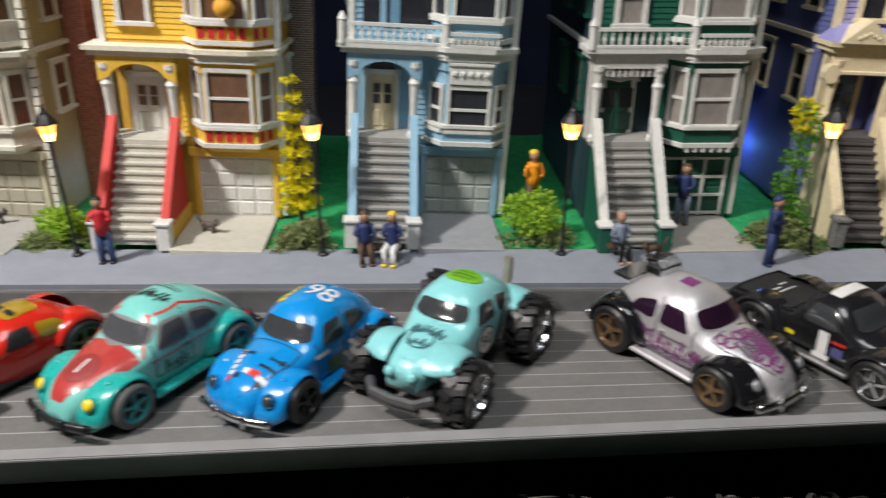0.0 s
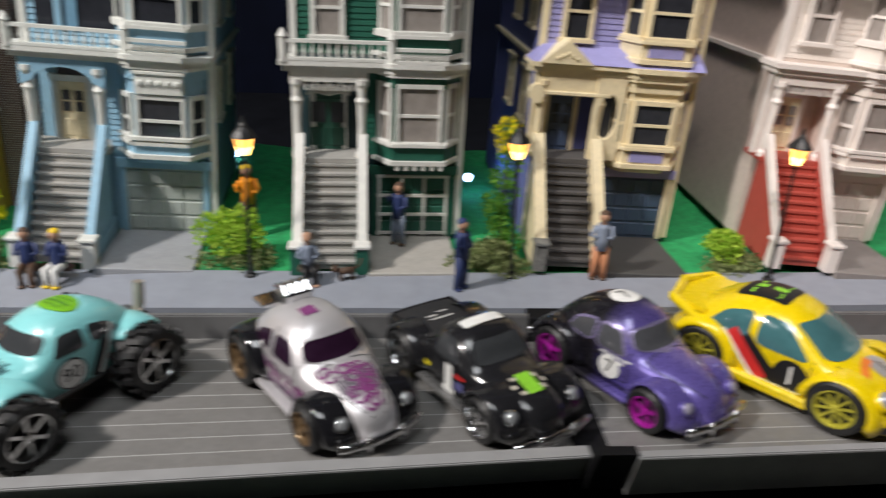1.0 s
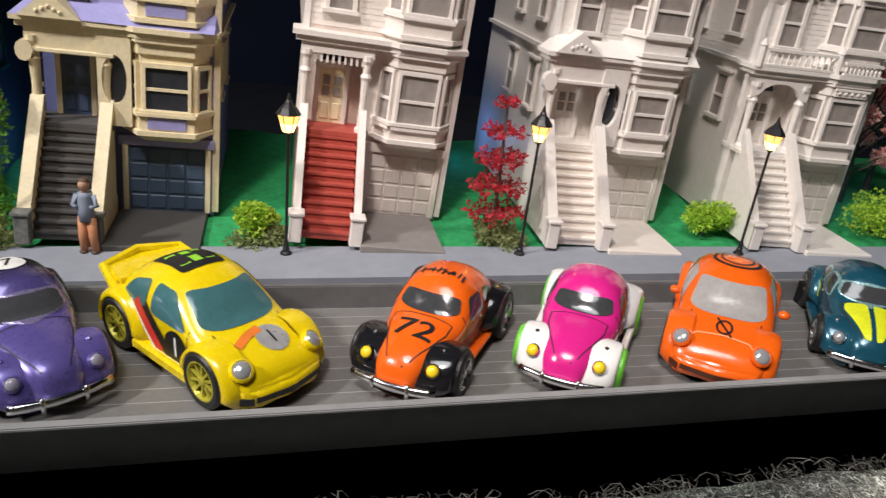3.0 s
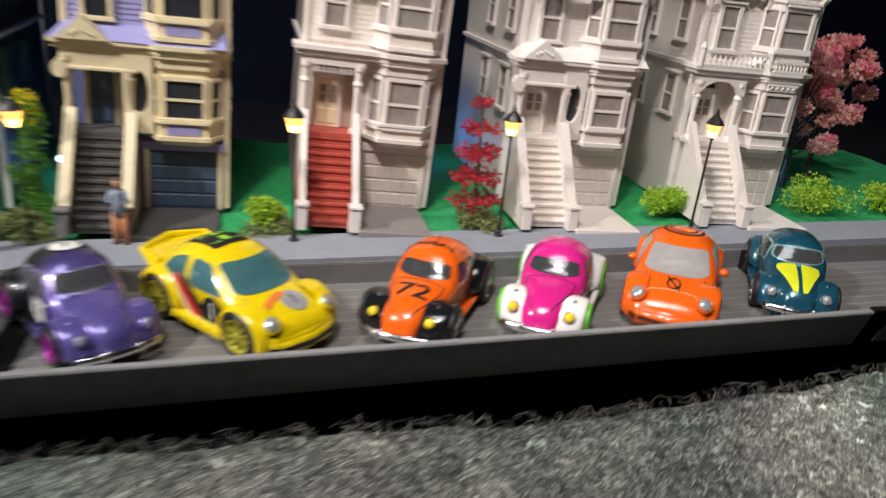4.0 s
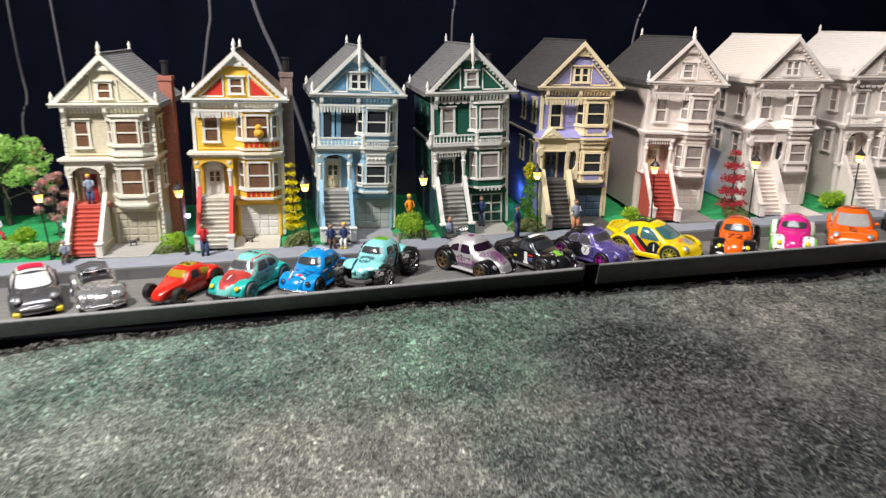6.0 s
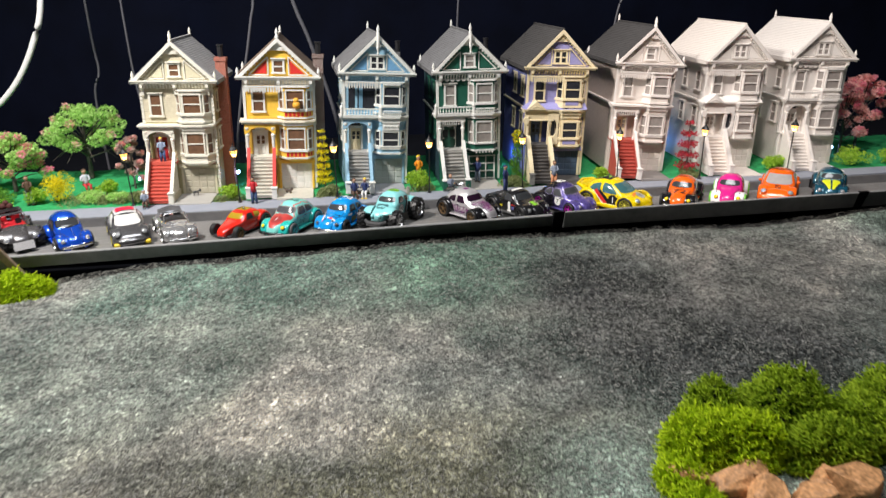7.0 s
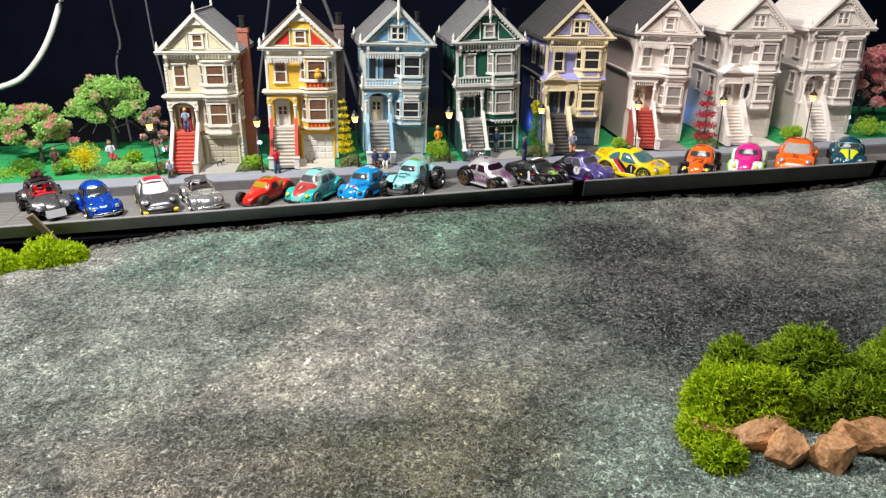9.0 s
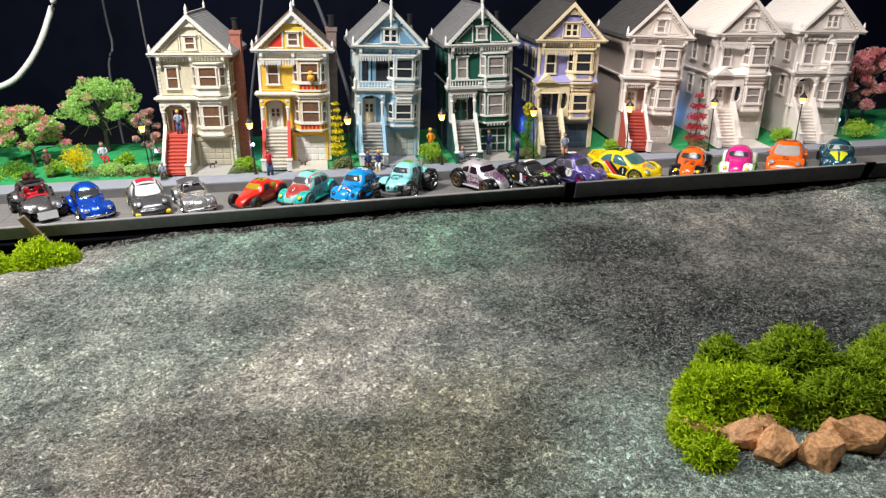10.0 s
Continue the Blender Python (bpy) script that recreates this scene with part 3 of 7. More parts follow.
        part("loggia_screen", box(B(), -19, -15, -1.4, -0.5, 84, 108), paint("loggia_blue", (0.16, 0.32, 0.46), 0.5), root)
    else:
        window(root, -26, -16.5, 86, 107, -0.6, trim, pane)
    if c.get("valance"):
        bm = B()
        box(bm, L, PX + 9, -8, -6.8, 111.5, 113.2)
        for k in range(16):
            x = L + 1 + k * 2.7
            box(bm, x, x + 1.5, -7.8, -7.0, 106.5, 111.5)
        part("spindle_valance", bm, trim, root)
    if c.get("balcony"):
        bm = B()
        balusters(bm, L - 4, PX + 10, -9.2, 77.5, 85.5, 13)
        part("balustrade", bm, trim, root)
        bm = B()
        balusters(bm, PX + 12, R - 7, -11.5, 77.5, 83.5, 9)
        part("balustrade", bm, trim, root)
        for x in (L - 4, PX + 10):
            part("balcony_post", lathe(B(), [(1.6, 77), (1.6, 86), (2.0, 86.4), (1.2, 88), (0.2, 89.5)], 8, x, -9.2), trim, root)
    if c.get("pediment"):
        part("pediment", prism(B(), [(L - 3, 77.3), (L + 19, 77.3), (L + 8, 86.5)], -11.5, -1, "y"), trim, root)
        bm = B()
        for k in range(5):
            ball(bm, (L + 4 + k * 2, -11.5, 79.5 + (2 - abs(k - 2)) * 0.9), 0.9)
        part("pediment_carving", bm, trim, root)
    # porch: door, columns, arch
    d = part("door", box(B(), -27, -16, 5.6, 8, 38, 62, 0.3), doorm, root)
    for x in (-26, -21):
        part("door_panel", box(B(), x + 0.4, x + 4.0, 5.1, 6, 40, 47, 0.3), doorm, d)
    for x in (-25.8, -21.0):
        for z in (50, 54.6):
            part("door_pane", box(B(), x + 0.6, x + 3.6, 5.2, 6, z, z + 3.8), pane, d, "small tinted door pane")
    if c.get("grand"):
        part("door_leaf", box(B(), -30, -13.5, 5.2, 5.9, 38, 60, 0.2), doorm, d)
        for x in (-29, -21.2):
            part("leaf_panel", box(B(), x, x + 6.6, 4.8, 5.4, 40, 48, 0.3), doorm, d)
            part("leaf_pane", box(B(), x + 0.4, x + 6.2, 4.9, 5.4, 50, 58.5), GLASS_DARK, d, "dark door pane")
        fan = B()
        for k in range(5):
            q = math.pi * (k + 0.5) / 5
            tube(fan, [(-21.5, 4.6, 61.5), (-21.5 + 8.0 * math.cos(q), 4.6, 61.5 + 6.0 * math.sin(q))], 0.5, 5)
        tube(fan, [(-21.5 + 8.2 * math.cos(math.pi * k / 12), 4.6, 61.5 + 6.4 * math.sin(math.pi * k / 12)) for k in range(13)], 0.7, 5)
        part("fretwork_fan", fan, trim, root)
    bm = B()
    box(bm, -29, -27, 5, 8, 38, 64)
    box(bm, -16, -14, 5, 8, 38, 64)
    box(bm, -29.5, -13.5, 5, 8, 62, 64.5)
    part("door_frame", bm, trim, root)
    part("fanlight", prism(B(), [(-21.5 + 5.5 * math.cos(a), 64.5 + 5 * math.sin(a)) for a in [math.pi * q / 8 for q in range(9)]], 6, 8, "y"), c.get("fanm", GLASS_DARK), root)
    for x in (L + 0.5, PX - 1.5):
        bm = lathe(B(), [(2.4, 38), (2.4, 40), (1.6, 41), (1.45, 52), (1.9, 60), (2.5, 61.5), (1.6, 63), (1.8, 66.5), (2.6, 68), (2.6, 70)], 10, x, -5.5)
        part("column", bm, c.get("column", trim), root, smooth=False)
    bm = B()
    if c.get("arch", True):
        n = 12
        cx, rw = (L + PX - 1) / 2, (PX - 1.5 - L - 0.5) / 2 - 1.4
        pts = [(cx + rw * math.cos(math.pi * k / n), 62.5 + 7.5 * math.sin(math.pi * k / n)) for k in range(n + 1)]
        top = [(L - 2 + (PX + 3 - L) * k / n, 74) for k in range(n + 1)]
        lowr = [(L - 2, 62.5)] + pts[::-1][1:-1] + [(PX + 1, 62.5)]
        rows = [[bm.verts.new((u, d, v)) for u, v in lp] for lp, d in ((top, -4.2), (top, -7.2), (lowr, -7.2), (lowr, -4.2))]
        for r0, r1 in zip(rows, rows[1:] + rows[:1]):
            for k in range(n):
                bm.faces.new((r0[k], r0[k + 1], r1[k + 1], r1[k]))
        part("porch_arch", bm, c.get("archm", c.get("cornice", trim)), root)
    else:
        deep = 64.5 if c.get("round_screen") else 69
        part("porch_beam", box(B(), L - 2, PX + 1, -7.2, -4.2, deep, 74), c.get("archm", c.get("cornice", trim)), root)
        for k in range(0 if c.get("round_screen") else 11):
            x = L + 1 + k * 2.5
            box(bm, x, x + 1.0, -6.6, -5.6, 65.5, 69)
        if c.get("round_screen"):
            bm.free()
            part("beam_moulding", box(B(), L - 3, PX + 2, -8.2, -4.2, deep - 0.2, deep + 1.4, 0.3), trim, root)
            part("beam_scroll", prism(B(), [(L - 2 + 3.2 * math.cos(q * 0.6), 64.5 + 4.0 * math.sin(q * 0.6)) for q in range(10)], -8.6, -4.0, "y"), trim, root)
        else:
            tagged(part("spindle_course", bm, c.get("archm", c.get("cornice", trim)), root), kind="stuff")
    part("porch_floor", box(B(), L - 1, PX + 1, -9, 8, 36.5, 38.4), steps, root)
    if c.get("round_screen"):
        n = 24
        bm = B()
        hole = [(-4.6 + 4.6 * math.cos(2 * math.pi * k / n), 56.5 + 9.4 * math.sin(2 * math.pi * k / n)) for k in range(n)]
        def edge(k):
            a, b = math.cos(2 * math.pi * k / n), math.sin(2 * math.pi * k / n)
            t = 1 / max(abs(a), abs(b))
            return (-4.6 + 6.2 * a * t, 56.0 + 17.5 * b * t)
        rim_o = [edge(k) for k in range(n)]
        rows = [[bm.verts.new((u, d, v)) for u, v in lp] for lp, d in ((rim_o, -5), (rim_o, -8), (hole, -8), (hole, -5))]
        for r0, r1 in zip(rows, rows[1:] + rows[:1]):
            for k in range(n):
                bm.faces.new((r0[k], r0[(k + 1) % n], r1[(k + 1) % n], r1[k]))
        part("round_screen", bm, trim, root)
        # dark sheet behind the round hole stands in for shade inside
        part("screen_shade_panel", box(B(), -9.5, -1.5, -4.2, -3.6, 46, 64), GLASS_DARK, root)
    # stairs
    n = 11
    for k in range(n):
        bm = B()
        y0, z1 = -33 + k * 2.35, 38.0 * (k + 1) / (n + 0.5)
        box(bm, L + 3, PX - 3, y0, y0 + 3.2, 0, z1 - 0.9)
        box(bm, L + 2.6, PX - 2.6, y0 - 0.6, y0 + 3.2, z1 - 0.9, z1)
        part("step", bm, steps, root)
    sw = c.get("stairside", trim)
    for x in (L + 1.2, PX - 1.2):
        bm = B()
        rw = c.get("railing", 1.6)
        prism(bm, [(-35, 0), (-5, 0), (-5, 44), (-8, 46), (-35, 9.5)], x - rw + 0.4, x + rw - 0.4, "x")
        part("stair_wall", bm, sw, root)
        bm = B()
        prism(bm, [(-35.5, 9), (-35.5, 11), (-7.5, 48), (-5, 48), (-5, 46)], x - rw, x + rw, "x")
        part("handrail", bm, c.get("rail", trim), root)
        bm = B()
        box(bm, x - 2.6, x + 2.6, -39, -34, 0, 11, 0.3)
        nw = part("newel_post", bm, c.get("newel", trim), root)
        part("newel_cap", box(B(), x - 3.3, x + 3.3, -39.7, -33.3, 11, 12.6, 0.4), c.get("cap", c.get("newel", trim)), nw)
    # garage and driveway
    g = part("garage_door", box(B(), -1.5, 29.5, -1.0, 0.5, 1.6, 29.5), garm, root)
    for r in range(4):
        for q in range(4):
            x0, z0 = -0.6 + q * 7.55, 2.6 + r * 6.75
            part("door_panel", box(B(), x0, x0 + 6.7, -1.5, -0.5, z0, z0 + 5.9, 0.4), garm, g)
    for x0, x1 in ((-3.6, -1.5), (29.5, 31.6)):
        part("garage_jamb", box(B(), x0, x1, -2.0, 0.5, 1.6, 31), c.get("jamb", wall), root)
    part("garage_lintel", box(B(), PX + 1.5, R, -2.4, 0.5, 29.8, 33.5), wall if not c.get("lintel") else c["lintel"], root)
    part("driveway", box(B(), -5.6, 30.5, -40.5, 0.5, -2.2, 1.5, 0.3), c.get("drive", PAVE), root)
    part("stair_cheek", box(B(), PX - 0.2, PX + 0.6, -32, -2, 0.4, 8), c.get("jamb", wall), root)
    # chimneys
    if c.get("chimney"):
        bm = B()
        box(bm, R + 0.6, R + 11, 32, 43, 0, 140, 0.2)
        box(bm, R - 0.2, R + 11.8, 31.2, 43.8, 138, 142)
        ch = part("chimney", bm, c["chimney"], root)
        part("chimney_pot", lathe(B(), [(2.8, 142), (2.8, 153), (3.6, 153.4), (3.6, 155), (2.4, 155)], 10, R + 5.8, 37.5), DARK, ch)
    if c.get("pot"):
        ch = part("chimney", box(B(), 26, 32, 48, 55, 118, 140, 0.3), c["pot"], root)
        part("chimney_pot", lathe(B(), [(2.6, 140), (2.6, 150), (3.2, 150.4), (3.2, 152)], 10, 29, 51.5), DARK, ch)
    return root


def brick_material(name, brick, mortar):
    m = bpy.data.materials.new(name)
    m.use_nodes = True
    nt = m.node_tree
    p = nt.nodes["Principled BSDF"]
    co = nt.nodes.new("ShaderNodeTexCoord")
    mp = nt.nodes.new("ShaderNodeMapping")
    mp.inputs["Rotation"].default_value = (radians(90), 0, 0)
    t = nt.nodes.new("ShaderNodeTexBrick")
    t.inputs["Scale"].default_value = 240.0
    t.inputs["Color1"].default_value, t.inputs["Color2"].default_value, t.inputs["Mortar"].default_value = (*brick, 1), (*[b * 0.6 for b in brick], 1), (*mortar, 1)
    nt.links.new(co.outputs["Object"], mp.inputs[0])
    nt.links.new(mp.outputs[0], t.inputs["Vector"])
    nt.links.new(t.outputs["Color"], p.inputs["Base Color"])
    p.inputs["Roughness"].default_value = 0.85
    return m


GREY_ROOF = paint("grey_shingle", (0.155, 0.155, 0.16), 0.85, vary=0.25, scale=120, bump=0.6)
DARK_ROOF = paint("charcoal_shingle", (0.05, 0.048, 0.048), 0.85, vary=0.3, scale=120, bump=0.6)
BROWN_ROOF = paint("brown_shingle", (0.14, 0.10, 0.075), 0.85, vary=0.25, scale=120, bump=0.6)
CREAM = paint("cream_trim_paint", (0.76, 0.66, 0.44), 0.5)
PALE_CREAM = paint("pale_cream_trim", (0.80, 0.74, 0.60), 0.5)
GREY_STEP = paint("grey_step_paint", (0.36, 0.35, 0.33), 0.65)
RAW = paint("unpainted_white_plastic", (0.76, 0.70, 0.645), 0.45, vary=0.06)
RAW2 = paint("unpainted_offwhite_plastic", (0.76, 0.72, 0.68), 0.45, vary=0.06)
RED_STEP = paint("brick_red_step_paint", (0.42, 0.075, 0.055), 0.6)
HOUSES = [
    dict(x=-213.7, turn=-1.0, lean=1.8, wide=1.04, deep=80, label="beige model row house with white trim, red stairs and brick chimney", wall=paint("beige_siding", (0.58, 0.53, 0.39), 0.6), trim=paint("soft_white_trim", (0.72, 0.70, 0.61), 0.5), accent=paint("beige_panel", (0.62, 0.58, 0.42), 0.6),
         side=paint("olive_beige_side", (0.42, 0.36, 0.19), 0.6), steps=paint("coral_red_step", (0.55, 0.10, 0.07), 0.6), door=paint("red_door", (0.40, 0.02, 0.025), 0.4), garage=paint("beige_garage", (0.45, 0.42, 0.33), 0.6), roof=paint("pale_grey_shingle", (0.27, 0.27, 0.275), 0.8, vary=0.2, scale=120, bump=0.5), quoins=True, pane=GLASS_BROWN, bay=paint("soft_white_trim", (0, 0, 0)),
         chimney=brick_material("red_brick", (0.42, 0.13, 0.09), (0.40, 0.22, 0.17)), drive=GREY_STEP, stairside=paint("soft_white_trim", (0, 0, 0)), fanm=WHITE),
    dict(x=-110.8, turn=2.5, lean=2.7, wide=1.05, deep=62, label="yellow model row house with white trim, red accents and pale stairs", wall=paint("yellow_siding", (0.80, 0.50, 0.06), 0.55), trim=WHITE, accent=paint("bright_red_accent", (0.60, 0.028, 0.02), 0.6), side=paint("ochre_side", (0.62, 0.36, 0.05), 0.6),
         steps=paint("pale_grey_step", (0.55, 0.54, 0.47), 0.6), door=WHITE, garage=paint("white_garage", (0.74, 0.73, 0.70), 0.55), roof=BROWN_ROOF, stripe=True, pane=GLASS_BROWN, cornice=PALE_CREAM, archm=paint("yellow_siding", (0, 0, 0)), stairside=paint("bright_red_accent", (0, 0, 0)),
         rail=paint("bright_red_accent", (0, 0, 0)), chimney=brick_material("dark_brick", (0.17, 0.095, 0.08), (0.50, 0.46, 0.43)), drive=paint("pale_driveway", (0.52, 0.50, 0.43), 0.7), frieze=WHITE, dentil=PALE_CREAM, valance=True, fanm=WHITE, gable=paint("yellow_siding", (0, 0, 0)), bay=paint("yellow_siding", (0, 0, 0))),
    dict(x=-10.6, turn=5.0, lean=3.7, wide=1.0, deep=90, panes=(43.0, 60.0), label="light blue model row house with cream balcony and grey stairs", wall=paint("light_blue_siding", (0.27, 0.47, 0.62), 0.55), trim=paint("ivory_trim", (0.70, 0.71, 0.67), 0.5), accent=paint("mid_blue_panel", (0.15, 0.34, 0.56), 0.5), steps=GREY_STEP, door=CREAM,
         garage=paint("grey_green_garage", (0.42, 0.46, 0.43), 0.6), roof=GREY_ROOF, balcony=True, loggia=True, scallop=True, pair=True, pendant=True, valance=True, stairside=paint("light_blue_siding", (0, 0, 0)), rail=paint("light_blue_siding", (0, 0, 0)), archm=paint("light_blue_siding", (0, 0, 0)), bayhead=True,
         drive=paint("blue_grey_driveway", (0.30, 0.31, 0.33), 0.7), pot=GREY_ROOF, dentil=paint("light_blue_siding", (0, 0, 0))),
    # side colour: green darkened, with the gap's shade and blue light painted in
    dict(x=94.8, turn=2.5, lean=0.6, wide=1.0, deep=108, railing=1.9, panes=(45.5, 67.5), label="dark green model row house with white trim and grey stairs", wall=paint("dark_green_siding", (0.012, 0.10, 0.065), 0.5), trim=WHITE, accent=paint("dark_green_siding", (0, 0, 0)), side=paint("green_side_blue_shade", (0.02, 0.05, 0.06), 0.55), sidetrim=paint("dark_green_siding", (0, 0, 0)), grand=True, corbels=True,
         steps=GREY_STEP, door=paint("deep_green_door", (0.015, 0.075, 0.05), 0.4), garage=paint("dark_green_siding", (0, 0, 0)), roof=GREY_ROOF, balcony=True, arch=False, scallop=True, pendant=True, bay=paint("dark_green_siding", (0, 0, 0)), stairside=paint("dark_green_siding", (0, 0, 0)), newel=paint("dark_green_siding", (0, 0, 0)), cap=WHITE, pot=GREY_ROOF, drive=paint("stone_driveway", (0.40, 0.38, 0.35), 0.7), pane=GLASS_PALE, lattice=True),
    # side colour: lavender pushed towards the LED's blue, painted rather than lit
    dict(x=189.9, turn=1.0, lean=2.5, wide=0.97, deep=112, railing=2.4, panes=(46.0, 62.5), label="lavender model row house with cream trim and dark stairs", wall=paint("lavender_siding", (0.30, 0.29, 0.56), 0.55), trim=CREAM, accent=paint("lavender_siding", (0, 0, 0)), side=paint("lavender_side_led_blue", (0.13, 0.15, 0.36), 0.6), steps=paint("charcoal_step", (0.085, 0.08, 0.078), 0.7),
         door=paint("slate_blue_door", (0.05, 0.075, 0.14), 0.4), garage=paint("slate_blue_garage", (0.055, 0.09, 0.15), 0.5), roof=DARK_ROOF, skirt=paint("lavender_siding", (0, 0, 0)), pediment=True, round_screen=True, arch=False, finials=False, pair=True, fan=True, valance=True,
         bay=CREAM, apron=paint("lavender_siding", (0, 0, 0)), jamb=CREAM, newel=paint("grey_stone_post", (0.16, 0.16, 0.15), 0.8, vary=0.5, scale=500), drive=paint("charcoal_driveway", (0.07, 0.068, 0.066), 0.75), dentil=CREAM),
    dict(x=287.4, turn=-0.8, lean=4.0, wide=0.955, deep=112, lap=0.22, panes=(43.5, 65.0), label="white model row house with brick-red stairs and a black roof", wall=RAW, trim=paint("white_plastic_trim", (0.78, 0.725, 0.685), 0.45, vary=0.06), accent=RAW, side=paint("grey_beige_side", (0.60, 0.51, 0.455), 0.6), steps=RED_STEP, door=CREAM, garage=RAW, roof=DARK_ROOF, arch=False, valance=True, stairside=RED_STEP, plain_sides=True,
         drive=paint("grey_driveway", (0.24, 0.22, 0.21), 0.7), pane=GLASS_PALE, ridge=DARK_ROOF),
    dict(x=394.5, turn=-1.2, lean=2.2, wide=0.95, deep=112, railing=2.3, lap=0.22, panes=(46.0, 62.5), label="unpainted white plastic model row house with porch pediment", wall=RAW2, trim=RAW2, accent=RAW2, steps=RAW, roof=RAW, side=RAW2, skirt=RAW2, pediment=True, round_screen=True, arch=False, finials=False, pair=True, valance=True, drive=RAW, pane=GLASS_PALE),
    dict(x=493.0, turn=-2.5, lean=2.0, wide=0.95, deep=112, lap=0.22, panes=(45.5, 65.0), label="unpainted white plastic model row house with a balcony", wall=RAW2, trim=RAW2, accent=RAW2, steps=RAW2, roof=RAW2, side=RAW2, balcony=True, loggia=False, scallop=True, pair=True, drive=RAW2, pane=GLASS_PALE, bayhead=True),
]
for c in HOUSES:
    up = 0.026 * math.sin(radians(c["lean"]))
    h = house(pose(c["x"] * 0.001, 0.3125, up, 0, c["lean"], c["turn"]) @ Matrix.Diagonal((c["wide"], 1, 1, 1)), c)
    if c.get("lattice"):
        bm = B()
        for k in range(4):
            box(bm, -1.0 + k * 9.6, 0.2 + k * 9.6, -2.6, -1.6, 2, 29.5)
            box(bm, -1.4, 29.4, -2.5, -1.6, 2.6 + k * 8.6, 3.8 + k * 8.6)
        part("white_lattice", bm, WHITE, h)

# ---------------------------------------------------------------- toy cars (front looks to -y, millimetres)


def curve(pts):
    """A smooth function through points (monotone cubic)."""
    xs, ys = [p[0] for p in pts], [p[1] for p in pts]
    n = len(xs)
    d = [(ys[i + 1] - ys[i]) / (xs[i + 1] - xs[i]) for i in range(n - 1)]
    g = [d[0]] + [0.0 if d[i - 1] * d[i] <= 0 else 2 * d[i - 1] * d[i] / (d[i - 1] + d[i]) for i in range(1, n - 1)] + [d[-1]]
    def f(x):
        x = min(max(x, xs[0]), xs[-1])
        i = min(max(int(np.searchsorted(xs, x)) - 1, 0), n - 2)
        h = xs[i + 1] - xs[i]
        t = (x - xs[i]) / h
        return (2 * t**3 - 3 * t**2 + 1) * ys[i] + (t**3 - 2 * t**2 + t) * h * g[i] + (3 * t**2 - 2 * t**3) * ys[i + 1] + (t**3 - t**2) * h * g[i + 1]
    return f


class Shell:
    """A car body as sections along its length: top line, half width, height where the sides begin to round in."""

    def __init__(self, top, width, belt, low, p=2.3, length=63.0):
        self.top, self.width, self.belt, self.low, self.p, self.length = curve(top), curve(width), curve(belt), curve(low), p, length

    def w(self, s, z):
        zt, zb, w = self.top(s), self.belt(s), self.width(s)
        if z >= zt:
            return -1.0
        if z <= zb:
            return w * (1 - 0.06 * ((zb - z) / max(zb, 1)) ** 2)
        return w * max(0.0, 1 - ((z - zb) / (zt - zb)) ** self.p) ** (1 / self.p)

    def mesh(self, s0=0.0, s1=None, ns=54, nt=14):
        bm = B()
        s1 = self.length if s1 is None else s1
        rings = []
        for i in range(ns + 1):
            u = i / ns
            s = s0 + (s1 - s0) * (0.5 - 0.5 * math.cos(math.pi * u)) if s1 - s0 > 40 else s0 + (s1 - s0) * u
            zt, zb, w, lo = self.top(s), self.belt(s), self.width(s), self.low(s)
            half = [(w * 0.9, lo), (w * 0.97, lo + (zb - lo) * 0.4), (w, zb)]
            half += [(w * math.cos(math.pi / 2 * k / nt) ** (2 / self.p), zb + (zt - zb) * math.sin(math.pi / 2 * k / nt) ** (2 / self.p)) for k in range(1, nt + 1)]
            pts = [(x, z) for x, z in half] + [(-x, z) for x, z in half[::-1][1:]]
            rings.append([bm.verts.new((x, s, z)) for x, z in pts])
        for a, b in zip(rings, rings[1:]):
            for k in range(len(a) - 1):
                bm.faces.new((a[k], a[k + 1], b[k + 1], b[k]))
            bm.faces.new((a[-1], a[0], b[0], b[-1]))
        bm.faces.new(rings[0][::-1])
        bm.faces.new(rings[-1])
        bmesh.ops.remove_doubles(bm, verts=bm.verts, dist=0.01)
        return bm

    def side(self, sgn, off):
        return lambda s, z: (sgn * (max(self.w(s, z), 0) + off), s, z)

    def top_map(self, off):
        def f(x, s):
            zt, zb, w = self.top(s), self.belt(s), max(self.width(s), 0.1)
            q = max(0.0, 1 - (min(abs(x) / w, 1)) ** self.p) ** (1 / self.p)
            return (x, s, zb + (zt - zb) * q + off)
        return f

    def front(self, lo, hi, off):
        def f(x, z):
            a, b = lo, hi
            for _ in range(26):
                m = (a + b) / 2
                if self.w(m, z) >= abs(x):
                    b = m
                else:
                    a = m
            return (x, b - off, z)
        return f

    def back(self, lo, hi, off):
        def f(x, z):
            a, b = lo, hi
            for _ in range(26):
                m = (a + b) / 2
                if self.w(m, z) >= abs(x):
                    a = m
                else:
                    b = m
            return (x, a + off, z)
        return f


def rounded(pts, k=0.22, n=4):
    """A polygon with its corners cut round."""
    out = []
    m = len(pts)
    for i in range(m):
        p, a, b = Vector(pts[i]), Vector(pts[i - 1]), Vector(pts[(i + 1) % m])
        p0, p1 = p.lerp(a, k), p.lerp(b, k)
        for j in range(n + 1):
            t = j / n
            out.append(tuple((1 - t) ** 2 * p0 + 2 * t * (1 - t) * p + t * t * p1))
    dense = []
    for i, p in enumerate(out):
        q = out[(i + 1) % len(out)]
        gap = (Vector(q) - Vector(p)).length
        for j in range(max(1, int(gap / 1.2))):
            dense.append(tuple(Vector(p).lerp(Vector(q), j / max(1, int(gap / 1.2)))))
    return dense


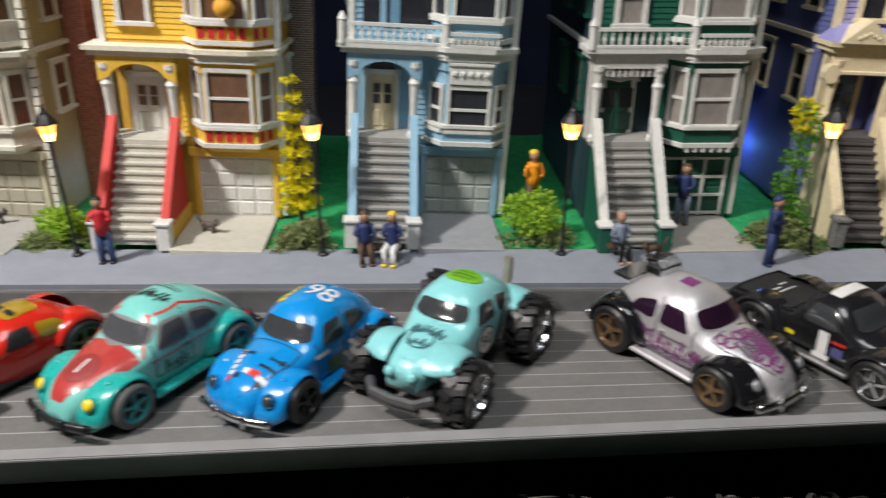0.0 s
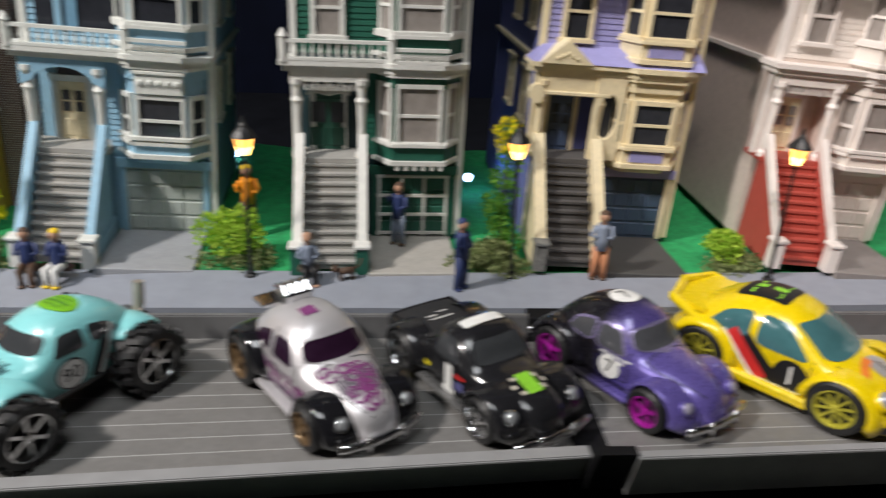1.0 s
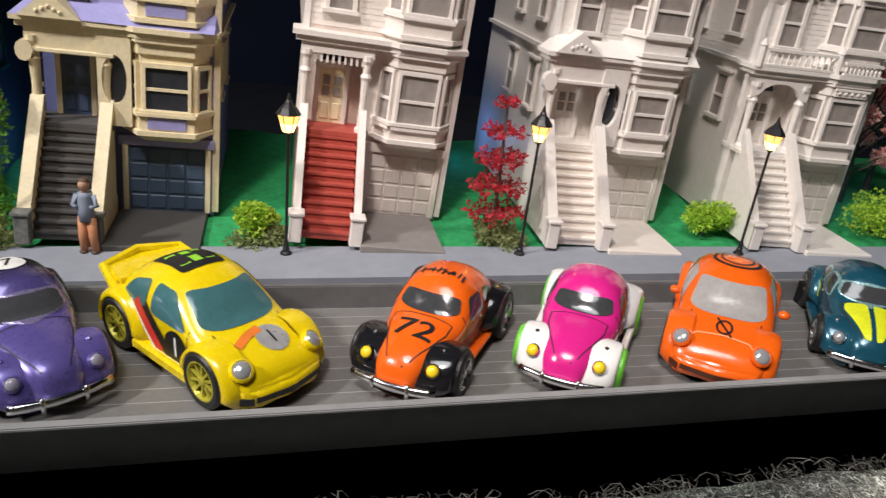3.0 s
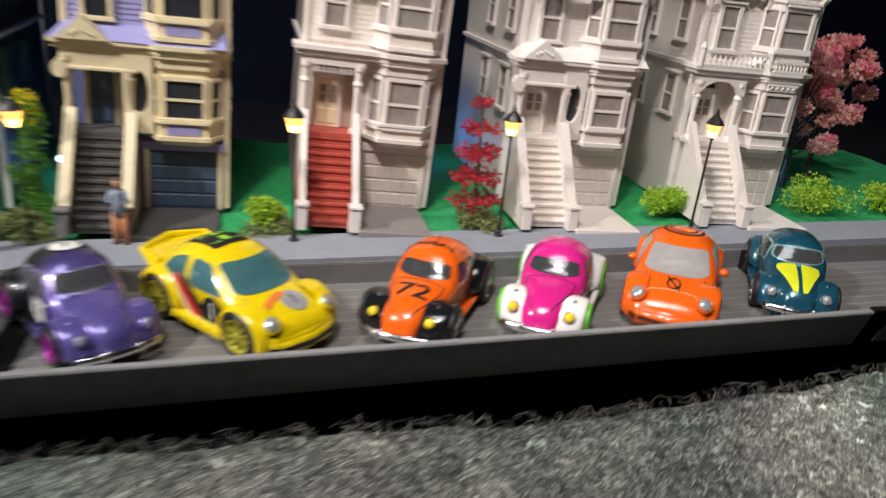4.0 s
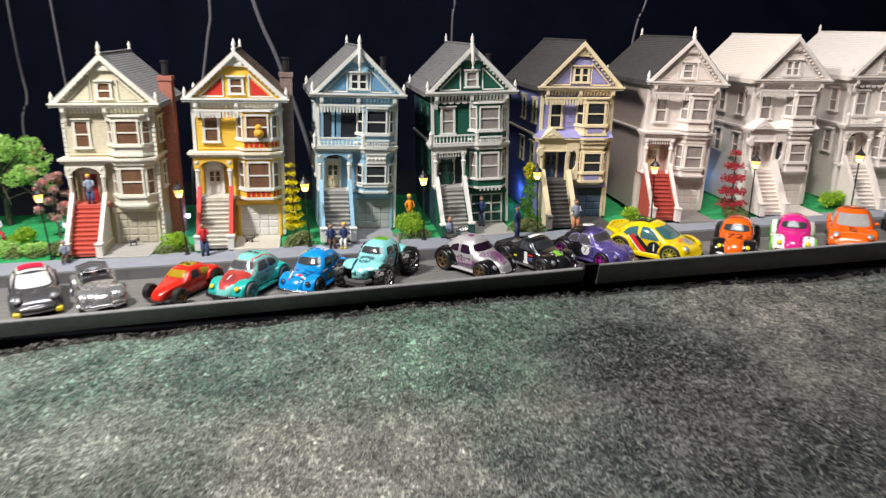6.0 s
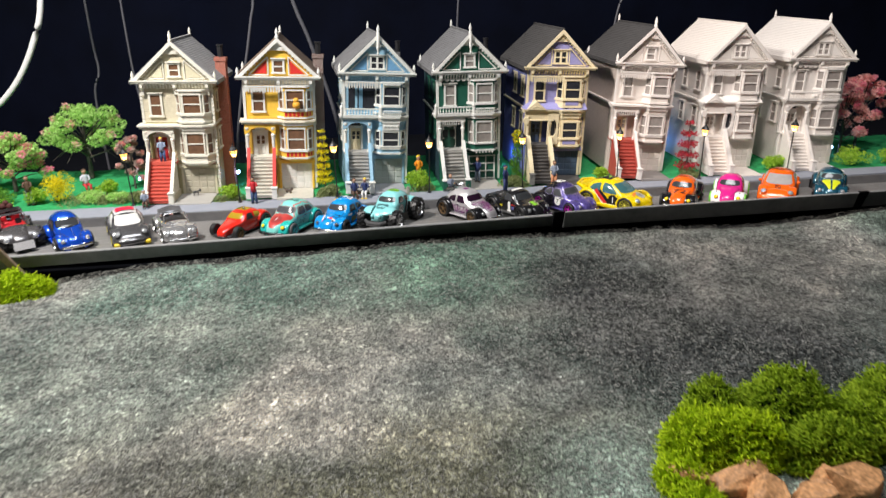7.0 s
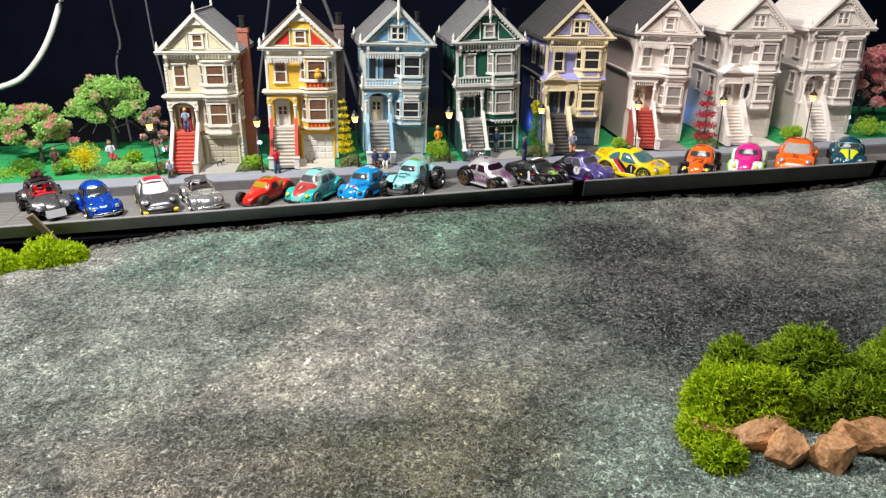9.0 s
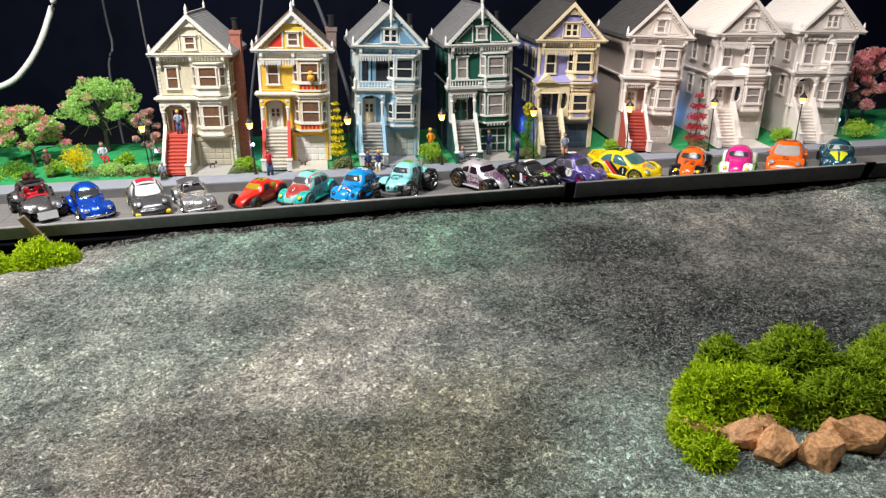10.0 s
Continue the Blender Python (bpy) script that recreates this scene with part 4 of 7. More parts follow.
def patch(bm, outline, place, rings=5):
    """A skin over an outline, laid on a surface by place(u, v)."""
    cx = sum(p[0] for p in outline) / len(outline)
    cy = sum(p[1] for p in outline) / len(outline)
    prev = None
    for r in range(rings, 0, -1):
        t = r / rings
        cur = [bm.verts.new(place(cx + (p[0] - cx) * t, cy + (p[1] - cy) * t)) for p in outline]
        if prev:
            for k in range(len(cur)):
                bm.faces.new((prev[k], prev[(k + 1) % len(cur)], cur[(k + 1) % len(cur)], cur[k]))
        prev = cur
    c = bm.verts.new(place(cx, cy))
    for k in range(len(prev)):
        bm.faces.new((prev[k], prev[(k + 1) % len(prev)], c))
    return bm


def grow(outline, d):
    cx = sum(p[0] for p in outline) / len(outline)
    cy = sum(p[1] for p in outline) / len(outline)
    return [(cx + (x - cx) * (1 + d / max(math.hypot(x - cx, y - cy), 0.1)), cy + (y - cy) * (1 + d / max(math.hypot(x - cx, y - cy), 0.1))) for x, y in outline]


def disc(cx, cy, r, n=28, sy=1.0):
    return [(cx + r * math.cos(2 * math.pi * k / n), cy + sy * r * math.sin(2 * math.pi * k / n)) for k in range(n)]


def strip(bm, pts, width, place):
    """A thin line laid on a surface."""
    for a, b in zip(pts, pts[1:]):
        n = max(1, int(math.hypot(b[0] - a[0], b[1] - a[1]) / 1.5))
        d = Vector((b[0] - a[0], b[1] - a[1])).normalized()
        o = Vector((-d.y, d.x)) * width / 2
        for j in range(n):
            p, q = Vector(a).lerp(Vector(b), j / n), Vector(a).lerp(Vector(b), (j + 1) / n)
            bm.faces.new([bm.verts.new(place(*v)) for v in (p + o, q + o, q - o, p - o)])
    return bm


def lettering(text, size, place, flip=1.0, shear=0.0, bold=0.0):
    """Built-in font letters as flat mesh, centred and laid on a surface by place(u, v)."""
    cu = bpy.data.curves.new("letters", "FONT")
    cu.body, cu.size, cu.align_x, cu.align_y, cu.shear, cu.offset = text, size, "CENTER", "CENTER", shear, bold
    cu.resolution_u = 3
    ob = bpy.data.objects.new("letters", cu)
    me = bpy.data.meshes.new_from_object(ob)
    bm = B()
    bm.from_mesh(me)
    bmesh.ops.triangulate(bm, faces=bm.faces)
    bmesh.ops.subdivide_edges(bm, edges=[e for e in bm.edges if e.calc_length() > size * 0.25], cuts=2)
    for v in bm.verts:
        v.co = place(v.co.x * flip, v.co.y)
    bpy.data.objects.remove(ob)
    bpy.data.curves.remove(cu)
    bpy.data.meshes.remove(me)
    return bm


def wheel(root, x, s, r, wdt, rim, spokes=5, tyre=TYRE, tread=0, hub=None, dish=0.62):
    """A toy wheel: tyre with rounded shoulders, recessed spoked rim."""
    sg = 1 if x > 0 else -1
    h = wdt / 2
    bm = lathe(B(), [(r * 0.6, -h), (r * 0.9, -h), (r, -h * 0.72), (r, h * 0.72), (r * 0.9, h), (r * 0.72, h), (r * 0.70, h * 0.35)], 30, s, r, "x")
    knobs = B()
    if tread:
        for k in range(tread):
            a = 2 * math.pi * k / tread
            for side, ph in ((-1, 0.0), (1, 0.5)):
                aa = a + ph * 2 * math.pi / tread
                m = Matrix.Translation((side * h * 0.5, s, r)) @ Matrix.Rotation(aa, 4, "X") @ Matrix.Translation((0, 0, r * 1.03)) @ Matrix.Rotation(side * 0.3, 4, "Z")
                q = bmesh.ops.create_cube(knobs, size=1.0)["verts"]
                bmesh.ops.transform(knobs, matrix=m @ Matrix.Diagonal((h * 0.95, r * 0.17, r * 0.16, 1)), verts=q)
    bmesh.ops.transform(bm, matrix=Matrix.Translation((x, 0, 0)) @ Matrix.Diagonal((sg, 1, 1, 1)), verts=bm.verts)
    w = part("wheel", bm, tyre, root, smooth=False)
    if tread:
        bmesh.ops.transform(knobs, matrix=Matrix.Translation((x, 0, 0)) @ Matrix.Diagonal((sg, 1, 1, 1)), verts=knobs.verts)
        tagged(part("tyre_tread", knobs, tyre, w), kind="stuff")
    else:
        knobs.free()
    bm = lathe(B(), [(r * 0.69, h * 0.14), (r * 0.69, h * 0.4), (r * 0.74, h * 0.95), (r * 0.66, h * 0.98), (r * 0.60, h * 0.5), (r * 0.60, h * 0.14)], 26, s, r, "x")
    for k in range(spokes):
        a = 2 * math.pi * k / spokes
        q = bmesh.ops.create_cube(bm, size=1.0)["verts"]
        m = Matrix.Translation((h * dish, s, r)) @ Matrix.Rotation(a, 4, "X") @ Matrix.Translation((0, 0, r * 0.34))
        bmesh.ops.transform(bm, matrix=m @ Matrix.Diagonal((h * 0.3, r * (0.55 / spokes + 0.02), r * 0.66, 1)), verts=q)
    lathe(bm, [(r * 0.17, 0), (r * 0.17, h * 0.85), (r * 0.1, h * 0.95)], 12, s, r, "x")
    bmesh.ops.transform(bm, matrix=Matrix.Translation((x, 0, 0)) @ Matrix.Diagonal((sg, 1, 1, 1)), verts=bm.verts)
    part("rim", bm, rim, w)
    bm = lathe(B(), [(r * 0.595, -h * 0.2), (r * 0.595, h * 0.3)], 20, s, r, "x")
    bmesh.ops.transform(bm, matrix=Matrix.Translation((x, 0, 0)) @ Matrix.Diagonal((sg, 1, 1, 1)), verts=bm.verts)
    part("wheel_back", bm, DARK, w)
    return w


def fender(root, sgn, s0, zc, r_in, shape, x_in, x_out, mat, a0=-20, a1=200, name="fender"):
    """A bulged mudguard swept round a wheel; shape(angle in degrees) gives its outer radius, angle 0 to the front."""
    bm = B()
    rows = []
    n, q = 30, 9
    for i in range(n + 1):
        a = a0 + (a1 - a0) * i / n
        ro = shape(a)
        ca, sa = math.cos(radians(a)), math.sin(radians(a))
        ends = min(1.0, min(i, n - i) / 3.0 * 0.5 + 0.5)
        row = []
        for j in range(q + 1):
            t = math.pi / 2 * j / q
            x = x_in + (x_out - x_in) * math.sin(t) ** 0.85 * ends
            r = r_in + (ro - r_in) * math.cos(t) ** 0.75
            row.append((sgn * x, s0 - r * ca, zc + r * sa))
        row.append((sgn * (x_in + (x_out - x_in) * ends - 0.5), s0 - (r_in - 0.3) * ca, zc + (r_in - 0.3) * sa))
        row.append((sgn * x_in, s0 - (r_in - 0.2) * ca, zc + (r_in - 0.2) * sa))
        rows.append([bm.verts.new(p) for p in row])
    for a, b in zip(rows, rows[1:]):
        for k in range(len(a) - 1):
            bm.faces.new((a[k], a[k + 1], b[k + 1], b[k]))
    bm.faces.new(rows[0])
    bm.faces.new(rows[-1][::-1])
    return part(name, bm, mat, root, smooth=True)


def lamp_lens(root, x, s, z, r, ring, lens, tilt=35, out=12):
    """A round headlight, looking forward and up."""
    m = Matrix.Translation((x, s, z)) @ Matrix.Rotation(radians(math.copysign(out, x)), 4, "Z") @ Matrix.Rotation(radians(-tilt), 4, "X")
    bm = lathe(B(), [(r * 1.15, 1.6), (r * 1.2, 0.2), (r * 1.0, -0.35), (r * 0.9, 0.0)], 18, 0, 0, "y")
    bmesh.ops.transform(bm, matrix=m, verts=bm.verts)
    h = part("headlight", bm, ring, root, smooth=False)
    bm = lathe(B(), [(r * 0.96, 0.2), (r * 0.9, -0.35), (r * 0.55, -0.75), (r * 0.1, -0.9)], 18, 0, 0, "y")
    bmesh.ops.transform(bm, matrix=m, verts=bm.verts)
    part("lens", bm, lens, h, smooth=True)


def bar_bumper(root, s, z, half, bow, mat, r=0.8, posts=True, name="bumper"):
    bm = B()
    tube(bm, [(half * k / 6, s + bow * (k / 6) ** 2, z) for k in range(-6, 7)], r, 8)
    for v in bm.verts:
        v.co.z = z + (v.co.z - z) * 1.35
    if posts:
        for x in (-half * 0.42, half * 0.42):
            tube(bm, [(x, s - 0.3, z - 1.8), (x, s - 0.5, z), (x, s - 0.2, z + 2.0)], 0.65, 6)
    return part(name, bm, mat, root, smooth=True)


BEETLE = dict(
    top=[(0, 7.0), (1.0, 9.8), (3.5, 12.4), (8, 14.4), (14, 16.0), (19.5, 16.9), (21, 17.7), (23.5, 20.5), (26, 23.0), (28.5, 24.4), (33, 25.2), (39, 24.9), (45, 23.0), (51, 19.2), (56.5, 14.2), (61, 9.0), (63, 6)],
    width=[(0, 3.6), (1.2, 5.2), (4, 6.8), (9, 8.4), (15, 9.9), (20, 11.0), (25, 11.7), (34, 12.1), (42, 11.8), (49, 10.8), (55, 9.0), (60, 6.6), (63, 4.4)],
    belt=[(0, 5), (4, 8), (10, 10), (18, 11.6), (24, 12.6), (40, 12.8), (50, 11), (58, 7.5), (63, 5)],
    low=[(0, 4), (63, 4)], p=2.35)
NEWBUG = dict(
    top=[(0, 6.0), (0.8, 8.6), (3.0, 11.0), (8, 13.4), (14, 15.4), (17.5, 16.8), (21.5, 19.8), (26, 22.8), (31, 24.7), (36, 25.2), (42, 24.4), (48, 21.8), (54, 17.6), (59, 12.8), (62, 8.5), (63, 6)],
    width=[(0, 8.6), (0.8, 10.4), (3.0, 11.8), (8, 12.6), (16, 13.0), (34, 13.2), (46, 12.8), (55, 11.2), (60, 8.8), (63, 6.0)],
    belt=[(0, 5), (3.0, 8.0), (10, 10.6), (20, 12.2), (40, 12.8), (52, 11), (60, 8), (63, 5)],
    low=[(0, 3), (63, 3)], p=2.6)
SIDE_W = rounded([(24.2, 15.6), (33.9, 15.6), (33.9, 21.0), (27.6, 20.8)], 0.2)
REAR_W = rounded([(36.0, 15.6), (45.8, 15.8), (42.8, 19.2), (36.0, 21.0)], 0.28)
SCREEN = rounded([(-9.2, 17.3), (9.2, 17.3), (7.9, 21.6), (-7.9, 21.6)], 0.28)


def glazing(root, sh, glass, trim=None, screen=SCREEN, sides=(SIDE_W, REAR_W), lo=14.0, hi=33.0):
    jobs = [("windscreen", screen, sh.front(lo, hi, 0.45), sh.front(lo, hi, 0.3))]
    for o in sides:
        for sg in (-1, 1):
            jobs.append(("side_window", o, sh.side(sg, 0.2), sh.side(sg, 0.1)))
    for name, o, f_in, f_out in jobs:
        g = part(name, patch(B(), o, f_in), glass, root, smooth=True)
        if trim:
            bm = B()
            for a, b in zip(range(len(o)), list(range(1, len(o))) + [0]):
                big = grow(o, 0.75)
                bm.faces.new([bm.verts.new(p) for p in (f_in(*o[a]), f_in(*o[b]), f_out(*big[b]), f_out(*big[a]))])
            part("window_trim", bm, trim, g)


def raised(pts, tall, z0=15.8):
    """Stretch what lies above the belt line."""
    return [(u, v if v < z0 else z0 + (v - z0) * tall) for u, v in pts]


def place_car(label, front, angle, k, lift=0.0, ahead=5.0, length=63.0, z=-7.0):
    """An empty at the middle of a toy car whose headlights' middle is at front and whose tail turns angle degrees to +x."""
    a = radians(angle)
    d = (length / 2 - ahead) * k
    x, y = front[0] + d * math.sin(a), front[1] + d * math.cos(a)
    m = pose(x * 0.001, y * 0.001, (z + lift) * 0.001, 0, 0, -angle) @ Matrix.Scale(k, 4) @ Matrix.Translation((0, -length / 2 * 0.001, 0))
    return thing("toy_car", label, "toy car", m, "toy cars on the road")


def body_lines(root, sh, mat):
    for sg in (-1, 1):
        bm = strip(B(), [(23.0, 17.0), (22.6, 8.0), (34.6, 8.0), (35.0, 15.5), (35.0, 22.6)], 0.28, sh.side(sg, 0.07))
        part("door_gap", bm, mat, root)
        bm = B()
        box(bm, sg * 12.1 - 0.4, sg * 12.1 + 0.4, 31.5, 33.6, 13.2, 13.9)
        part("door_handle", bm, CHROME, root)
    bm = strip(B(), [(-1.6, 1.4), (-3.4, 3.0), (-6.2, 9.0), (-8.2, 15), (-8.4, 19.2), (8.4, 19.2), (8.2, 15), (6.2, 9.0), (3.4, 3.0), (1.6, 1.4)], 0.32, sh.top_map(0.07))
    part("hood_gap", bm, mat, root)


def beetle(label, front, angle, k, body, fend=None, hood=None, glass=None, trim=None, rim=CHROME, tyre=TYRE, lens=None, bumper=CHROME, wheel_r=6.0, rear_r=None, ring=None, roofm=None, lines=True, spokes=5, wide=0.0, front_fenders=True, boards=True, lift=0.0, tall=1.0, board=None):
    """A classic rounded two-door toy car with separate mudguards, bumpers, headlights and spoked wheels."""
    fend, glass, lens, ring = fend or body, glass or GLASS_DARK, lens or CLEAR, ring or CHROME
    rear_r = rear_r or wheel_r
    root = place_car(label, front, angle, k, lift)
    sh = Shell(**dict(BEETLE, top=raised(BEETLE["top"], tall)))
    part("body", sh.mesh(), body, root, smooth=True)
    part("chassis", box(B(), -10.5, 10.5, 3, 60, 2.6, 5.2, 0.6), DARK, root)
    glazing(root, sh, glass, trim, raised(SCREEN, tall), (raised(SIDE_W, tall), raised(REAR_W, tall)))
    if hood:
        o = rounded([(-2.2, 1.0), (2.2, 1.0), (7.0, 8.0), (9.4, 15), (10.2, 19.6), (-10.2, 19.6), (-9.4, 15), (-7.0, 8.0)], 0.15)
        part("hood", patch(B(), o, sh.top_map(0.14), 8), hood, root, smooth=True)
    if roofm:
        o = rounded([(-8.8, 31.5), (8.8, 31.5), (9.4, 37), (8.2, 47), (-8.2, 47), (-9.4, 37)], 0.18)
        part("roof_panel", patch(B(), o, sh.top_map(0.14), 8), roofm, root, smooth=True)
    for sg in (-1, 1):
        if front_fenders:
            fender(root, sg, 12.5, 6.2, wheel_r + 0.7, lambda a: 10.6 - 2.9 * math.sin(radians(max(min(a, 180), 0))) - 1.0 * max(0, (a - 110) / 90), 5.2, 13.7 + wide, fend, -32, 196)
            lamp_lens(root, sg * 9.5, 3.5, 10.3, 1.75, ring, lens)
            part("turn_signal", lathe(B(), [(0.8, 12.0), (0.7, 13.6), (0.2, 14.0)], 8, sg * 10.0, 9.6), ring, root)
        fender(root, sg, 48.5, max(6.2, rear_r), rear_r + 0.7, lambda a: 10.4 - 1.6 * math.sin(radians(max(min(a, 180), 0))) + (rear_r - 6) * 0.9, 7.0, 14.6 + wide, fend, -18, 205)
        wheel(root, sg * (12.9 + wide), 12.5, wheel_r, 4.6, rim, spokes, tyre)
        wheel(root, sg * (12.9 + wide), 48.5, rear_r, 5.0, rim, spokes, tyre)
        if boards:
            part("running_board", box(B(), sg * 12.6 - 1.7, sg * 12.6 + 1.7, 19.5, 41.5, 3.6, 5.0, 0.4), board or fend, root)
        part("taillight", lathe(B(), [(1.2, 55.5), (1.1, 57), (0.3, 57.4)], 10, sg * 11.0, 10.5, "y"), paint("red_lens", (0.4, 0.01, 0.01), 0.2), root)
    bar_bumper(root, -1.3, 5.4, 11.8, 2.2, bumper, 0.95)
    bar_bumper(root, 63.6, 5.6, 11.2, -1.6, bumper)
    if lines:
        body_lines(root, sh, paint("panel_gap", (0.01, 0.01, 0.012), 0.6))
    return root, sh


def newbug(label, front, angle, k, body, glass, rim, roof_glass=None, lens=None, wheel_r=6.6, lift=0.0, spokes=9, mirror=True, mouth=None):
    """A smooth arched toy coupe with merged mudguards."""
    root = place_car(label, front, angle, k, lift, ahead=6.0)
    sh = Shell(**NEWBUG)
    gap = paint("panel_gap", (0.01, 0.01, 0.012), 0.6)
    part("body", sh.mesh(), body, root, smooth=True)
    part("chassis", box(B(), -12, 12, 3, 60, 2.0, 4.5, 0.6), DARK, root)
    screen = rounded([(-10.6, 15.8), (10.6, 15.8), (8.8, 22.4), (-8.8, 22.4)], 0.18)
    sides = (rounded([(20.5, 14.6), (34.8, 14.8), (34.8, 22.4), (28.4, 21.8)], 0.2), rounded([(37.0, 15.0), (48.6, 15.6), (44.2, 20.4), (37.0, 22.4)], 0.28))
    glazing(root, sh, glass, None, screen, sides, 9.0, 33.0)
    for sg in (-1, 1):
        fender(root, sg, 12.5, 6.6, wheel_r + 0.5, lambda a: 10.6 - 2.0 * math.sin(radians(max(min(a, 180), 0))), 8.0, 15.0, body, -36, 200)
        fender(root, sg, 48.5, 6.6, wheel_r + 0.5, lambda a: 10.9 - 0.8 * math.sin(radians(max(min(a, 180), 0))), 8.5, 15.2, body, -25, 215)
        lamp_lens(root, sg * 10.4, 3.4, 12.2, 2.35, body, lens or CLEAR, 48, 24)
        wheel(root, sg * 12.9, 12.5, wheel_r, 4.8, rim, spokes)
        wheel(root, sg * 12.9, 48.5, wheel_r, 4.8, rim, spokes)
        part("side_sill", box(B(), sg * 13.2 - 1.5, sg * 13.2 + 1.5, 18.5, 42.5, 2.6, 5.6, 0.6), body, root)
        if mirror:
            bm = ball(B(), (sg * 15.0, 24.5, 16.2), 1.7, 2, 0, 0.75)
            part("mirror", bm, body, root, smooth=True)
        bm = strip(B(), [(20.2, 15.4), (20.6, 7.0), (35.6, 7.0), (36.0, 15.5)], 0.28, sh.side(sg, 0.07))
        part("door_gap", bm, gap, root)
    bm = B()
    prism(bm, [(-12.6, 3.0), (-9, 0.0), (0, -1.5), (9, 0.0), (12.6, 3.0), (12.6, 8), (-12.6, 8)], 3.0, 8.2, "z")
    bmesh.ops.bevel(bm, geom=bm.edges[:], offset=0.9, segments=3, affect="EDGES")
    bp = part("bumper", bm, body, root, smooth=True)
    bm = B()
    prism(bm, [(-9.0, 0.0), (0, -1.75), (9.0, 0.0), (9.0, 3), (-9.0, 3)], 4.4, 5.8, "z")
    part("grille", bm, mouth or DARK, bp, "dark front intake")
    for sg in (-1, 1):
        part("intake_corner", prism(B(), [(sg * 9.6, 0.0), (sg * 12.0, 2.0), (sg * 12.0, 4.0), (sg * 9.6, 3.0)], 4.0, 5.8, "z"), mouth or DARK, bp)
    part("hood_crease", strip(B(), [(-9.2, 3.4), (-8.4, 9.0), (-9.4, 15.8)], 0.3, sh.top_map(0.06)), gap, root)
    part("hood_crease", strip(B(), [(9.2, 3.4), (8.4, 9.0), (9.4, 15.8)], 0.3, sh.top_map(0.06)), gap, root)
    return root, sh


CLEAR = paint("clear_lens", (0.48, 0.50, 0.52), 0.1, 0.5, 0.1)
YLENS = paint("yellow_lens", (0.85, 0.62, 0.02), 0.2)
GLASS_CAR = paint("smoked_car_glass", (0.045, 0.048, 0.052), 0.1, vary=0.12, bump=0.0, spec=0.5, coat=0.5)
GLASS_GREY = paint("grey_car_glass", (0.07, 0.072, 0.08), 0.14, vary=0.12, bump=0.0, spec=0.35)
GLASS_PURPLE = paint("purple_car_glass", (0.022, 0.008, 0.022), 0.16, vary=0.12, bump=0.0, spec=0.35)
GLASS_TEAL = paint("teal_car_glass", (0.055, 0.15, 0.165), 0.08, vary=0.12, bump=0.0, coat=0.6)
INK = paint("black_print", (0.012, 0.012, 0.014), 0.4)
PRINT_WHITE = paint("white_print", (0.80, 0.80, 0.78), 0.4)
PRINT_RED = paint("red_print", (0.62, 0.03, 0.03), 0.4)
PRINT_LIME = paint("lime_print", (0.26, 0.62, 0.04), 0.4)
PRINT_YELLOW = paint("yellow_print", (0.80, 0.68, 0.02), 0.4)
PRINT_MAGENTA = paint("magenta_print", (0.20, 0.045, 0.17), 0.4)
GOLD = paint("bronze_rim", (0.24, 0.155, 0.08), 0.3, 0.6)


def dot(root, sh, s, z, r, sg, mat, off=0.24, name="roundel", sy=1.0):
    return part(name, patch(B(), disc(s, z, r, 28, sy), sh.side(sg, off), 4), mat, root)


def side_text(root, sh, text, size, s, z, sg, mat, off=0.36, shear=0.0):
    f = sh.side(sg, off)
    return part("number", lettering(text, size, lambda u, v: f(s + u, z + v), 1.0 if sg > 0 else -1.0, shear, 0.0), mat, root)


def top_text(root, sh, text, size, s, mat, off=0.3, turn=0.0, bold=0.0, x=0.0, sx=1.0):
    f = sh.top_map(off)
    c, q = math.cos(radians(turn)), math.sin(radians(turn))
    return part("number", lettering(text, size, lambda u, v: f(x + (u * c - v * q) * sx, s + (u * q + v * c)), 1.0, 0.0, bold), mat, root)


def scrawl(root, place, u0, u1, v0, v1, n, mat, seed, w=0.5, name="printed_scrawl"):
    """Slanted strokes of print that cannot be read, each a plain bar."""
    rg = random.Random(seed)
    bm = B()
    for k in range(n):
        u = u0 + (u1 - u0) * (k + 0.5) / n
        lo, hi = v0 + (v1 - v0) * rg.uniform(0, 0.3), v0 + (v1 - v0) * rg.uniform(0.55, 1.0)
        tilt = (u1 - u0) / n * rg.uniform(-0.2, 0.9)
        strip(bm, [(u, lo), (u + tilt, hi)], w * rg.uniform(0.7, 1.3), place)
        if rg.random() < 0.55:
            strip(bm, [(u, lo + (hi - lo) * 0.4), (u + (u1 - u0) / n, lo + (hi - lo) * rg.uniform(0.3, 0.7))], w * 0.8, place)
    return tagged(part(name, bm, mat, root), kind="stuff")


def bars(root, place, rects, mat, name="printed_bar"):
    """Small rectangles of print laid on a surface."""
    bm = B()
    for u0, u1, v0, v1 in rects:
        strip(bm, [(u0, (v0 + v1) / 2), (u1, (v0 + v1) / 2)], v1 - v0, place)
    ob = part(name, bm, mat, root)
    return tagged(ob, kind="stuff") if len(rects) > 1 else ob


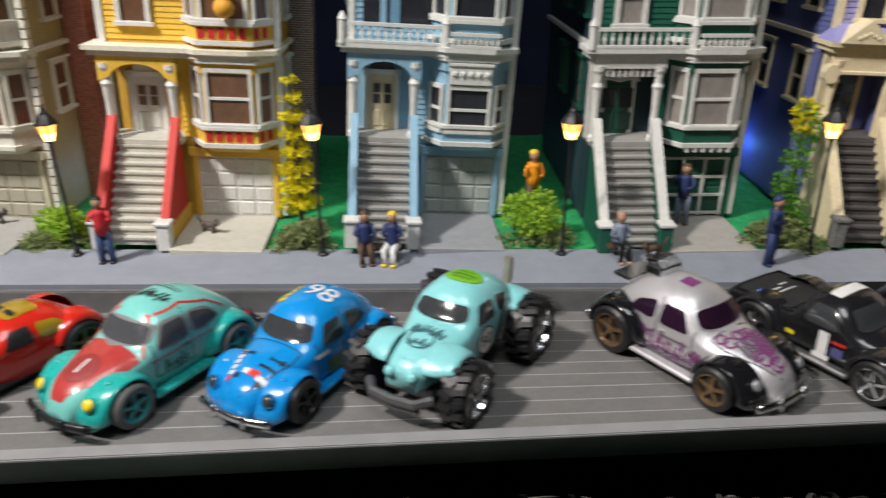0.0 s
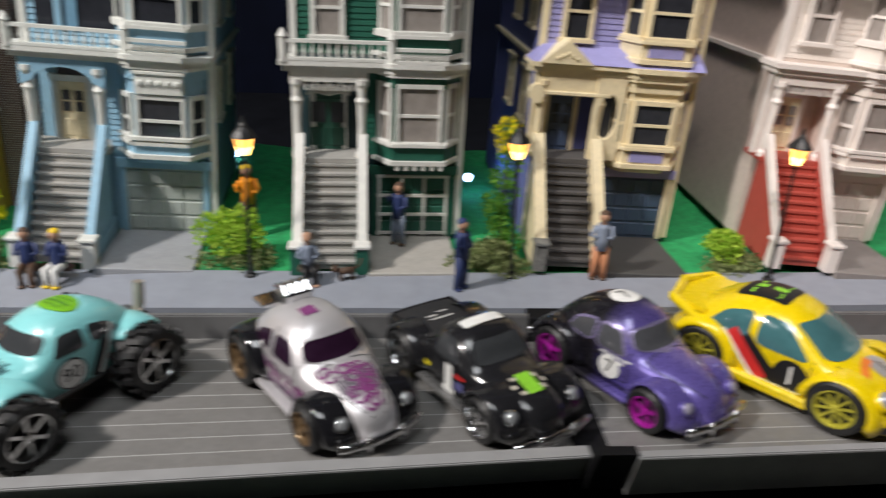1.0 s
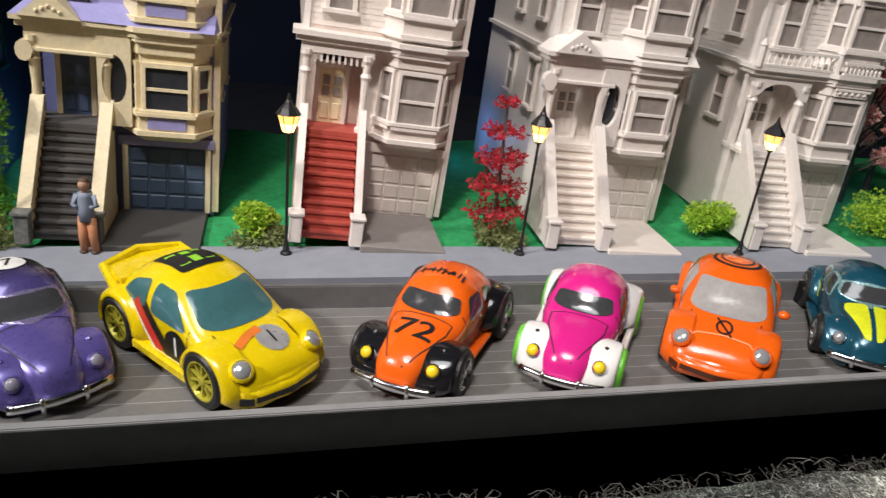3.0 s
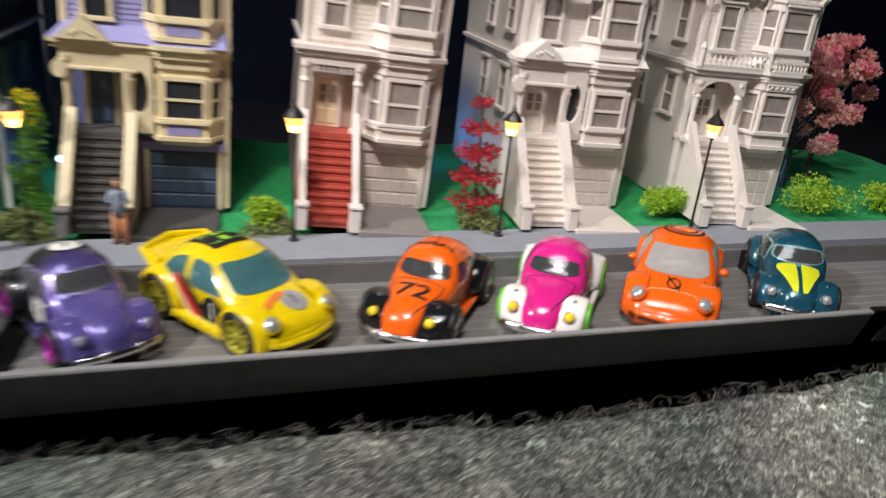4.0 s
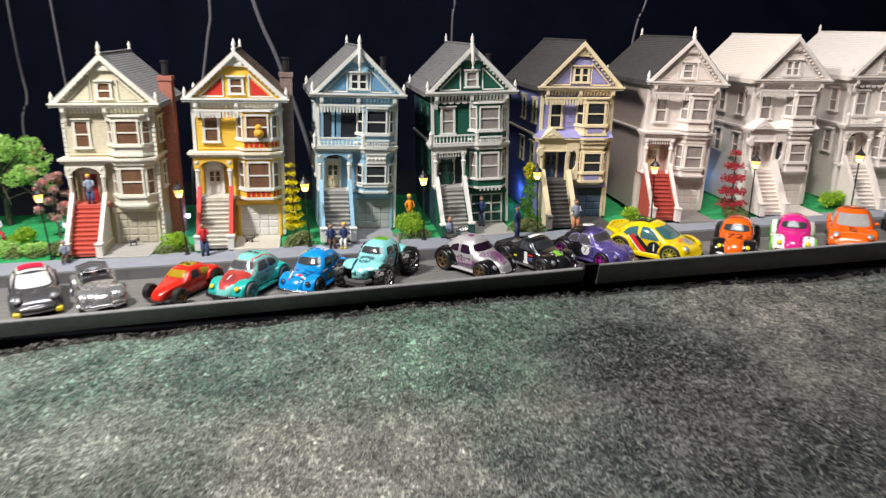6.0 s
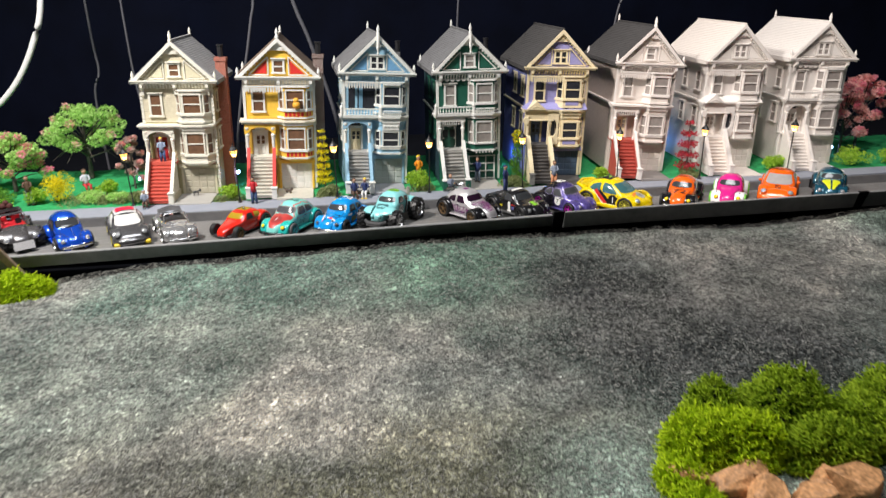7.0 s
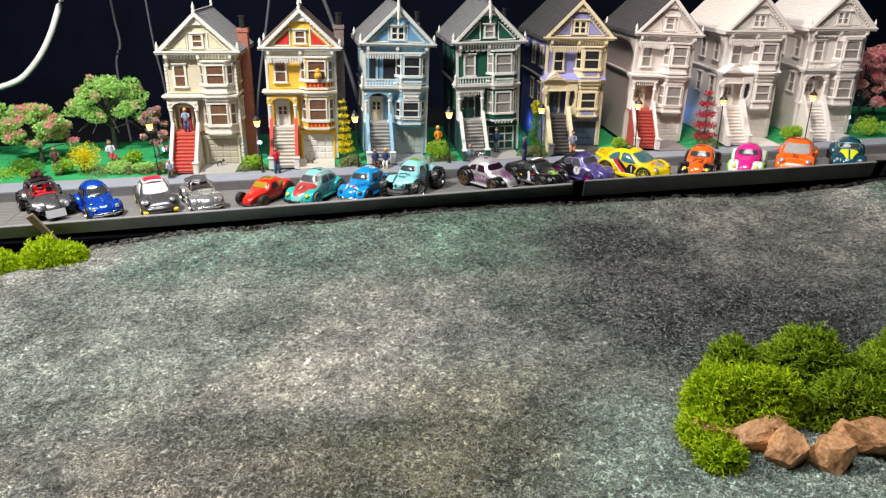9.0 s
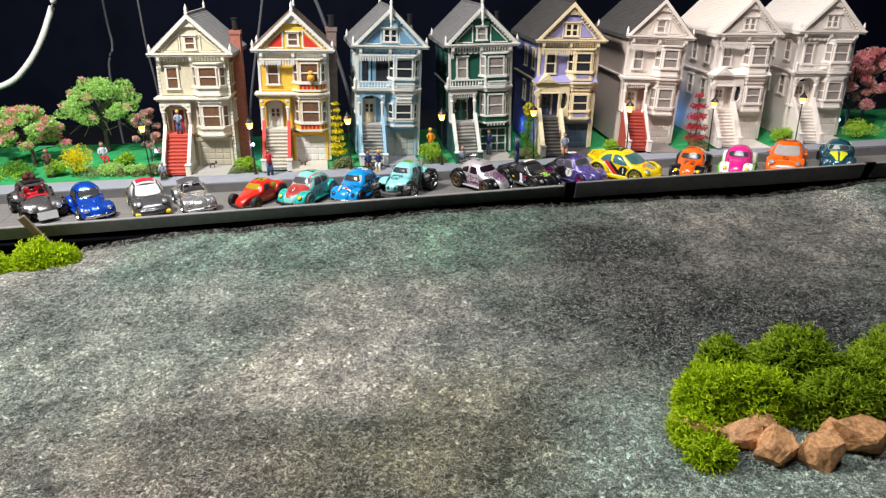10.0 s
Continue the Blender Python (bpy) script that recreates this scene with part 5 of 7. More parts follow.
# the row of cars, from the street's low end to its high end
def car_black_buggy():
    body, red = enamel("charcoal_metal_paint", (0.15, 0.145, 0.15), 0.25, metal=0.6), paint("red_interior", (0.55, 0.02, 0.03), 0.4)
    root = place_car("dark grey toy buggy with red interior and roof luggage", (-331, 176), -34, 1.12, 0.5)
    sh = Shell(top=[(0, 6.5), (1.2, 9.5), (4, 12.2), (9, 14.6), (15, 16.0), (20, 16.6), (24, 16.4), (40, 16.2), (50, 15.5), (57, 13), (61, 9), (63, 6)], width=BEETLE["width"], belt=BEETLE["belt"], low=BEETLE["low"])
    part("body", sh.mesh(), body, root, smooth=True)
    part("cockpit", patch(B(), rounded([(-9.6, 23), (9.6, 23), (9.4, 44), (-9.4, 44)], 0.15), sh.top_map(0.15), 6), red, root, "red open cockpit")
    for x in (-4.8, 4.8):
        bm = box(B(), x - 3.2, x + 3.2, 33, 40, 13, 17, 0.8)
        box(bm, x - 3.2, x + 3.2, 38, 40.5, 15, 21.5, 0.8)
        part("seat", bm, red, root)
    bm = tube(B(), [(-10.4, 21.5, 15.6), (-9.0, 25.6, 23.6), (-7.0, 26.8, 25.2), (7.0, 26.8, 25.2), (9.0, 25.6, 23.6), (10.4, 21.5, 15.6)], 1.0)
    part("windscreen_frame", bm, body, root)
    for sg in (-1, 1):
        part("roof_rail", tube(B(), [(sg * 8.2, 26.6, 24.6), (sg * 8.6, 33, 26.4), (sg * 8.4, 42, 25.8), (sg * 8.8, 49, 22.0), (sg * 9.6, 54, 15.0)], 1.2), body, root)
        part("door_pillar", tube(B(), [(sg * 8.6, 38, 26.0), (sg * 11.0, 39.5, 15.6)], 0.9), body, root)
    part("rear_panel", prism(B(), [(45, 24.4), (46, 25.0), (55, 15.6), (54, 14.8)], -8.6, 8.6, "x"), body, root)
    part("steering_wheel", lathe(B(), [(2.2, 27.5), (2.6, 27.8), (2.2, 28.1), (1.6, 27.8)], 14, 4.6, 18.4, "y"), DARK, root)
    bm = B()
    for y in (30, 35, 40):
        tube(bm, [(-8.0, y, 26.6), (0, y, 27.6), (8.0, y, 26.6)], 0.6)
    part("roof_rack", bm, DARK, root)
    bm = B()
    for q in ((-2.4, 38, 29.6, 3.0), (2.2, 37, 29.4, 2.8), (0, 38, 32.2, 2.4)):
        ball(bm, q[:3], q[3], 2, 0.08)
    part("roof_luggage", bm, paint("dark_red_bundle", (0.06, 0.012, 0.01), 0.8), root)
    for sg in (-1, 1):
        fender(root, sg, 11.5, 7.4, 8.0, lambda a: 10.8 - 1.4 * math.sin(radians(max(min(a, 180), 0))), 6, 15.2, body, 5, 175)
        fender(root, sg, 49, 7.4, 8.0, lambda a: 10.8 - 1.0 * math.sin(radians(max(min(a, 180), 0))), 6, 15.2, body, 5, 185)
        lamp_lens(root, sg * 10.6, 2.6, 11.2, 2.3, CHROME, CLEAR)
        wheel(root, sg * 14.0, 11.5, 7.2, 6.0, DARK, 5, TYRE, 14)
        wheel(root, sg * 14.0, 49, 7.4, 6.4, DARK, 5, TYRE, 14)
    bm = B()
    prism(bm, [(-6.5, -3.5), (6.5, -3.5), (7.5, 1), (-7.5, 1)], 3.2, 4.4, "z")
    prism(bm, [(-4.6, 3.0), (-2.4, 9.0), (-1.6, 8.8), (-3.6, 2.8)], -7.4, 7.4, "x")
    part("skid_plate", bm, paint("silver_skid_plate", (0.62, 0.62, 0.63), 0.3, 0.4), root)
    part("chassis", box(B(), -10, 10, 3, 60, 4, 7, 0.6), DARK, root)


def car_open_silver():
    body = paint("bare_chrome_body", (0.64, 0.64, 0.65), 0.16, 0.78, 0.08, 200, 0.05)
    root = place_car("polished chrome convertible toy car with its roof folded", (-191, 170.5), -24, 1.08)
    sh = Shell(top=[(0, 6.5), (1.2, 9.5), (4, 12.2), (9, 14.3), (15, 15.6), (20, 16.4), (24, 16.0), (40, 15.8), (50, 15.0), (57, 12.4), (61, 8.6), (63, 6)], width=BEETLE["width"], belt=BEETLE["belt"], low=BEETLE["low"])
    part("body", sh.mesh(), body, root, smooth=True)
    part("cockpit", patch(B(), rounded([(-9.6, 22), (9.6, 22), (9.4, 42), (-9.4, 42)], 0.15), sh.top_map(0.15), 6), DARK, root, "dark open cockpit")
    for x in (-4.8, 4.8):
        bm = box(B(), x - 3.2, x + 3.2, 32, 38, 13, 16.5, 0.8)
        box(bm, x - 3.2, x + 3.2, 36.5, 39, 15, 20, 0.8)
        part("seat", bm, DARK, root)
    bm = tube(B(), [(-9.6, 20.5, 16), (-8.6, 23.2, 21.6), (-6.5, 24, 22.6), (6.5, 24, 22.6), (8.6, 23.2, 21.6), (9.6, 20.5, 16)], 0.6)
    part("windscreen_frame", bm, body, root)
    bm = B()
    for j in range(3):
        tube(bm, [(-10, 42 + j * 1.5, 15.5), (-9.2, 44 + j * 1.6, 18.5 + j * 1.0), (0, 46 + j * 1.6, 19.6 + j * 1.1), (9.2, 44 + j * 1.6, 18.5 + j * 1.0), (10, 42 + j * 1.5, 15.5)], 0.8)
    part("folded_roof", bm, paint("grey_folded_roof", (0.18, 0.18, 0.19), 0.5, 0.4), root)
    for sg in (-1, 1):
        fender(root, sg, 12.5, 6.2, 6.7, lambda a: 10.2 - 2.0 * math.sin(radians(max(min(a, 180), 0))), 6, 14.2, body, -32, 196)
        fender(root, sg, 48.5, 6.2, 6.7, lambda a: 10.4 - 1.6 * math.sin(radians(max(min(a, 180), 0))), 6.5, 14.2, body, -18, 205)
        lamp_lens(root, sg * 10.4, 4.4, 10.6, 2.0, CHROME, CLEAR)
        wheel(root, sg * 12.2, 12.5, 6.0, 4.6, CHROME)
        wheel(root, sg * 12.2, 48.5, 6.0, 4.6, CHROME)
        part("running_board", box(B(), sg * 12.6 - 1.7, sg * 12.6 + 1.7, 19.5, 41.5, 3.6, 5.0, 0.4), body, root)
    bar_bumper(root, -1.4, 5.4, 12.2, 1.6, CHROME)
    part("chassis", box(B(), -10.5, 10.5, 3, 60, 2.6, 5.2, 0.6), DARK, root)


def car_red_rod():
    red = enamel("candy_red", (0.62, 0.022, 0.012), 0.2)
    root = place_car("bright red toy hot rod with open front wheels and yellow interior", (-152, 180), 32, 1.0, ahead=10.0)
    sh = Shell(top=[(0, 6.0), (1.5, 8.8), (5, 11.0), (12, 13.2), (18, 14.4), (20.5, 15.0), (24, 18.6), (27, 20.8), (31, 21.8), (37, 22.0), (43, 20.8), (50, 16.8), (56, 12.0), (61, 8.0), (63, 6)],
               width=[(0, 3.0), (1.5, 4.8), (5, 6.0), (12, 7.6), (19, 10.0), (25, 11.4), (36, 12.2), (44, 12.6), (52, 11.0), (59, 8), (63, 5)], belt=BEETLE["belt"], low=[(0, 3.2), (63, 3.2)])
    part("body", sh.mesh(), red, root, smooth=True)
    amber = paint("amber_glass", (0.36, 0.24, 0.02), 0.1, coat=0.5)
    glazing(root, sh, amber, None, rounded([(-8.4, 15.4), (8.4, 15.4), (7.0, 19.8), (-7.0, 19.8)], 0.2), (), 14, 33)
    for sg in (-1, 1):
        part("side_window", patch(B(), rounded([(25, 14), (34, 14), (34, 19.2), (28, 18.8)], 0.2), sh.side(sg, 0.2)), DARK, root)
        part("side_window", patch(B(), rounded([(36, 14), (46, 14), (43, 18.0), (36, 19.2)], 0.3), sh.side(sg, 0.2)), amber, root)
        wheel(root, sg * 13.6, 10.0, 6.2, 5.0, GOLD, 5)
        fender(root, sg, 48.5, 7.0, 7.8, lambda a: 10.6, 7, 14.5, red, 0, 200)
        wheel(root, sg * 12.8, 48.5, 7.2, 5.4, GOLD, 5)
        part("front_axle_arm", tube(B(), [(sg * 3, 8, 5), (sg * 12, 10, 6)], 0.8), CHROME, root)
    part("sunroof", patch(B(), rounded([(-6.0, 30), (6.0, 30), (6.0, 41), (-6.0, 41)], 0.2), sh.top_map(0.2), 6), amber, root, "open roof showing a yellow interior")
    for x in (-3, 3):
        part("roof_slat", patch(B(), rounded([(x - 2, 32), (x + 2, 32), (x + 2, 34), (x - 2, 34)], 0.2), sh.top_map(0.45), 3), INK, root)
    part("chassis", box(B(), -10.5, 10.5, 3, 60, 2.0, 4.4, 0.6), DARK, root)
    bar_bumper(root, -0.6, 3.6, 6.5, 1.0, DARK, 0.7, False, "front_spoiler")


car_black_buggy()

blue_metal = enamel("deep_blue_metal", (0.012, 0.09, 0.62), 0.2, metal=0.5)
r, sh = beetle("glossy deep blue toy beetle with chrome bumpers", (-282, 168), -33, 1.06, blue_metal, tall=1.28, trim=CHROME, glass=GLASS_CAR, rim=CHROME)
part("hood_trim", strip(B(), [(0, 1.5), (0, 19)], 0.5, sh.top_map(0.2)), CHROME, r)

r, sh = newbug("silver and black toy coupe with white top and red roof light", (-235, 172), -22, 1.09, enamel("gunmetal_paint", (0.20, 0.20, 0.21), 0.2, metal=0.7), paint("milky_glass", (0.62, 0.62, 0.60), 0.12, coat=0.5), paint("lime_yellow_rim", (0.55, 0.5, 0.05), 0.4), mirror=False)
part("roof_panel", patch(B(), rounded([(-8.6, 27), (8.6, 27), (9.2, 36), (7.5, 46), (-7.5, 46), (-9.2, 36)], 0.18), sh.top_map(0.16), 7), paint("pale_grey_roof", (0.5, 0.5, 0.5), 0.3), r, smooth=True)
part("roof_light", patch(B(), rounded([(-7.4, 29.5), (7.4, 29.5), (7.6, 37), (-7.6, 37)], 0.12), sh.top_map(0.9), 5), paint("raspberry_red", (0.66, 0.02, 0.06), 0.3), r, "raspberry red roof bar")
for sg in (-1, 1):
    part("bumper_corner", box(B(), sg * 12.0 - 2.2, sg * 12.0 + 2.2, -0.2, 4.4, 2.0, 5.0, 0.7), paint("taxi_yellow_trim", (0.75, 0.55, 0.02), 0.35), r, "yellow front corner")

car_open_silver()
car_red_rod()

teal = enamel("mint_teal_paint", (0.20, 0.60, 0.55), 0.3)
deep_teal = enamel("teal_mudguard_paint", (0.02, 0.42, 0.38), 0.25)
brick = enamel("brick_red_hood_paint", (0.46, 0.045, 0.04), 0.35)
r, sh = beetle("mint green toy beetle with red hood and yellow headlights", (-108, 171), 30, 1.12, teal, fend=deep_teal, hood=brick, glass=GLASS_GREY, trim=paint("grey_rubber", (0.2, 0.2, 0.2), 0.6), rim=paint("teal_rim", (0.04, 0.30, 0.32), 0.4), lens=YLENS, ring=deep_teal, bumper=paint("dull_black_chrome", (0.06, 0.06, 0.065), 0.3, 0.8), tyre=paint("grey_rubber_tyre", (0.11, 0.11, 0.11), 0.6))
part("hood_stripe", strip(B(), [(-7.6, 3), (-8.6, 12), (-8.8, 19)], 0.8, sh.top_map(0.2)), PRINT_WHITE, r)
part("hood_roundel", patch(B(), disc(0, 9.5, 4.6), sh.top_map(0.26), 4), paint("dark_red_print", (0.28, 0.03, 0.03), 0.5), r)
top_text(r, sh, "1", 7.0, 9.5, PRINT_WHITE, 0.4)
scrawl(r, sh.top_map(0.25), -5.8, 5.4, 30.5, 36.5, 8, INK, 3, 0.55)
bars(r, sh.top_map(0.25), [(-5.0, 4.6, 38.2, 38.6), (-3.0, 5.0, 39.4, 39.7)], INK)
for sg in (-1, 1):
    part("roof_pinstripe", strip(B(), [(20.2, 14.6), (23.0, 18.4), (27.0, 22.9), (36, 23.4), (44, 20.8), (50, 16.4)], 0.45, sh.side(sg, 0.16)), PRINT_RED, r)
    scrawl(r, sh.side(sg, 0.2), 24.5, 33.0, 7.6, 12.4, 6, paint("dark_teal_print", (0.02, 0.12, 0.12), 0.5), 5, 0.6)
    part("door_edge_stripe", strip(B(), [(21.5, 12.9), (36, 13.4), (47, 12.6)], 0.35, sh.side(sg, 0.16)), PRINT_RED, r)

sky = enamel("racing_blue_paint", (0.006, 0.27, 0.70), 0.22)
r, sh = beetle("racing blue toy beetle with sponsor stickers", (-59, 173), 29, 1.08, sky, glass=GLASS_CAR, rim=DARK, lens=paint("dark_lens", (0.04, 0.05, 0.06), 0.2), ring=sky, wheel_r=6.2)
top_text(r, sh, "98", 10.0, 36.5, PRINT_WHITE, 0.3, 0, 0.03, 2.4)
bars(r, sh.top_map(0.2), [(-8.4, -5.2, 29.0, 30.8), (-8.6, -5.0, 31.4, 33.2), (-8.6, -5.0, 33.8, 35.6), (-8.6, -5.2, 36.2, 38.4)], PRINT_YELLOW)
bars(r, sh.top_map(0.24), [(-6.0, -4.2, 5.6, 6.9), (-6.4, -4.6, 7.4, 8.7), (-6.8, -5.0, 9.2, 10.5), (-7.2, -5.4, 11.0, 12.3), (-7.4, -5.6, 12.8, 14.1)], PRINT_WHITE)
bars(r, sh.top_map(0.24), [(1.4, 6.4, 9.8, 10.7), (-3.4, -1.8, 4.8, 6.2), (4.0, 5.6, 4.6, 6.0)], INK)
for sg in (-1, 1):
    scrawl(r, sh.top_map(0.25), 2.6 * sg, 7.0 * sg, 12.2, 14.6, 4, INK, 9, 0.5)
bars(r, sh.top_map(0.26), [(-5.6, -4.0, 4.0, 5.2), (0.0, 3.6, 6.4, 8.4)], PRINT_RED)
bars(r, sh.top_map(0.25), [(-1.6, 0.6, 6.6, 8.2), (3.2, 6.4, 6.0, 7.4)], PRINT_WHITE)
for sg in (-1, 1):
    bars(r, sh.side(sg, 0.2), [(21.5, 27.0, 13.0, 14.2)], PRINT_WHITE)
    bars(r, sh.side(sg, 0.2), [(26, 33, 6.4, 10.8)], paint("olive_print", (0.07, 0.11, 0.02), 0.4))


def car_baja():
    mint = enamel("aqua_mint_paint", (0.26, 0.66, 0.68), 0.3)
    root = place_car("aqua off-road toy beetle on oversized knobbly tyres", (-12, 178), 31, 1.03, 0.0)
    prof = dict(BEETLE)
    prof["top"] = [(s, z + 5.0) for s, z in BEETLE["top"]]
    prof["belt"] = [(s, z + 5.0) for s, z in BEETLE["belt"]]
    prof["low"] = [(0, 9.5), (63, 9.5)]
    sh = Shell(**prof)
    part("body", sh.mesh(1.0, 57.0), mint, root, smooth=True)
    up = lambda o: [(u, v + 5.0) for u, v in o]
    glazing(root, sh, GLASS_CAR, paint("aqua_window_rim", (0.24, 0.62, 0.64), 0.4), up(SCREEN), (up(SIDE_W), up(REAR_W)))
    grey = paint("grey_base_metal", (0.13, 0.13, 0.135), 0.4, 0.5)
    bm = box(B(), -8, 8, 4, 58, 5.5, 9.6, 0.8)
    box(bm, -10.5, 10.5, 20, 42, 7.5, 10.0, 0.6)
    part("chassis", bm, grey, root)
    for sg in (-1, 1):
        wheel(root, sg * 16.2, 9.5, 9.0, 8.0, CHROME, 6, TYRE, 16)
        wheel(root, sg * 16.6, 50.0, 9.8, 9.0, CHROME, 6, TYRE, 16)
        fender(root, sg, 10.5, 10.0, 8.4, lambda a: 10.6, 6.0, 15.0, mint, 35, 165)
        fender(root, sg, 50.0, 10.5, 9.4, lambda a: 11.4, 6.5, 14.5, mint, 40, 150)
        part("axle", tube(B(), [(sg * 4, 9.5, 8.6), (sg * 14, 9.5, 9.0)], 1.2), grey, root)
        part("axle", tube(B(), [(sg * 4, 50, 9.4), (sg * 14, 50, 9.8)], 1.4), grey, root)
        part("headlight", ball(B(), (sg * 3.6, 1.2, 14.2), 1.9, 2), mint, root, smooth=True)
        dot(root, sh, 28.5, 14.8, 4.6, sg, INK, 0.2)
        dot(root, sh, 28.5, 14.8, 4.1, sg, PRINT_WHITE, 0.28)
        side_text(root, sh, "90", 5.6, 28.5, 14.8, sg, INK, 0.42)
        part("door_stripe", strip(B(), [(35.4, 10.5), (41.8, 24.5)], 2.6, sh.side(sg, 0.2)), INK, root)
        part("door_stripe", strip(B(), [(37.2, 10.5), (43.4, 23.5)], 1.1, sh.side(sg, 0.3)), PRINT_WHITE, root)
    bm = tube(B(), [(-10.5, 0.5, 9.5), (-7, -3.2, 9.0), (0, -3.8, 8.8), (7, -3.2, 9.0), (10.5, 0.5, 9.5)], 1.5)
    tube(bm, [(-8, -2.6, 6.8), (0, -3.4, 6.6), (8, -2.6, 6.8)], 1.2)
    part("bull_bar", bm, grey, root)
    bm = box(B(), -5, 5, 56, 62, 10, 17, 0.8)
    part("engine", bm, grey, root)
    for x in (3.2,):
        part("exhaust_pipe", tube(B(), [(x, 58, 16), (x, 60.0, 20), (x, 60.8, 27.0)], 1.7), paint("bare_tan_metal", (0.55, 0.48, 0.40), 0.35, 0.6), root)
    part("roof_emblem", patch(B(), disc(0, 36, 6.2, 28, 0.75), sh.top_map(0.2), 4), paint("lime_green_print", (0.18, 0.46, 0.02), 0.4), root)
    bars(root, sh.top_map(0.34), [(-3.2, 3.2, 33.6, 34.2), (-4.0, 4.0, 35.4, 36.6), (-3.0, 3.0, 37.8, 38.4)], paint("dark_lime_print", (0.08, 0.24, 0.02), 0.4))
    grey_teal = paint("grey_teal_print", (0.05, 0.14, 0.16), 0.5)
    scrawl(root, sh.top_map(0.3), -5.4, 5.4, 13.0, 17.2, 12, grey_teal, 31, 0.6)
    scrawl(root, sh.top_map(0.3), -3.4, 3.4, 8.2, 11.6, 6, grey_teal, 32, 0.5)
    ring = B()
    a = disc(0, 11.4, 4.0, 26, 0.9)
    for p, q in zip(a, a[1:] + a[:1]):
        strip(ring, [p, q], 0.5, sh.top_map(0.28))
    part("hood_ring", ring, grey_teal, root)
    part("hood_louvre", strip(B(), [(-3.0, 4.4), (3.0, 4.4)], 1.0, sh.top_map(0.2)), paint("aqua_window_rim", (0, 0, 0)), root)


car_baja()

silver = paint("brushed_silver_paint", (0.64, 0.62, 0.64), 0.38, 0.5, 0.03, 200, 0.05, coat=0.4)
black_gloss = enamel("gloss_black_paint", (0.010, 0.010, 0.012), 0.12)
r, sh = beetle("silver toy beetle with black mudguards and purple graffiti print", (95.0, 180.5), -35, 1.11, silver, fend=black_gloss, glass=GLASS_PURPLE, trim=silver, rim=GOLD, wheel_r=6.3, rear_r=7.4, wide=0.6, ring=black_gloss, tall=1.08, board=silver)
rg = random.Random(11)
for sg in (-1, 1):
    bm = B()
    f = sh.side(sg, 0.2)
    for k in range(20):
        s = 19.5 + k * 1.4
        h = rg.uniform(3.6, 6.8)
        strip(bm, [(s, 6.4 + rg.uniform(0, 1)), (s + rg.uniform(-0.8, 1.2), 6.4 + h)], 0.85, f)
        if rg.random() < 0.6:
            strip(bm, [(s, 7.2 + h * 0.4), (s + 1.6, 7.6 + h * 0.55)], 0.8, f)
    part("graffiti_print", bm, PRINT_MAGENTA, r)
    scrawl(r, sh.side(sg, 0.26), 20, 46, 5.6, 10.6, 16, paint("dark_violet_print", (0.06, 0.03, 0.08), 0.4), 60, 0.45)
    scrawl(r, sh.side(sg, 0.28), 22, 44, 7.4, 12.2, 12, PRINT_WHITE, 61, 0.3)
    bars(r, sh.side(sg, 0.17), [(22, 44, 6.4, 7.0), (36, 47, 11.4, 12.2), (24, 33, 12.0, 12.7)], paint("grey_print", (0.14, 0.12, 0.15), 0.4))
bm = B()
f = sh.top_map(0.24)
for k in range(22):
    v = rg.uniform(4.0, 17.5)
    a = disc(rg.uniform(-1, 1) * (1.0 + 0.36 * v), v, rg.uniform(0.9, 2.0), 12)
    for p, q in zip(a, a[1:]):
        strip(bm, [p, q], 0.55, f)
part("hood_swirl", bm, PRINT_MAGENTA, r)
scrawl(r, sh.top_map(0.2), -6.0, 6.0, 6.0, 17.0, 14, paint("grey_print", (0.14, 0.12, 0.15), 0.4), 62, 0.7)
part("roof_square", strip(B(), [(-3.6, 33.0), (0.6, 33.0)], 4.2, sh.top_map(0.22)), PRINT_MAGENTA, r)
bm = box(B(), -4.5, 4.5, 40.5, 47, 24, 27.6, 0.7)
for x in (-3.4, -1.1, 1.1, 3.4):
    tube(bm, [(x, 41, 27), (x, 43.5, 28.6), (x, 47, 28)], 0.9)
box(bm, -6.5, 6.5, 50, 57, 20, 21.4, 0.4)
part("roof_engine", bm, CHROME, r)


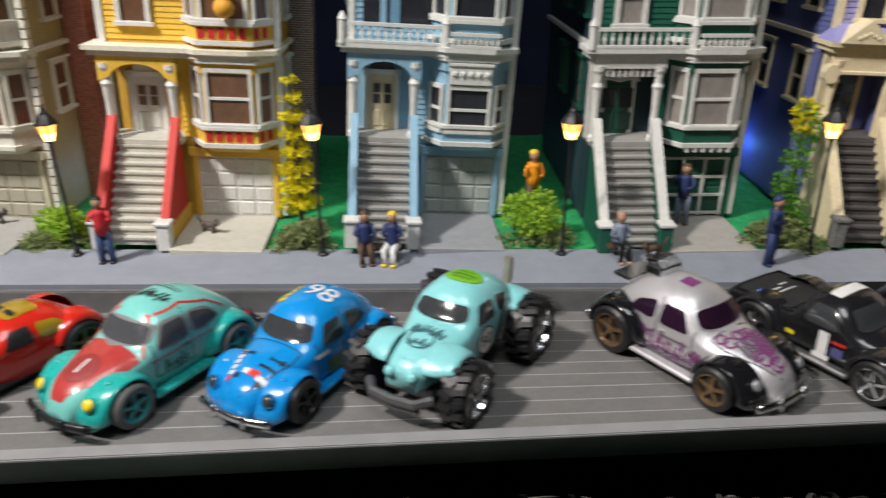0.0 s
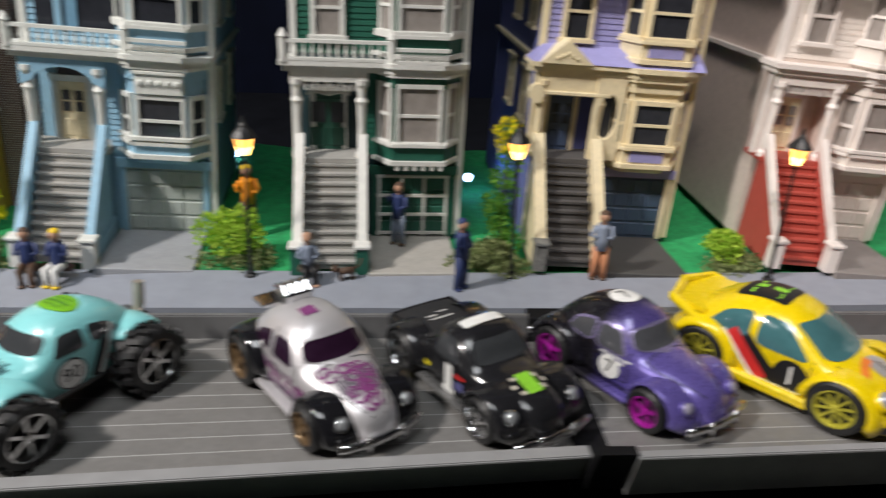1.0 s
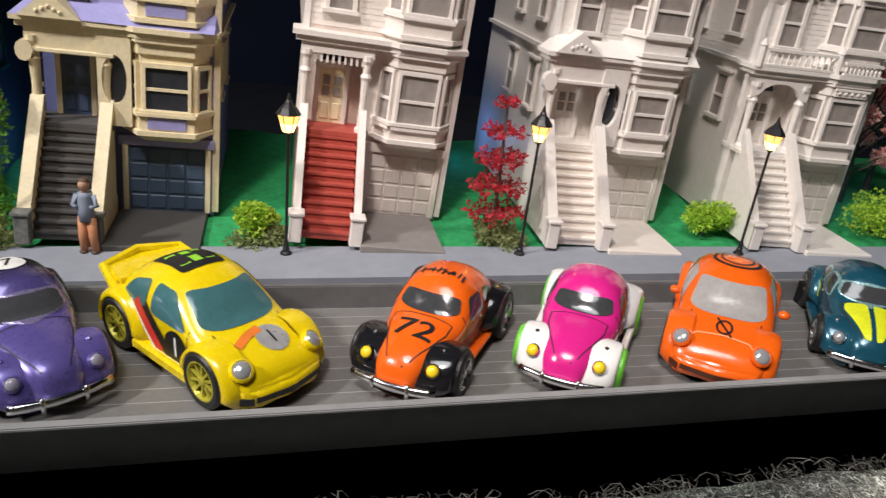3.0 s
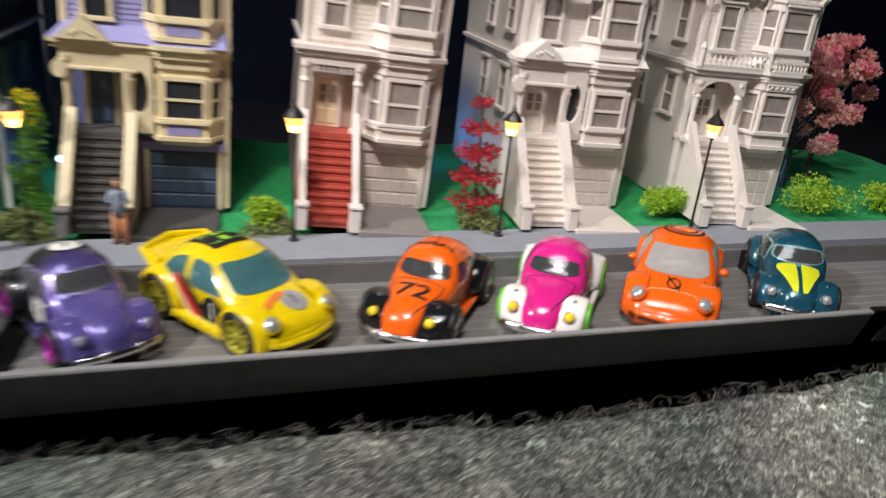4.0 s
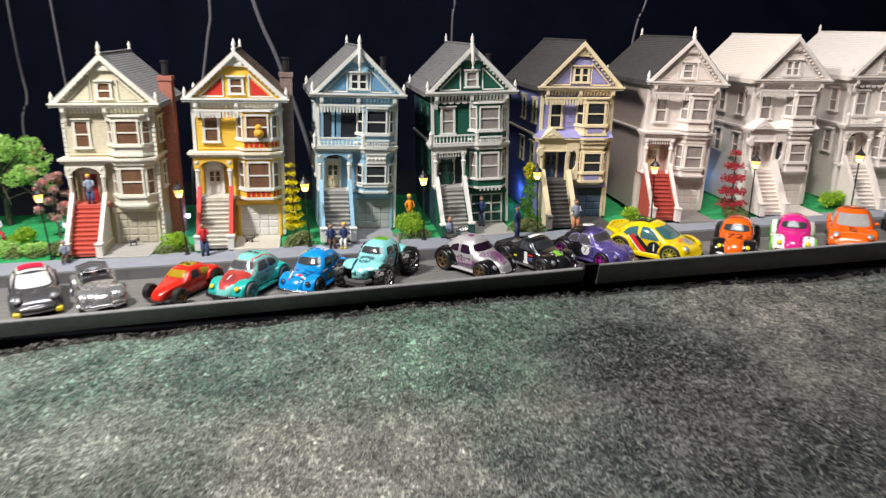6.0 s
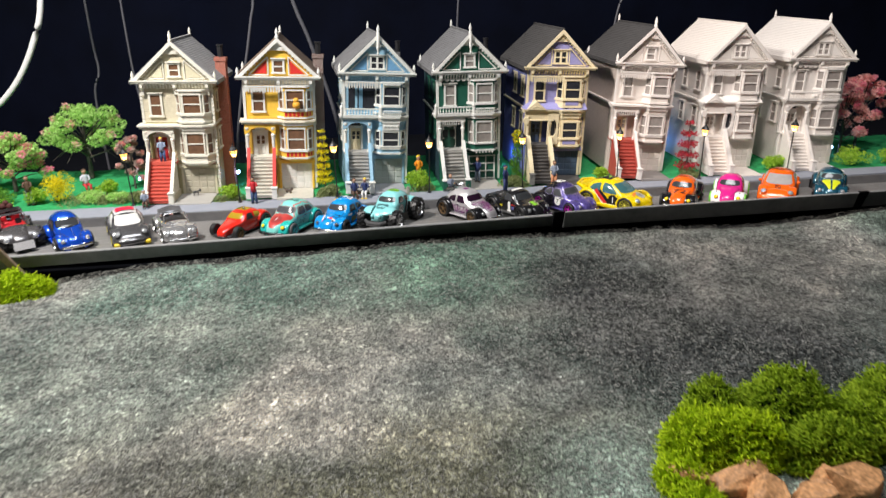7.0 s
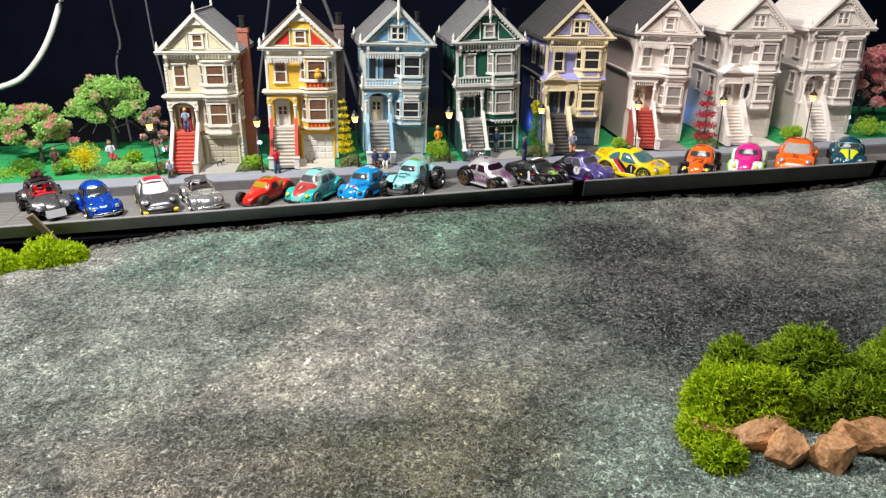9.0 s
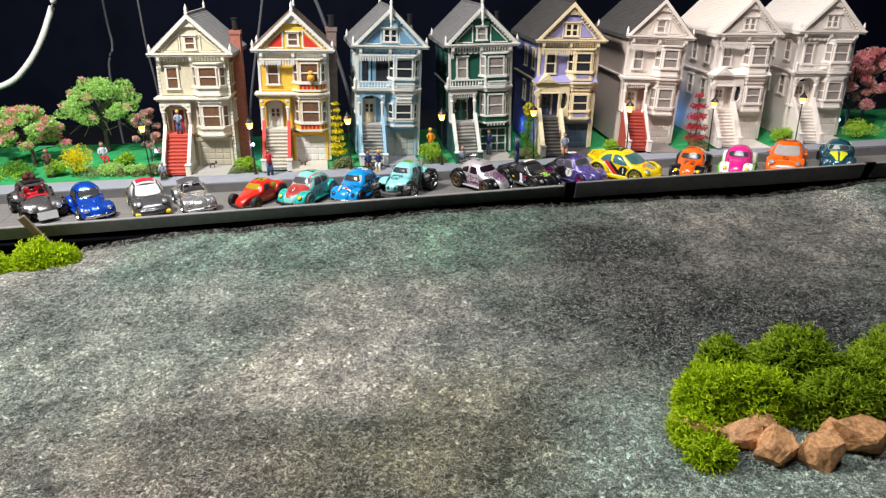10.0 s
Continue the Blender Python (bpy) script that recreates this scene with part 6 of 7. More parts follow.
def car_truck():
    blk = enamel("satin_black_paint", (0.014, 0.014, 0.016), 0.2)
    root = place_car("black toy pickup with white number and green hood print", (142.5, 181.5), -31, 1.10)
    sh = Shell(top=[(0, 6.5), (1.2, 9.2), (4, 11.8), (9, 13.6), (15, 14.9), (20, 15.6), (21.5, 16.6), (24, 19.6), (26.5, 21.6), (29, 22.6), (33, 22.8), (37, 21.6), (39.5, 16.5), (41, 14.6), (52, 14.2), (62, 13.6), (63, 12)],
               width=[(0, 3.2), (1.2, 5.0), (4, 6.6), (9, 8.3), (15, 9.9), (20, 11.2), (25, 11.9), (36, 12.2), (44, 12.2), (60, 11.8), (63, 11)], belt=[(0, 5), (4, 7.5), (10, 9.5), (18, 11), (24, 11.8), (38, 11.8), (42, 12.6), (63, 12)], low=[(0, 4), (63, 4)], p=3.0)
    part("body", sh.mesh(), blk, root, smooth=True)
    glazing(root, sh, GLASS_CAR, None, rounded([(-9.0, 15.8), (9.0, 15.8), (7.6, 20.8), (-7.6, 20.8)], 0.2), (rounded([(25, 14.6), (36, 14.6), (34.6, 20.4), (28.6, 20.2)], 0.2),), 14, 33)
    part("bed_cover", patch(B(), rounded([(-9.8, 42), (9.8, 42), (9.8, 62), (-9.8, 62)], 0.08), sh.top_map(0.2), 5), paint("matte_black_cover", (0.02, 0.02, 0.022), 0.6), root)
    part("bed_rail", tube(B(), [(-10.6, 41, 14.2), (-10.6, 61, 13.6), (10.6, 61, 13.6), (10.6, 41, 14.2)], 0.5), blk, root)
    bars(root, sh.top_map(0.32), [(-4, 4, 50, 50.5), (-4, -0.5, 52, 52.6), (0.5, 4, 53.5, 54)], PRINT_WHITE)
    for sg in (-1, 1):
        fender(root, sg, 12.5, 6.4, 7.0, lambda a: 10.2 - 2.0 * math.sin(radians(max(min(a, 180), 0))), 6.0, 14.6, blk, -30, 196)
        fender(root, sg, 50, 6.8, 7.6, lambda a: 10.2 - 1.0 * math.sin(radians(max(min(a, 180), 0))), 7.5, 15.0, blk, -15, 195)
        lamp_lens(root, sg * 10.4, 4.4, 10.6, 1.8, CHROME, CLEAR)
        wheel(root, sg * 12.6, 12.5, 6.3, 4.8, CHROME)
        wheel(root, sg * 12.8, 50, 6.9, 5.4, CHROME)
        part("running_board", box(B(), sg * 12.6 - 1.5, sg * 12.6 + 1.5, 19.5, 42, 3.2, 4.6, 0.4), paint("grey_step_metal", (0.3, 0.3, 0.3), 0.3, 0.8), root)
        bars(root, sh.side(sg, 0.3), [(27.6, 30.6, 5.4, 13.6), (26.6, 31.6, 4.8, 6.4)], PRINT_WHITE, "number_one")
        bars(root, sh.side(sg, 0.2), [(23.0, 26.4, 7.2, 10.0)], paint("blue_red_print", (0.10, 0.10, 0.25), 0.4))
        bars(root, sh.side(sg, 0.22), [(22.6, 26.6, 11.0, 12.0)], PRINT_RED)
        bars(root, sh.side(sg, 0.2), [(38, 41, 8, 9.4)], PRINT_YELLOW)
    part("roof_stripe", patch(B(), rounded([(-6.6, 29.6), (6.6, 29.6), (6.6, 33.4), (-6.6, 33.4)], 0.15), sh.top_map(0.3), 5), PRINT_WHITE, root)
    bars(root, sh.top_map(0.22), [(-2.2, 2.4, 7, 14)], PRINT_LIME, "hood_stripe")
    bars(root, sh.top_map(0.24), [(2.6, 3.8, 7.5, 9), (4.0, 5.2, 9.5, 11), (2.6, 3.8, 11.5, 13), (-4.2, -2.6, 7.5, 8.6), (-5.4, -4.0, 10.0, 11.2), (-4.2, -2.6, 12.4, 13.6)], paint("pale_check_print", (0.55, 0.50, 0.42), 0.4))
    bar_bumper(root, -1.8, 5.0, 12.6, 1.6, CHROME, 0.8, True)
    bar_bumper(root, -1.5, 3.2, 11.5, 1.6, CHROME, 0.6, False, "lower_bumper")
    part("chassis", box(B(), -10.5, 10.5, 3, 61, 2.4, 5.2, 0.6), DARK, root)


car_truck()

violet = enamel("violet_metal_paint", (0.13, 0.10, 0.36), 0.28, metal=0.3)
# the violet paint is sprayed over into black towards the tail
nt = violet.node_tree
sep, fade, dark = nt.nodes.new("ShaderNodeSeparateXYZ"), nt.nodes.new("ShaderNodeMapRange"), nt.nodes.new("ShaderNodeMix")
nt.links.new(nt.nodes["Texture Coordinate"].outputs["Object"], sep.inputs[0])
fade.inputs["From Min"].default_value, fade.inputs["From Max"].default_value = 0.024, 0.035
nt.links.new(sep.outputs["Y"], fade.inputs["Value"])
dark.data_type = "RGBA"
nt.links.new(fade.outputs[0], dark.inputs[0])
nt.links.new(nt.nodes["Principled BSDF"].inputs["Base Color"].links[0].from_socket, dark.inputs[6])
dark.inputs[7].default_value = (0.012, 0.011, 0.016, 1)
nt.links.new(dark.outputs[2], nt.nodes["Principled BSDF"].inputs["Base Color"])
r, sh = beetle("violet toy beetle fading to black with number seven roundels", (192, 186), -32, 1.10, violet, fend=violet, glass=GLASS_GREY, trim=paint("violet_window_rim", (0.30, 0.26, 0.46), 0.25, 0.5), rim=paint("magenta_rim", (0.50, 0.02, 0.42), 0.3, 0.5), wheel_r=6.2, rear_r=7.0, wide=0.4, ring=violet, lens=paint("violet_grey_lens", (0.30, 0.28, 0.36), 0.2), tall=1.13)
part("roof_roundel", patch(B(), disc(0, 36, 4.4), sh.top_map(0.3), 4), PRINT_WHITE, r)
top_text(r, sh, "7", 7.0, 36, INK, 0.42)
for sg in (-1, 1):
    dot(r, sh, 28.5, 10.6, 3.6, sg, PRINT_WHITE)
    side_text(r, sh, "7", 6.0, 28.5, 10.6, sg, INK)
    bars(r, sh.side(sg, 0.22), [(22, 32, 14.2, 14.7), (24, 27, 12.6, 13.6), (28, 31, 13.0, 13.8)], PRINT_WHITE)

yellow = enamel("bright_yellow_paint", (0.80, 0.60, 0.004), 0.25)
r, sh = newbug("bright yellow racing toy coupe with tail wing and stripes", (248.5, 188), -40, 1.21, yellow, GLASS_TEAL, paint("olive_yellow_rim", (0.50, 0.46, 0.05), 0.35, 0.3), wheel_r=7.0, spokes=10, mirror=False)
bm = B()
v = [(-13, 50, 14.5), (-11.0, 60, 17.5), (0, 63, 18.5), (11.0, 60, 17.5), (13, 50, 14.5)]
tube(bm, v, 1.4)
prism(bm, [(-12, 50), (12, 50), (10, 62), (-10, 62)], 16.6, 17.9, "z")
for x in (-8, 8):
    box(bm, x - 1, x + 1, 51, 58, 12, 17.0, 0.4)
part("tail_wing", bm, yellow, r)
part("roof_panel", patch(B(), rounded([(-6.2, 31.5), (6.2, 31.5), (6.4, 45), (-6.4, 45)], 0.12), sh.top_map(0.2), 5), INK, r)
bars(r, sh.top_map(0.32), [(-4.8, -2.0, 34, 42), (-1.0, 1.4, 34, 37.4), (-1.0, 1.4, 39.4, 42), (2.4, 4.8, 34, 42)], PRINT_LIME)
part("hood_roundel", patch(B(), disc(2.2, 8.6, 4.0), sh.top_map(0.22), 4), paint("silver_print", (0.55, 0.55, 0.56), 0.3, 0.5), r)
top_text(r, sh, "1", 5.6, 8.6, INK, 0.36, 0, 0, 2.2)
part("hood_swoosh", strip(B(), [(-7, 9.5), (-3, 11.4), (1, 12.2)], 2.2, sh.top_map(0.24)), paint("orange_print", (0.75, 0.20, 0.03), 0.4), r)
for sg in (-1, 1):
    part("door_stripe", strip(B(), [(27.4, 6.0), (38.2, 16.0)], 3.4, sh.side(sg, 0.2)), INK, r)
    part("door_stripe", strip(B(), [(31.4, 5.6), (41.6, 16.0)], 3.6, sh.side(sg, 0.26)), PRINT_RED, r)
    part("door_stripe", strip(B(), [(33.9, 5.6), (43.6, 15.6)], 0.9, sh.side(sg, 0.32)), PRINT_WHITE, r)
    dot(r, sh, 24.6, 9.6, 4.4, sg, INK, 0.28)
    side_text(r, sh, "1", 7.6, 24.6, 9.6, sg, PRINT_WHITE, 0.42)
    bars(r, sh.side(sg, 0.3), [(20, 36, 5.0, 5.8), (21, 27, 3.8, 4.4)], PRINT_WHITE)

orange = enamel("orange_paint", (0.82, 0.125, 0.008), 0.22)
r, sh = beetle("orange toy beetle with black mudguards and number seventy-two", (285.5, 186.5), 33, 1.12, orange, fend=black_gloss, glass=GLASS_CAR, rim=CHROME, lens=YLENS, ring=black_gloss, wide=0.8, wheel_r=6.4, rear_r=7.2, boards=False)
for sg in (-1, 1):
    part("running_board", box(B(), sg * 12.4 - 1.8, sg * 12.4 + 1.8, 19.5, 42, 4.0, 5.2, 0.4), orange, r)
    scrawl(r, sh.side(sg, 0.25), 22, 40, 6.4, 11.0, 12, INK, 17, 0.6)
top_text(r, sh, "72", 9.5, 12.6, INK, 0.3, 0, 0.06, 0, 1.25)
scrawl(r, sh.top_map(0.25), -7.0, 7.0, 30.0, 33.6, 9, INK, 8, 0.6)

pink = enamel("hot_pink_paint", (0.66, 0.02, 0.24), 0.2)
white_gloss = enamel("gloss_white_paint", (0.80, 0.80, 0.79), 0.2)
lime_tyre = paint("lime_green_tyre", (0.16, 0.58, 0.05), 0.4)
r, sh = beetle("hot pink toy beetle with white mudguards and green wheels", (337, 186), 32, 1.10, pink, fend=white_gloss, glass=GLASS_CAR, rim=paint("lime_green_rim", (0.14, 0.50, 0.05), 0.4), tyre=lime_tyre, lens=YLENS, wheel_r=6.2, rear_r=7.0, wide=0.5, boards=False)
for sg in (-1, 1):
    part("side_flash", patch(B(), rounded([(20, 5.2), (44, 5.2), (38, 9.2), (22, 7.8)], 0.2), sh.side(sg, 0.16), 5), white_gloss, r)
    bars(r, sh.side(sg, 0.24), [(25, 31, 9.6, 12.4)], PRINT_RED)
    part("exhaust_side_pipe", tube(B(), [(sg * 13.4, 21, 4.4), (sg * 14, 40, 5.0), (sg * 14.2, 50, 15.0)], 1.2), white_gloss, r)

r, sh = newbug("orange toy coupe with silvery windscreen and round roof print", (390, 187), 34, 1.20, orange, paint("silvered_glass", (0.50, 0.48, 0.47), 0.12, 0.3, coat=0.5), CHROME, wheel_r=6.4, mouth=paint("dark_orange_mouth", (0.07, 0.02, 0.01), 0.4))
for rr, q in ((6.6, 5.7), (4.6, 4.0)):
    bm = B()
    a = disc(0, 37, rr, 32, 0.9)
    for p, b2 in zip(a, a[1:] + a[:1]):
        strip(bm, [p, b2], rr - q, sh.top_map(0.24))
    part("roof_ring", bm, INK, r)
bm = B()
a = disc(0, 10.6, 2.0, 24, 1.2)
for p, b2 in zip(a, a[1:] + a[:1]):
    strip(bm, [p, b2], 0.6, sh.top_map(0.24))
strip(bm, [(-2.2, 13.6), (2.2, 7.4)], 0.6, sh.top_map(0.3))
part("hood_mark", bm, INK, r)
part("hood_crease", strip(B(), [(-9.4, 4.4), (-7, 7.0), (0, 7.6), (7, 7.0), (9.4, 4.4)], 0.5, sh.top_map(0.2)), paint("pale_orange_crease", (0.85, 0.35, 0.16), 0.3), r)

petrol = enamel("petrol_blue_metal", (0.012, 0.085, 0.135), 0.22, metal=0.3)
r, sh = beetle("petrol blue toy beetle with acid yellow hood panels", (450.5, 190), 31, 1.10, petrol, glass=GLASS_CAR, trim=paint("pale_teal_chrome", (0.35, 0.60, 0.62), 0.25, 0.6), rim=CHROME, wheel_r=6.3, rear_r=7.0)
acid = paint("acid_yellow_print", (0.66, 0.72, 0.02), 0.35)
for sg in (-1, 1):
    part("hood_panel", patch(B(), rounded([(sg * 0.7, 2.4), (sg * 2.6, 2.8), (sg * 7.8, 16.0), (sg * 7.4, 19.0), (sg * 0.8, 19.0)], 0.15), sh.top_map(0.2), 6), acid, r)
    part("side_flash", patch(B(), rounded([(36, 9), (50, 9), (45, 14.6), (36, 14.0)], 0.2), sh.side(sg, 0.16), 4), acid, r)

# ---------------------------------------------------------------- street lamps and blue lights
IRON = paint("black_cast_iron", (0.012, 0.012, 0.013), 0.4, vary=0.2)
BULB = paint("lit_amber_glass", (1.0, 0.60, 0.16), 0.3, glow=8.0, vary=0.0, bump=0.0)
AMBER = paint("amber_lantern_glass", (1.0, 0.46, 0.10), 0.25, glow=3.0, vary=0.1, bump=0.0)


def street_lamp(x, y, lean_x=0.0, lean_y=0.0):
    root = thing("street_lamp", "black model street lamp with a lit amber lantern", "street lamp", pose(x * 0.001, y * 0.001, 0.0006, lean_x, lean_y, 0), "street lamps")
    part("pole", lathe(B(), [(1.9, 0), (1.9, 0.8), (1.1, 1.4), (0.9, 5), (0.62, 6), (0.55, 47), (0.9, 48)], 10), IRON, root)
    part("base", lathe(B(), [(2.4, 0), (2.2, 0.6), (1.4, 1.2), (1.3, 2.4), (1.0, 3.0)], 12), IRON, root)
    head = part("lantern", lathe(B(), [(0.9, 47.5), (1.6, 48.2), (2.0, 49.0), (2.1, 49.4)], 6), IRON, root)
    part("bulb", lathe(B(), [(2.0, 48.6), (3.05, 51.7)], 8), BULB, head, "glowing warm white glass")
    part("lantern_glass", lathe(B(), [(3.05, 51.7), (3.95, 55.0)], 8), AMBER, head, "amber lantern glass")
    part("cap", lathe(B(), [(4.6, 55.0), (4.2, 55.7), (3.0, 57.4), (1.6, 58.8), (1.4, 59.4), (0.9, 60.2), (0.3, 62.6)], 8), IRON, head)
    for k in range(6):
        a = 2 * math.pi * k / 6
        part("cage_bar", tube(B(), [(2.05 * math.cos(a), 2.05 * math.sin(a), 48.8), (4.05 * math.cos(a), 4.05 * math.sin(a), 55.1)], 0.22, 4), IRON, head)
    return root


for x, y, lx, ly in ((-262, 281, 0, -2), (-152.5, 272, 0, -1), (-51.5, 272, 0, -1), (46, 272, 0, 1), (147.5, 272.5, 0, -1), (252.5, 271, 0, 0.5), (348, 272, 0, 1.5), (452, 274, 0, 2)):
    street_lamp(x, y, lx, ly)

LED = paint("lit_blue_white_led", (0.35, 0.55, 1.0), 0.3, glow=14.0, vary=0.0, bump=0.0)
for x, y, z in ((139, 370, 10), (12, 420, 6), (-164, 348, 15), (559, 358, 9), (-272, 350, 12)):
    solid("led_light", ball(B(), (0, 0, 0), 2.2, 2), LED, "small glowing blue-white light behind the houses", "light", "blue lights", m=pose(x * 0.001, y * 0.001, z * 0.001))

# ---------------------------------------------------------------- plants


def from_lists(name, verts, faces, material):
    me = bpy.data.meshes.new(name)
    me.from_pydata([tuple(c * 0.001 for c in v) for v in verts], [], faces)
    me.materials.append(material)
    return me


def leafage(name, clumps, n, size, seed, material, parent=None, m=None, tags=None, hollow=0.55):
    """Many small folded leaves spread through clumps (x, y, z, radius, flatness)."""
    rg = random.Random(seed)
    verts, faces = [], []
    weight = [c[3] ** 2 for c in clumps]
    for cx, cy, cz, r, fl in rg.choices(clumps, weight, k=n):
        d = Vector((rg.gauss(0, 1), rg.gauss(0, 1), rg.gauss(0, 1))).normalized()
        rr = r * (hollow + (1 - hollow) * rg.random() ** 0.5) * rg.uniform(0.85, 1.08)
        c = Vector((cx + d.x * rr, cy + d.y * rr, cz + d.z * rr * fl))
        t = Vector((rg.gauss(0, 1), rg.gauss(0, 1), rg.gauss(0, 1))).normalized()
        u = t.cross(d + Vector((0.01, 0.02, 0.3))).normalized()
        w = (d + 0.8 * t).normalized()
        s = size * rg.uniform(0.6, 1.3)
        k = len(verts)
        verts += [c - u * s * 0.5, c + w * s * 0.35, c + u * s * 0.5, c + w * s + u * s * 0.1]
        faces += [(k, k + 1, k + 3), (k + 1, k + 2, k + 3)]
    me = from_lists(name, verts, faces, material)
    ob = new(name, me)
    if parent:
        ob.parent = parent
    if m is not None:
        ob.matrix_world = m
    if tags:
        tagged(ob, *tags)
    return ob


def leaf_paint(name, lo, hi, rough=0.7):
    """Leaves that differ one from another."""
    if name in MATS:
        return MATS[name]
    m = bpy.data.materials.new(name)
    m.use_nodes = True
    nt = m.node_tree
    p = nt.nodes["Principled BSDF"]
    g = nt.nodes.new("ShaderNodeNewGeometry")
    r = nt.nodes.new("ShaderNodeValToRGB")
    r.color_ramp.elements[0].color, r.color_ramp.elements[1].color = (*lo, 1), (*hi, 1)
    nt.links.new(g.outputs["Random Per Island"], r.inputs[0])
    nt.links.new(r.outputs[0], p.inputs["Base Color"])
    p.inputs["Roughness"].default_value = rough
    p.inputs["Specular IOR Level"].default_value = 0.2
    thin = nt.nodes.new("ShaderNodeBsdfTranslucent")
    nt.links.new(r.outputs[0], thin.inputs["Color"])
    mix = nt.nodes.new("ShaderNodeMixShader")
    mix.inputs[0].default_value = 0.35
    nt.links.new(p.outputs[0], mix.inputs[1])
    nt.links.new(thin.outputs[0], mix.inputs[2])
    nt.links.new(mix.outputs[0], nt.nodes["Material Output"].inputs["Surface"])
    MATS[name] = m
    return m


BARK = paint("grey_brown_bark", (0.075, 0.065, 0.055), 0.7, vary=0.4)
LEAF_GREEN = leaf_paint("fresh_green_leaf", (0.26, 0.56, 0.09), (0.62, 0.86, 0.32))
LEAF_LIME = leaf_paint("lime_leaf", (0.20, 0.42, 0.02), (0.55, 0.74, 0.10))
LEAF_GOLD = leaf_paint("golden_leaf", (0.62, 0.54, 0.01), (0.95, 0.82, 0.03))
LEAF_IVY = leaf_paint("ivy_leaf", (0.05, 0.20, 0.02), (0.22, 0.46, 0.07))
LEAF_SAGE = leaf_paint("sage_tuft", (0.14, 0.19, 0.06), (0.38, 0.42, 0.20))
PETAL_PINK = leaf_paint("pink_blossom", (0.95, 0.17, 0.33), (0.97, 0.52, 0.60))
PETAL_SALMON = leaf_paint("salmon_blossom", (0.85, 0.30, 0.28), (0.98, 0.72, 0.68))
LEAF_RED = leaf_paint("crimson_leaf", (0.36, 0.012, 0.025), (0.68, 0.07, 0.10))
GREY_BLOOM = leaf_paint("greyed_blossom", (0.28, 0.20, 0.17), (0.70, 0.55, 0.50))


def bush(x, y, r, h, mat, label, seed, tuft=None, n=700, z=0.0):
    rg = random.Random(seed)
    root = thing("bush", label, "bush", pose(x * 0.001, y * 0.001, z * 0.001), "bushes")
    cl = [(rg.uniform(-0.5, 0.5) * r, rg.uniform(-0.4, 0.4) * r, h * rg.uniform(0.35, 0.75), r * rg.uniform(0.4, 0.62), h / r * 0.55) for _ in range(7)]
    leafage("foliage", cl, n, 2.0, seed, mat, root, hollow=0.3)
    bm = B()
    for k in range(6):
        a = k * 1.05
        tube(bm, [(0, 0, -1), (0.3 * r * math.cos(a), 0.3 * r * math.sin(a), h * 0.5)], 0.5, 5, 0.5)
    part("stem", bm, BARK, root)
    if tuft:
        cl = [(rg.uniform(-1, 1) * r, rg.uniform(-0.9, 0.0) * r * 0.8, 1.5, r * 0.5, 0.7) for _ in range(8)]
        leafage("undergrowth", cl, n // 2, 2.2, seed + 50, tuft, root, hollow=0.2)
    return root


def tree(x, y, z, h, spread, leaf, label, seed, bloom=None, n=2600, share=0.35, trunk=2.2, clumps=16, low=0.42, bare=0):
    rg = random.Random(seed)
    root = thing("tree", label, "model tree", pose(x * 0.001, y * 0.001, z * 0.001), "model trees")
    bm = B()
    tube(bm, [(0, 0, -2), (0.4, 0.2, h * 0.2), (-0.6, 0.3, h * 0.5), (0.2, 0, h * 0.85)], trunk, 9, 0.35)
    cl = []
    for k in range(clumps):
        a = 2.4 * k + rg.uniform(-0.4, 0.4)
        t = low + (0.95 - low) * (k + 0.5) / clumps
        d = spread * (1.0 - 0.55 * ((t - low) / (1 - low)) ** 2) * rg.uniform(0.62, 1.0)
        c = (d * math.cos(a), d * 0.8 * math.sin(a), h * t + rg.uniform(-2, 2))
        cl.append((*c, spread * rg.uniform(0.19, 0.30), 0.62))
        tube(bm, [(0, 0, h * t * 0.62), (c[0] * 0.5, c[1] * 0.5, h * t * 0.82), (c[0] * 0.9, c[1] * 0.9, c[2] - 1)], trunk * 0.36, 5, 0.3)
    cl.append((0, 0, h * 0.93, spread * 0.28, 0.6))
    for k in range(bare):
        a = 6.28 * k / max(bare, 1) + 0.4
        tube(bm, [(0, 0, h * 0.42), (spread * 0.45 * math.cos(a), spread * 0.4 * math.sin(a), h * 0.44), (spread * 0.85 * math.cos(a), spread * 0.6 * math.sin(a), h * 0.27)], trunk * 0.3, 5, 0.3)
    part("trunk", bm, BARK, root)
    leafage("crown", cl, n, 2.5, seed, leaf, root, hollow=0.45)
    if bloom:
        sub = []
        for cx, cy, cz, r, fl in cl:
            for _ in range(2):
                if rg.random() < share:
                    a = rg.uniform(0, 6.28)
                    sub.append((cx + 0.75 * r * math.cos(a), cy - 0.5 * r * abs(math.sin(a)), cz + r * fl * rg.uniform(0.0, 0.8), rg.uniform(0.30, 0.55) * r, 0.8))
        leafage("blossom", sub, int(len(sub) * 75), 2.4, seed + 9, bloom, root, hollow=0.35)
    return root


